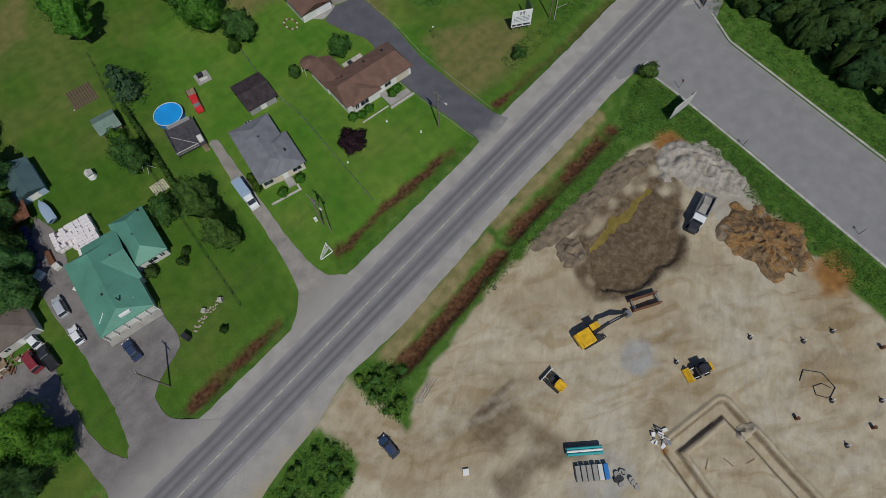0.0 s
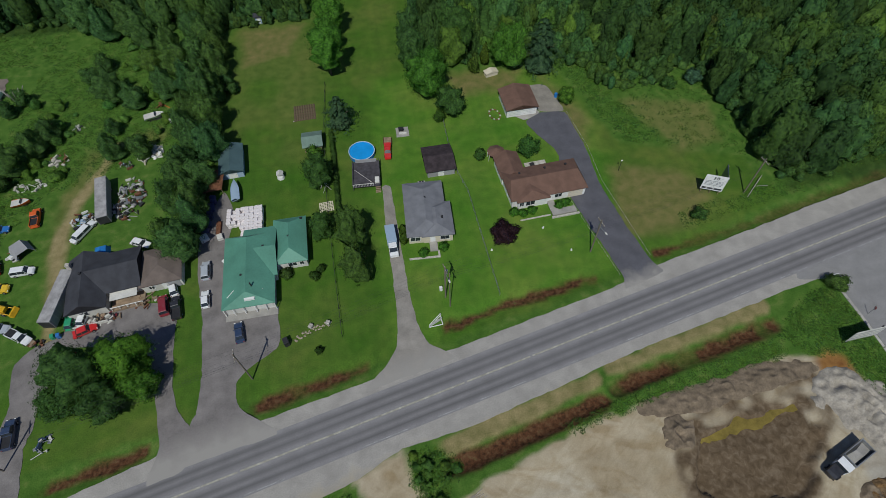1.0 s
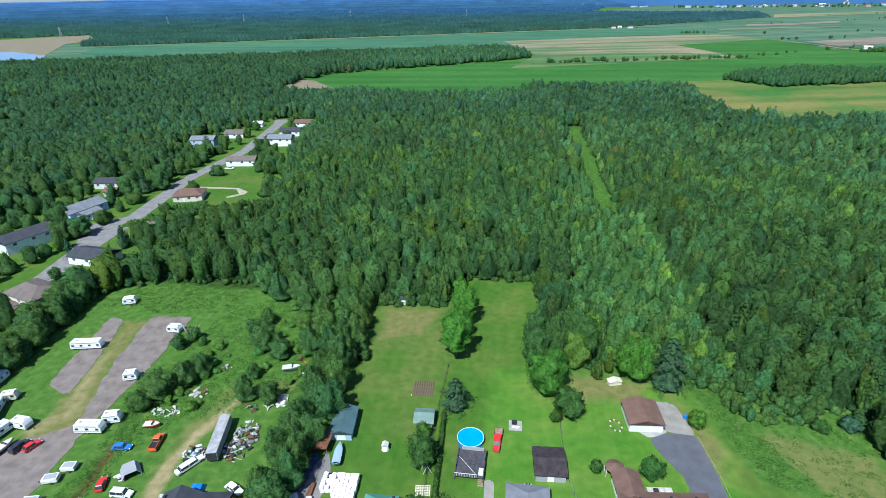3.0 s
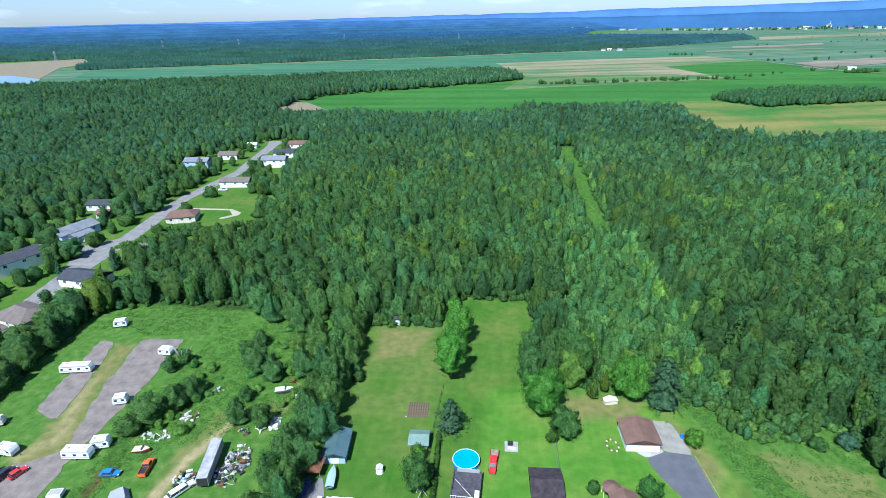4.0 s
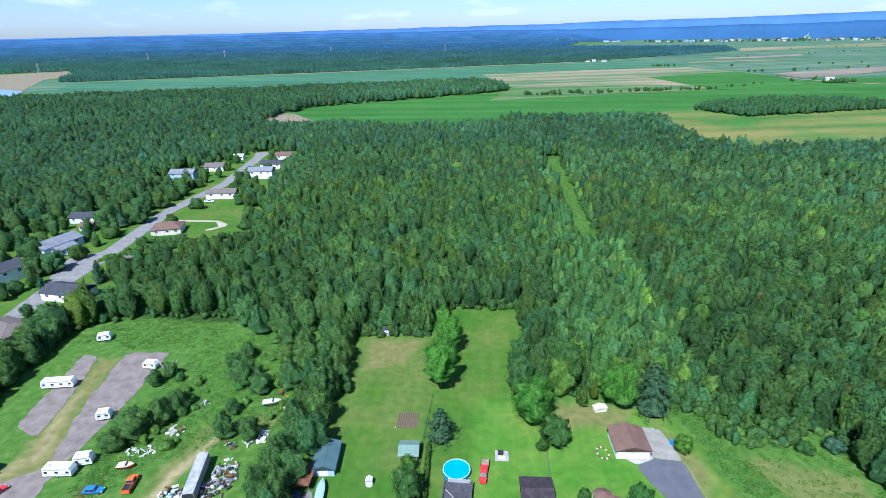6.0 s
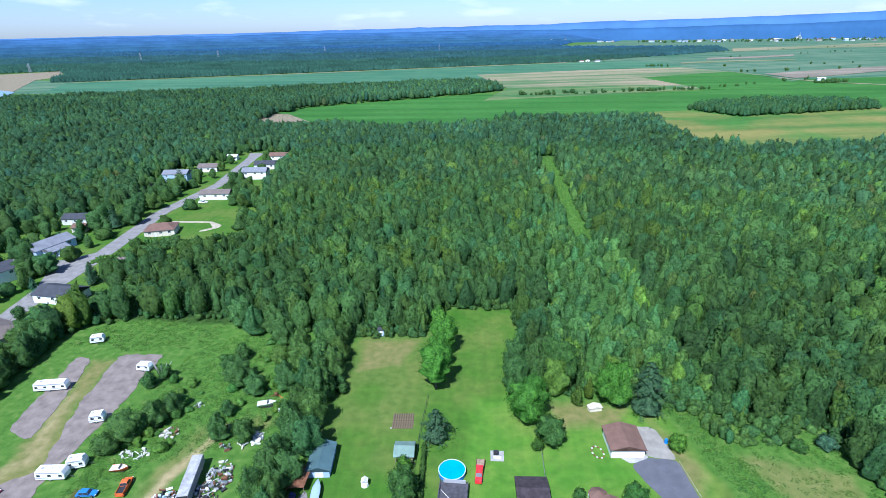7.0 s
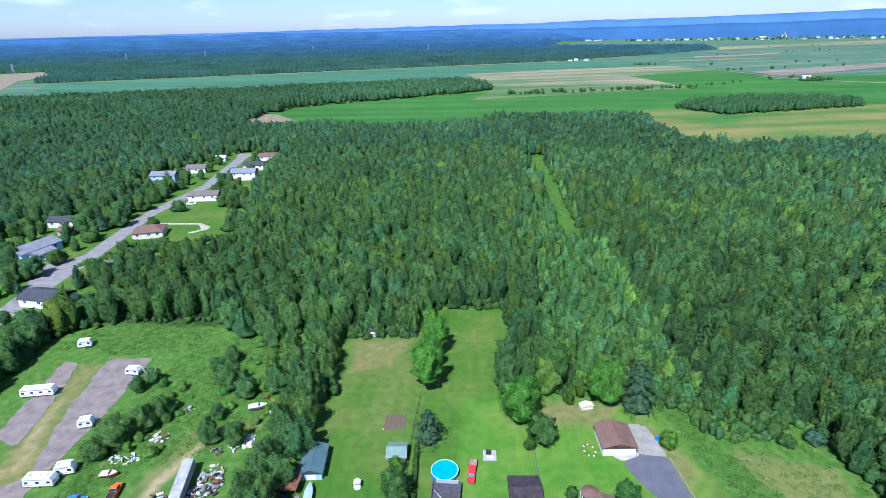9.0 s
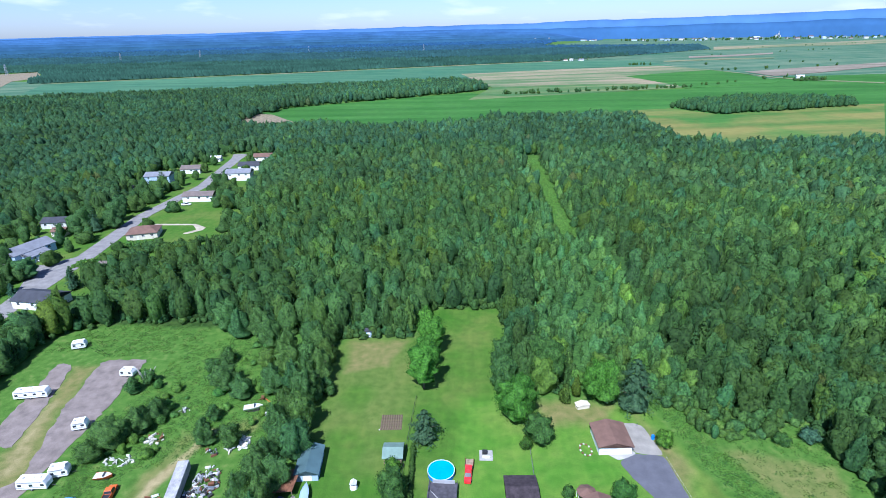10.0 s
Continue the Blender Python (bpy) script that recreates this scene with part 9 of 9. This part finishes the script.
def scrap(x, y, rx, ry, n, mats, label, seed):
    rnd_ = random.Random(seed)
    s = root("scrap_heap", x, y, 0, 0, label, "scrap")
    for k in range(n):
        a, r = rnd_.uniform(0, 6.28), math.sqrt(rnd_.random())
        ox, oy = math.cos(a) * r * rx, math.sin(a) * r * ry
        l, w, h = rnd_.uniform(0.3, 1.5), rnd_.uniform(0.15, 0.7), rnd_.uniform(0.08, 0.6)
        b = bmesh.new()
        if rnd_.random() < 0.25:
            rod(b, (-l, 0, h * 0.5), (l, 0, h), 0.08, 0.08, 6)
        else:
            box(b, -l / 2, l / 2, -w / 2, w / 2, 0, h, 0.03)
        o = part("scrap_piece", b, rnd_.choice(mats), s)
        o.matrix_basis = pose(ox, oy, max(0.0, 0.7 * (1 - r)) * rnd_.random(), rnd_.uniform(-15, 15), rnd_.uniform(-15, 15), rnd_.uniform(0, 360))


MIXED = [WHITE, STEEL, DARKSTEEL, RUST, GREYSIDE, OFFWHITE, BLUESIDE]
PALE = [WHITE, OFFWHITE, STEEL, CREAM]
scrap(-57.4, 92.6, 3.4, 6.4, 150, [STEEL, GREYSIDE, OFFWHITE, DARKSTEEL, GREYSIDE, RUST, DARKSTEEL], "heap of mixed scrap metal beside a trailer", 1)
scrap(-66.6, 88.0, 2.8, 2.4, 36, MIXED, "scattered scrap metal beside a trailer", 2)
scrap(-54.5, 106.5, 3.2, 3.2, 56, PALE, "heap of white discarded panels", 3)
scrap(-60.0, 103.5, 2.0, 1.4, 12, MIXED, "scattered junk in the weeds", 4)
scrap(-76.0, 108.5, 2.6, 2.0, 18, [STONE, STONE, RUST], "ring of stones and rusty scrap", 5)
scrap(-81.0, 101.0, 3.6, 1.8, 24, [STONE, OFFWHITE], "scattered pale stones in the grass", 6)
scrap(-73.6, 119.5, 1.4, 1.0, 10, [GREYSIDE, DARKSTEEL, OFFWHITE], "small heap of grey scrap in weeds", 7)
scrap(-57.8, 61.4, 3.0, 1.4, 34, [WOOD, RUST, OFFWHITE, DARKRED, DARKSTEEL], "clutter heaped on the porch ground", 8)
scrap(-50.2, 63.6, 2.0, 1.6, 26, [WOOD, WOOD, OFFWHITE, RUST], "timber clutter before the annex", 9)
scrap(-79.6, 80.4, 1.6, 1.4, 14, MIXED, "junk beside a grey tarpaulin", 10)
scrap(-70.0, 58.0, 1.4, 1.0, 14, [RUST, WOOD, DARKSTEEL], "rusty farm implement parts by the drive", 11)
scrap(-53.5, 124.0, 1.2, 0.8, 8, [ORANGE, RUST], "rusty orange scrap in the weeds", 12)
scrap(-64.2, 37.6, 1.4, 1.6, 16, [BLACKP, NAVY, OFFWHITE, STEEL], "dark clutter on a small cart by the road", 13)
scrap(-75.0, 30.5, 2.5, 2.0, 18, PALE, "pale building scraps by the roadside", 14)
scrap(32.4, -14.6, 1.6, 1.4, 16, PALE, "white debris beside the footing trench", 15)
tent = root("tarpaulin_shelter", -78.0, 81.4, 0, 40, "sagging grey-blue tarpaulin shelter", "shelter")
part("cover", prism(bmesh.new(), [(-2, 0.6), (-1.2, 1.9), (1.2, 1.9), (2, 0.6), (1.9, 0.6), (1.15, 1.82), (-1.15, 1.82), (-1.9, 0.6)], -1.8, 1.8), GREYSIDE, tent)
for sx in (-1.9, 1.9):
    for sy in (-1.7, 1.7):
        beam(tent, "pole", (sx, sy, 0), (sx, sy, 0.7), 0.05, STEEL)
bt = tagged(link_bm("blue_tarp", prism(bmesh.new(), [(-1.6, 0), (-1.1, 1.2), (0, 1.6), (1.1, 1.2), (1.6, 0)], -1.3, 1.3, [0, 0.2, 0.5, 0.2, 0]), TARPBLUE), "blue tarpaulin-covered heap behind the house", "tarpaulin")
bt.matrix_basis = pose(-61.0, 77.8, 0, 0, 0, 8)
for k, (m, dx) in enumerate(((GREENP, 0), (BLUEP, 1.1))):
    o = tagged(link_bm("wheelie_bin", box(bmesh.new(), -0.35, 0.35, -0.4, 0.4, 0, 1.1, 0.06), m), ("green" if k == 0 else "blue") + " plastic wheelie bin beside the trailer", "bin")
    o.matrix_basis = pose(-67.0 + dx, 58.8, 0.05, 0, 0, 12)
# yellow backhoe and a brown cart
bk2 = root("backhoe", -79.6, 67.0, 0, -14, "old yellow backhoe loader in the grass", "backhoe")
part("body", box(bmesh.new(), -0.8, 2.4, -0.6, 0.6, 0.7, 1.5, 0.1), YELLOW, bk2)
part("cab_roof", box(bmesh.new(), -0.9, 0.7, -0.75, 0.75, 2.3, 2.42, 0.04), YELLOW, bk2)
for sx in (-0.8, 0.6):
    for sy in (-0.65, 0.65):
        beam(bk2, "cab_post", (sx, sy, 1.4), (sx, sy, 2.3), 0.05, YELLOW)
part("front_bucket", prism(bmesh.new(), [(3.4, 0.1), (3.4, 0.8), (3.7, 0.85), (4.2, 0.1)], -1.1, 1.1), YELLOW, bk2)
for sy in (-0.8, 0.8):
    beam(bk2, "loader_arm", (0.8, sy, 1.4), (3.5, sy, 0.5), 0.1, YELLOW)
    wheel_at(bk2, -0.1, sy * 1.1, 0.7, 0.4)
    wheel_at(bk2, 2.0, sy * 1.0, 0.45, 0.3)
beam(bk2, "boom", (-1.0, 0, 0.9), (-3.0, 0.2, 2.6), 0.16, YELLOW)
beam(bk2, "dipper", (-3.0, 0.2, 2.6), (-4.6, 0.3, 1.0), 0.14, YELLOW)
part("rear_bucket", prism(bmesh.new(), [(-5.0, 0.4), (-4.9, 1.1), (-4.4, 1.1), (-4.2, 0.5)], 0.0, 0.6), DARKSTEEL, bk2)
part("camper_top", box(bmesh.new(), -2.6, -0.3, -0.85, 0.85, 1.05, 2.1, 0.08), WHITE, MADE["pickup", "yellow_paint"], "white camper top")
# poles by the entrance brush, a hose and small drums on the site
rnd = random.Random(91)
for k in range(5):
    ox = 0.35 * k
    pq = tagged(link_bm("timber_pole", rod(bmesh.new(), (0, 0, 0.08), (rnd.uniform(3.8, 5.2), 0, 0.08), 0.08, 0.06, 7), PALEBARK), "pale stripped timber pole lying on the soil", "pole", "timber poles")
    pq.matrix_basis = pose(3.2 + ox * 0.8, 14.7 - ox * 0.6, gz(3.2, 14.7), 0, 0, 24 + rnd.uniform(-6, 6))
hb_ = bmesh.new()
ring_ = [(58.4, -22.6), (60.4, -21.8), (62.4, -24), (62.2, -27), (60, -27.6), (58.6, -25.8), (59.4, -24.6), (61, -25.2), (61.6, -26.6)]
for (x1, y1), (x2, y2) in zip(ring_, ring_[1:]):
    rod(hb_, (x1, y1, gz(x1, y1) + 0.08), (x2, y2, gz(x2, y2) + 0.08), 0.07, 0.07, 6)
tagged(link_bm("hose", hb_, DARKSTEEL), "dark hose looped on the bare soil", "hose")
for x, y in ((74.2, -27.6), (52.7, -26.2), (61.6, -34.8)):
    dr = root("steel_drum", x, y, gz(x, y), 0, "rusty red steel drum standing on the soil", "drum", "steel drums")
    part("barrel", rod(bmesh.new(), (0, 0, 0), (0, 0, 0.88), 0.3, 0.3, 14), RUST, dr)
    part("lid", rod(bmesh.new(), (0, 0, 0.86), (0, 0, 0.91), 0.31, 0.31, 14), RUST, dr)
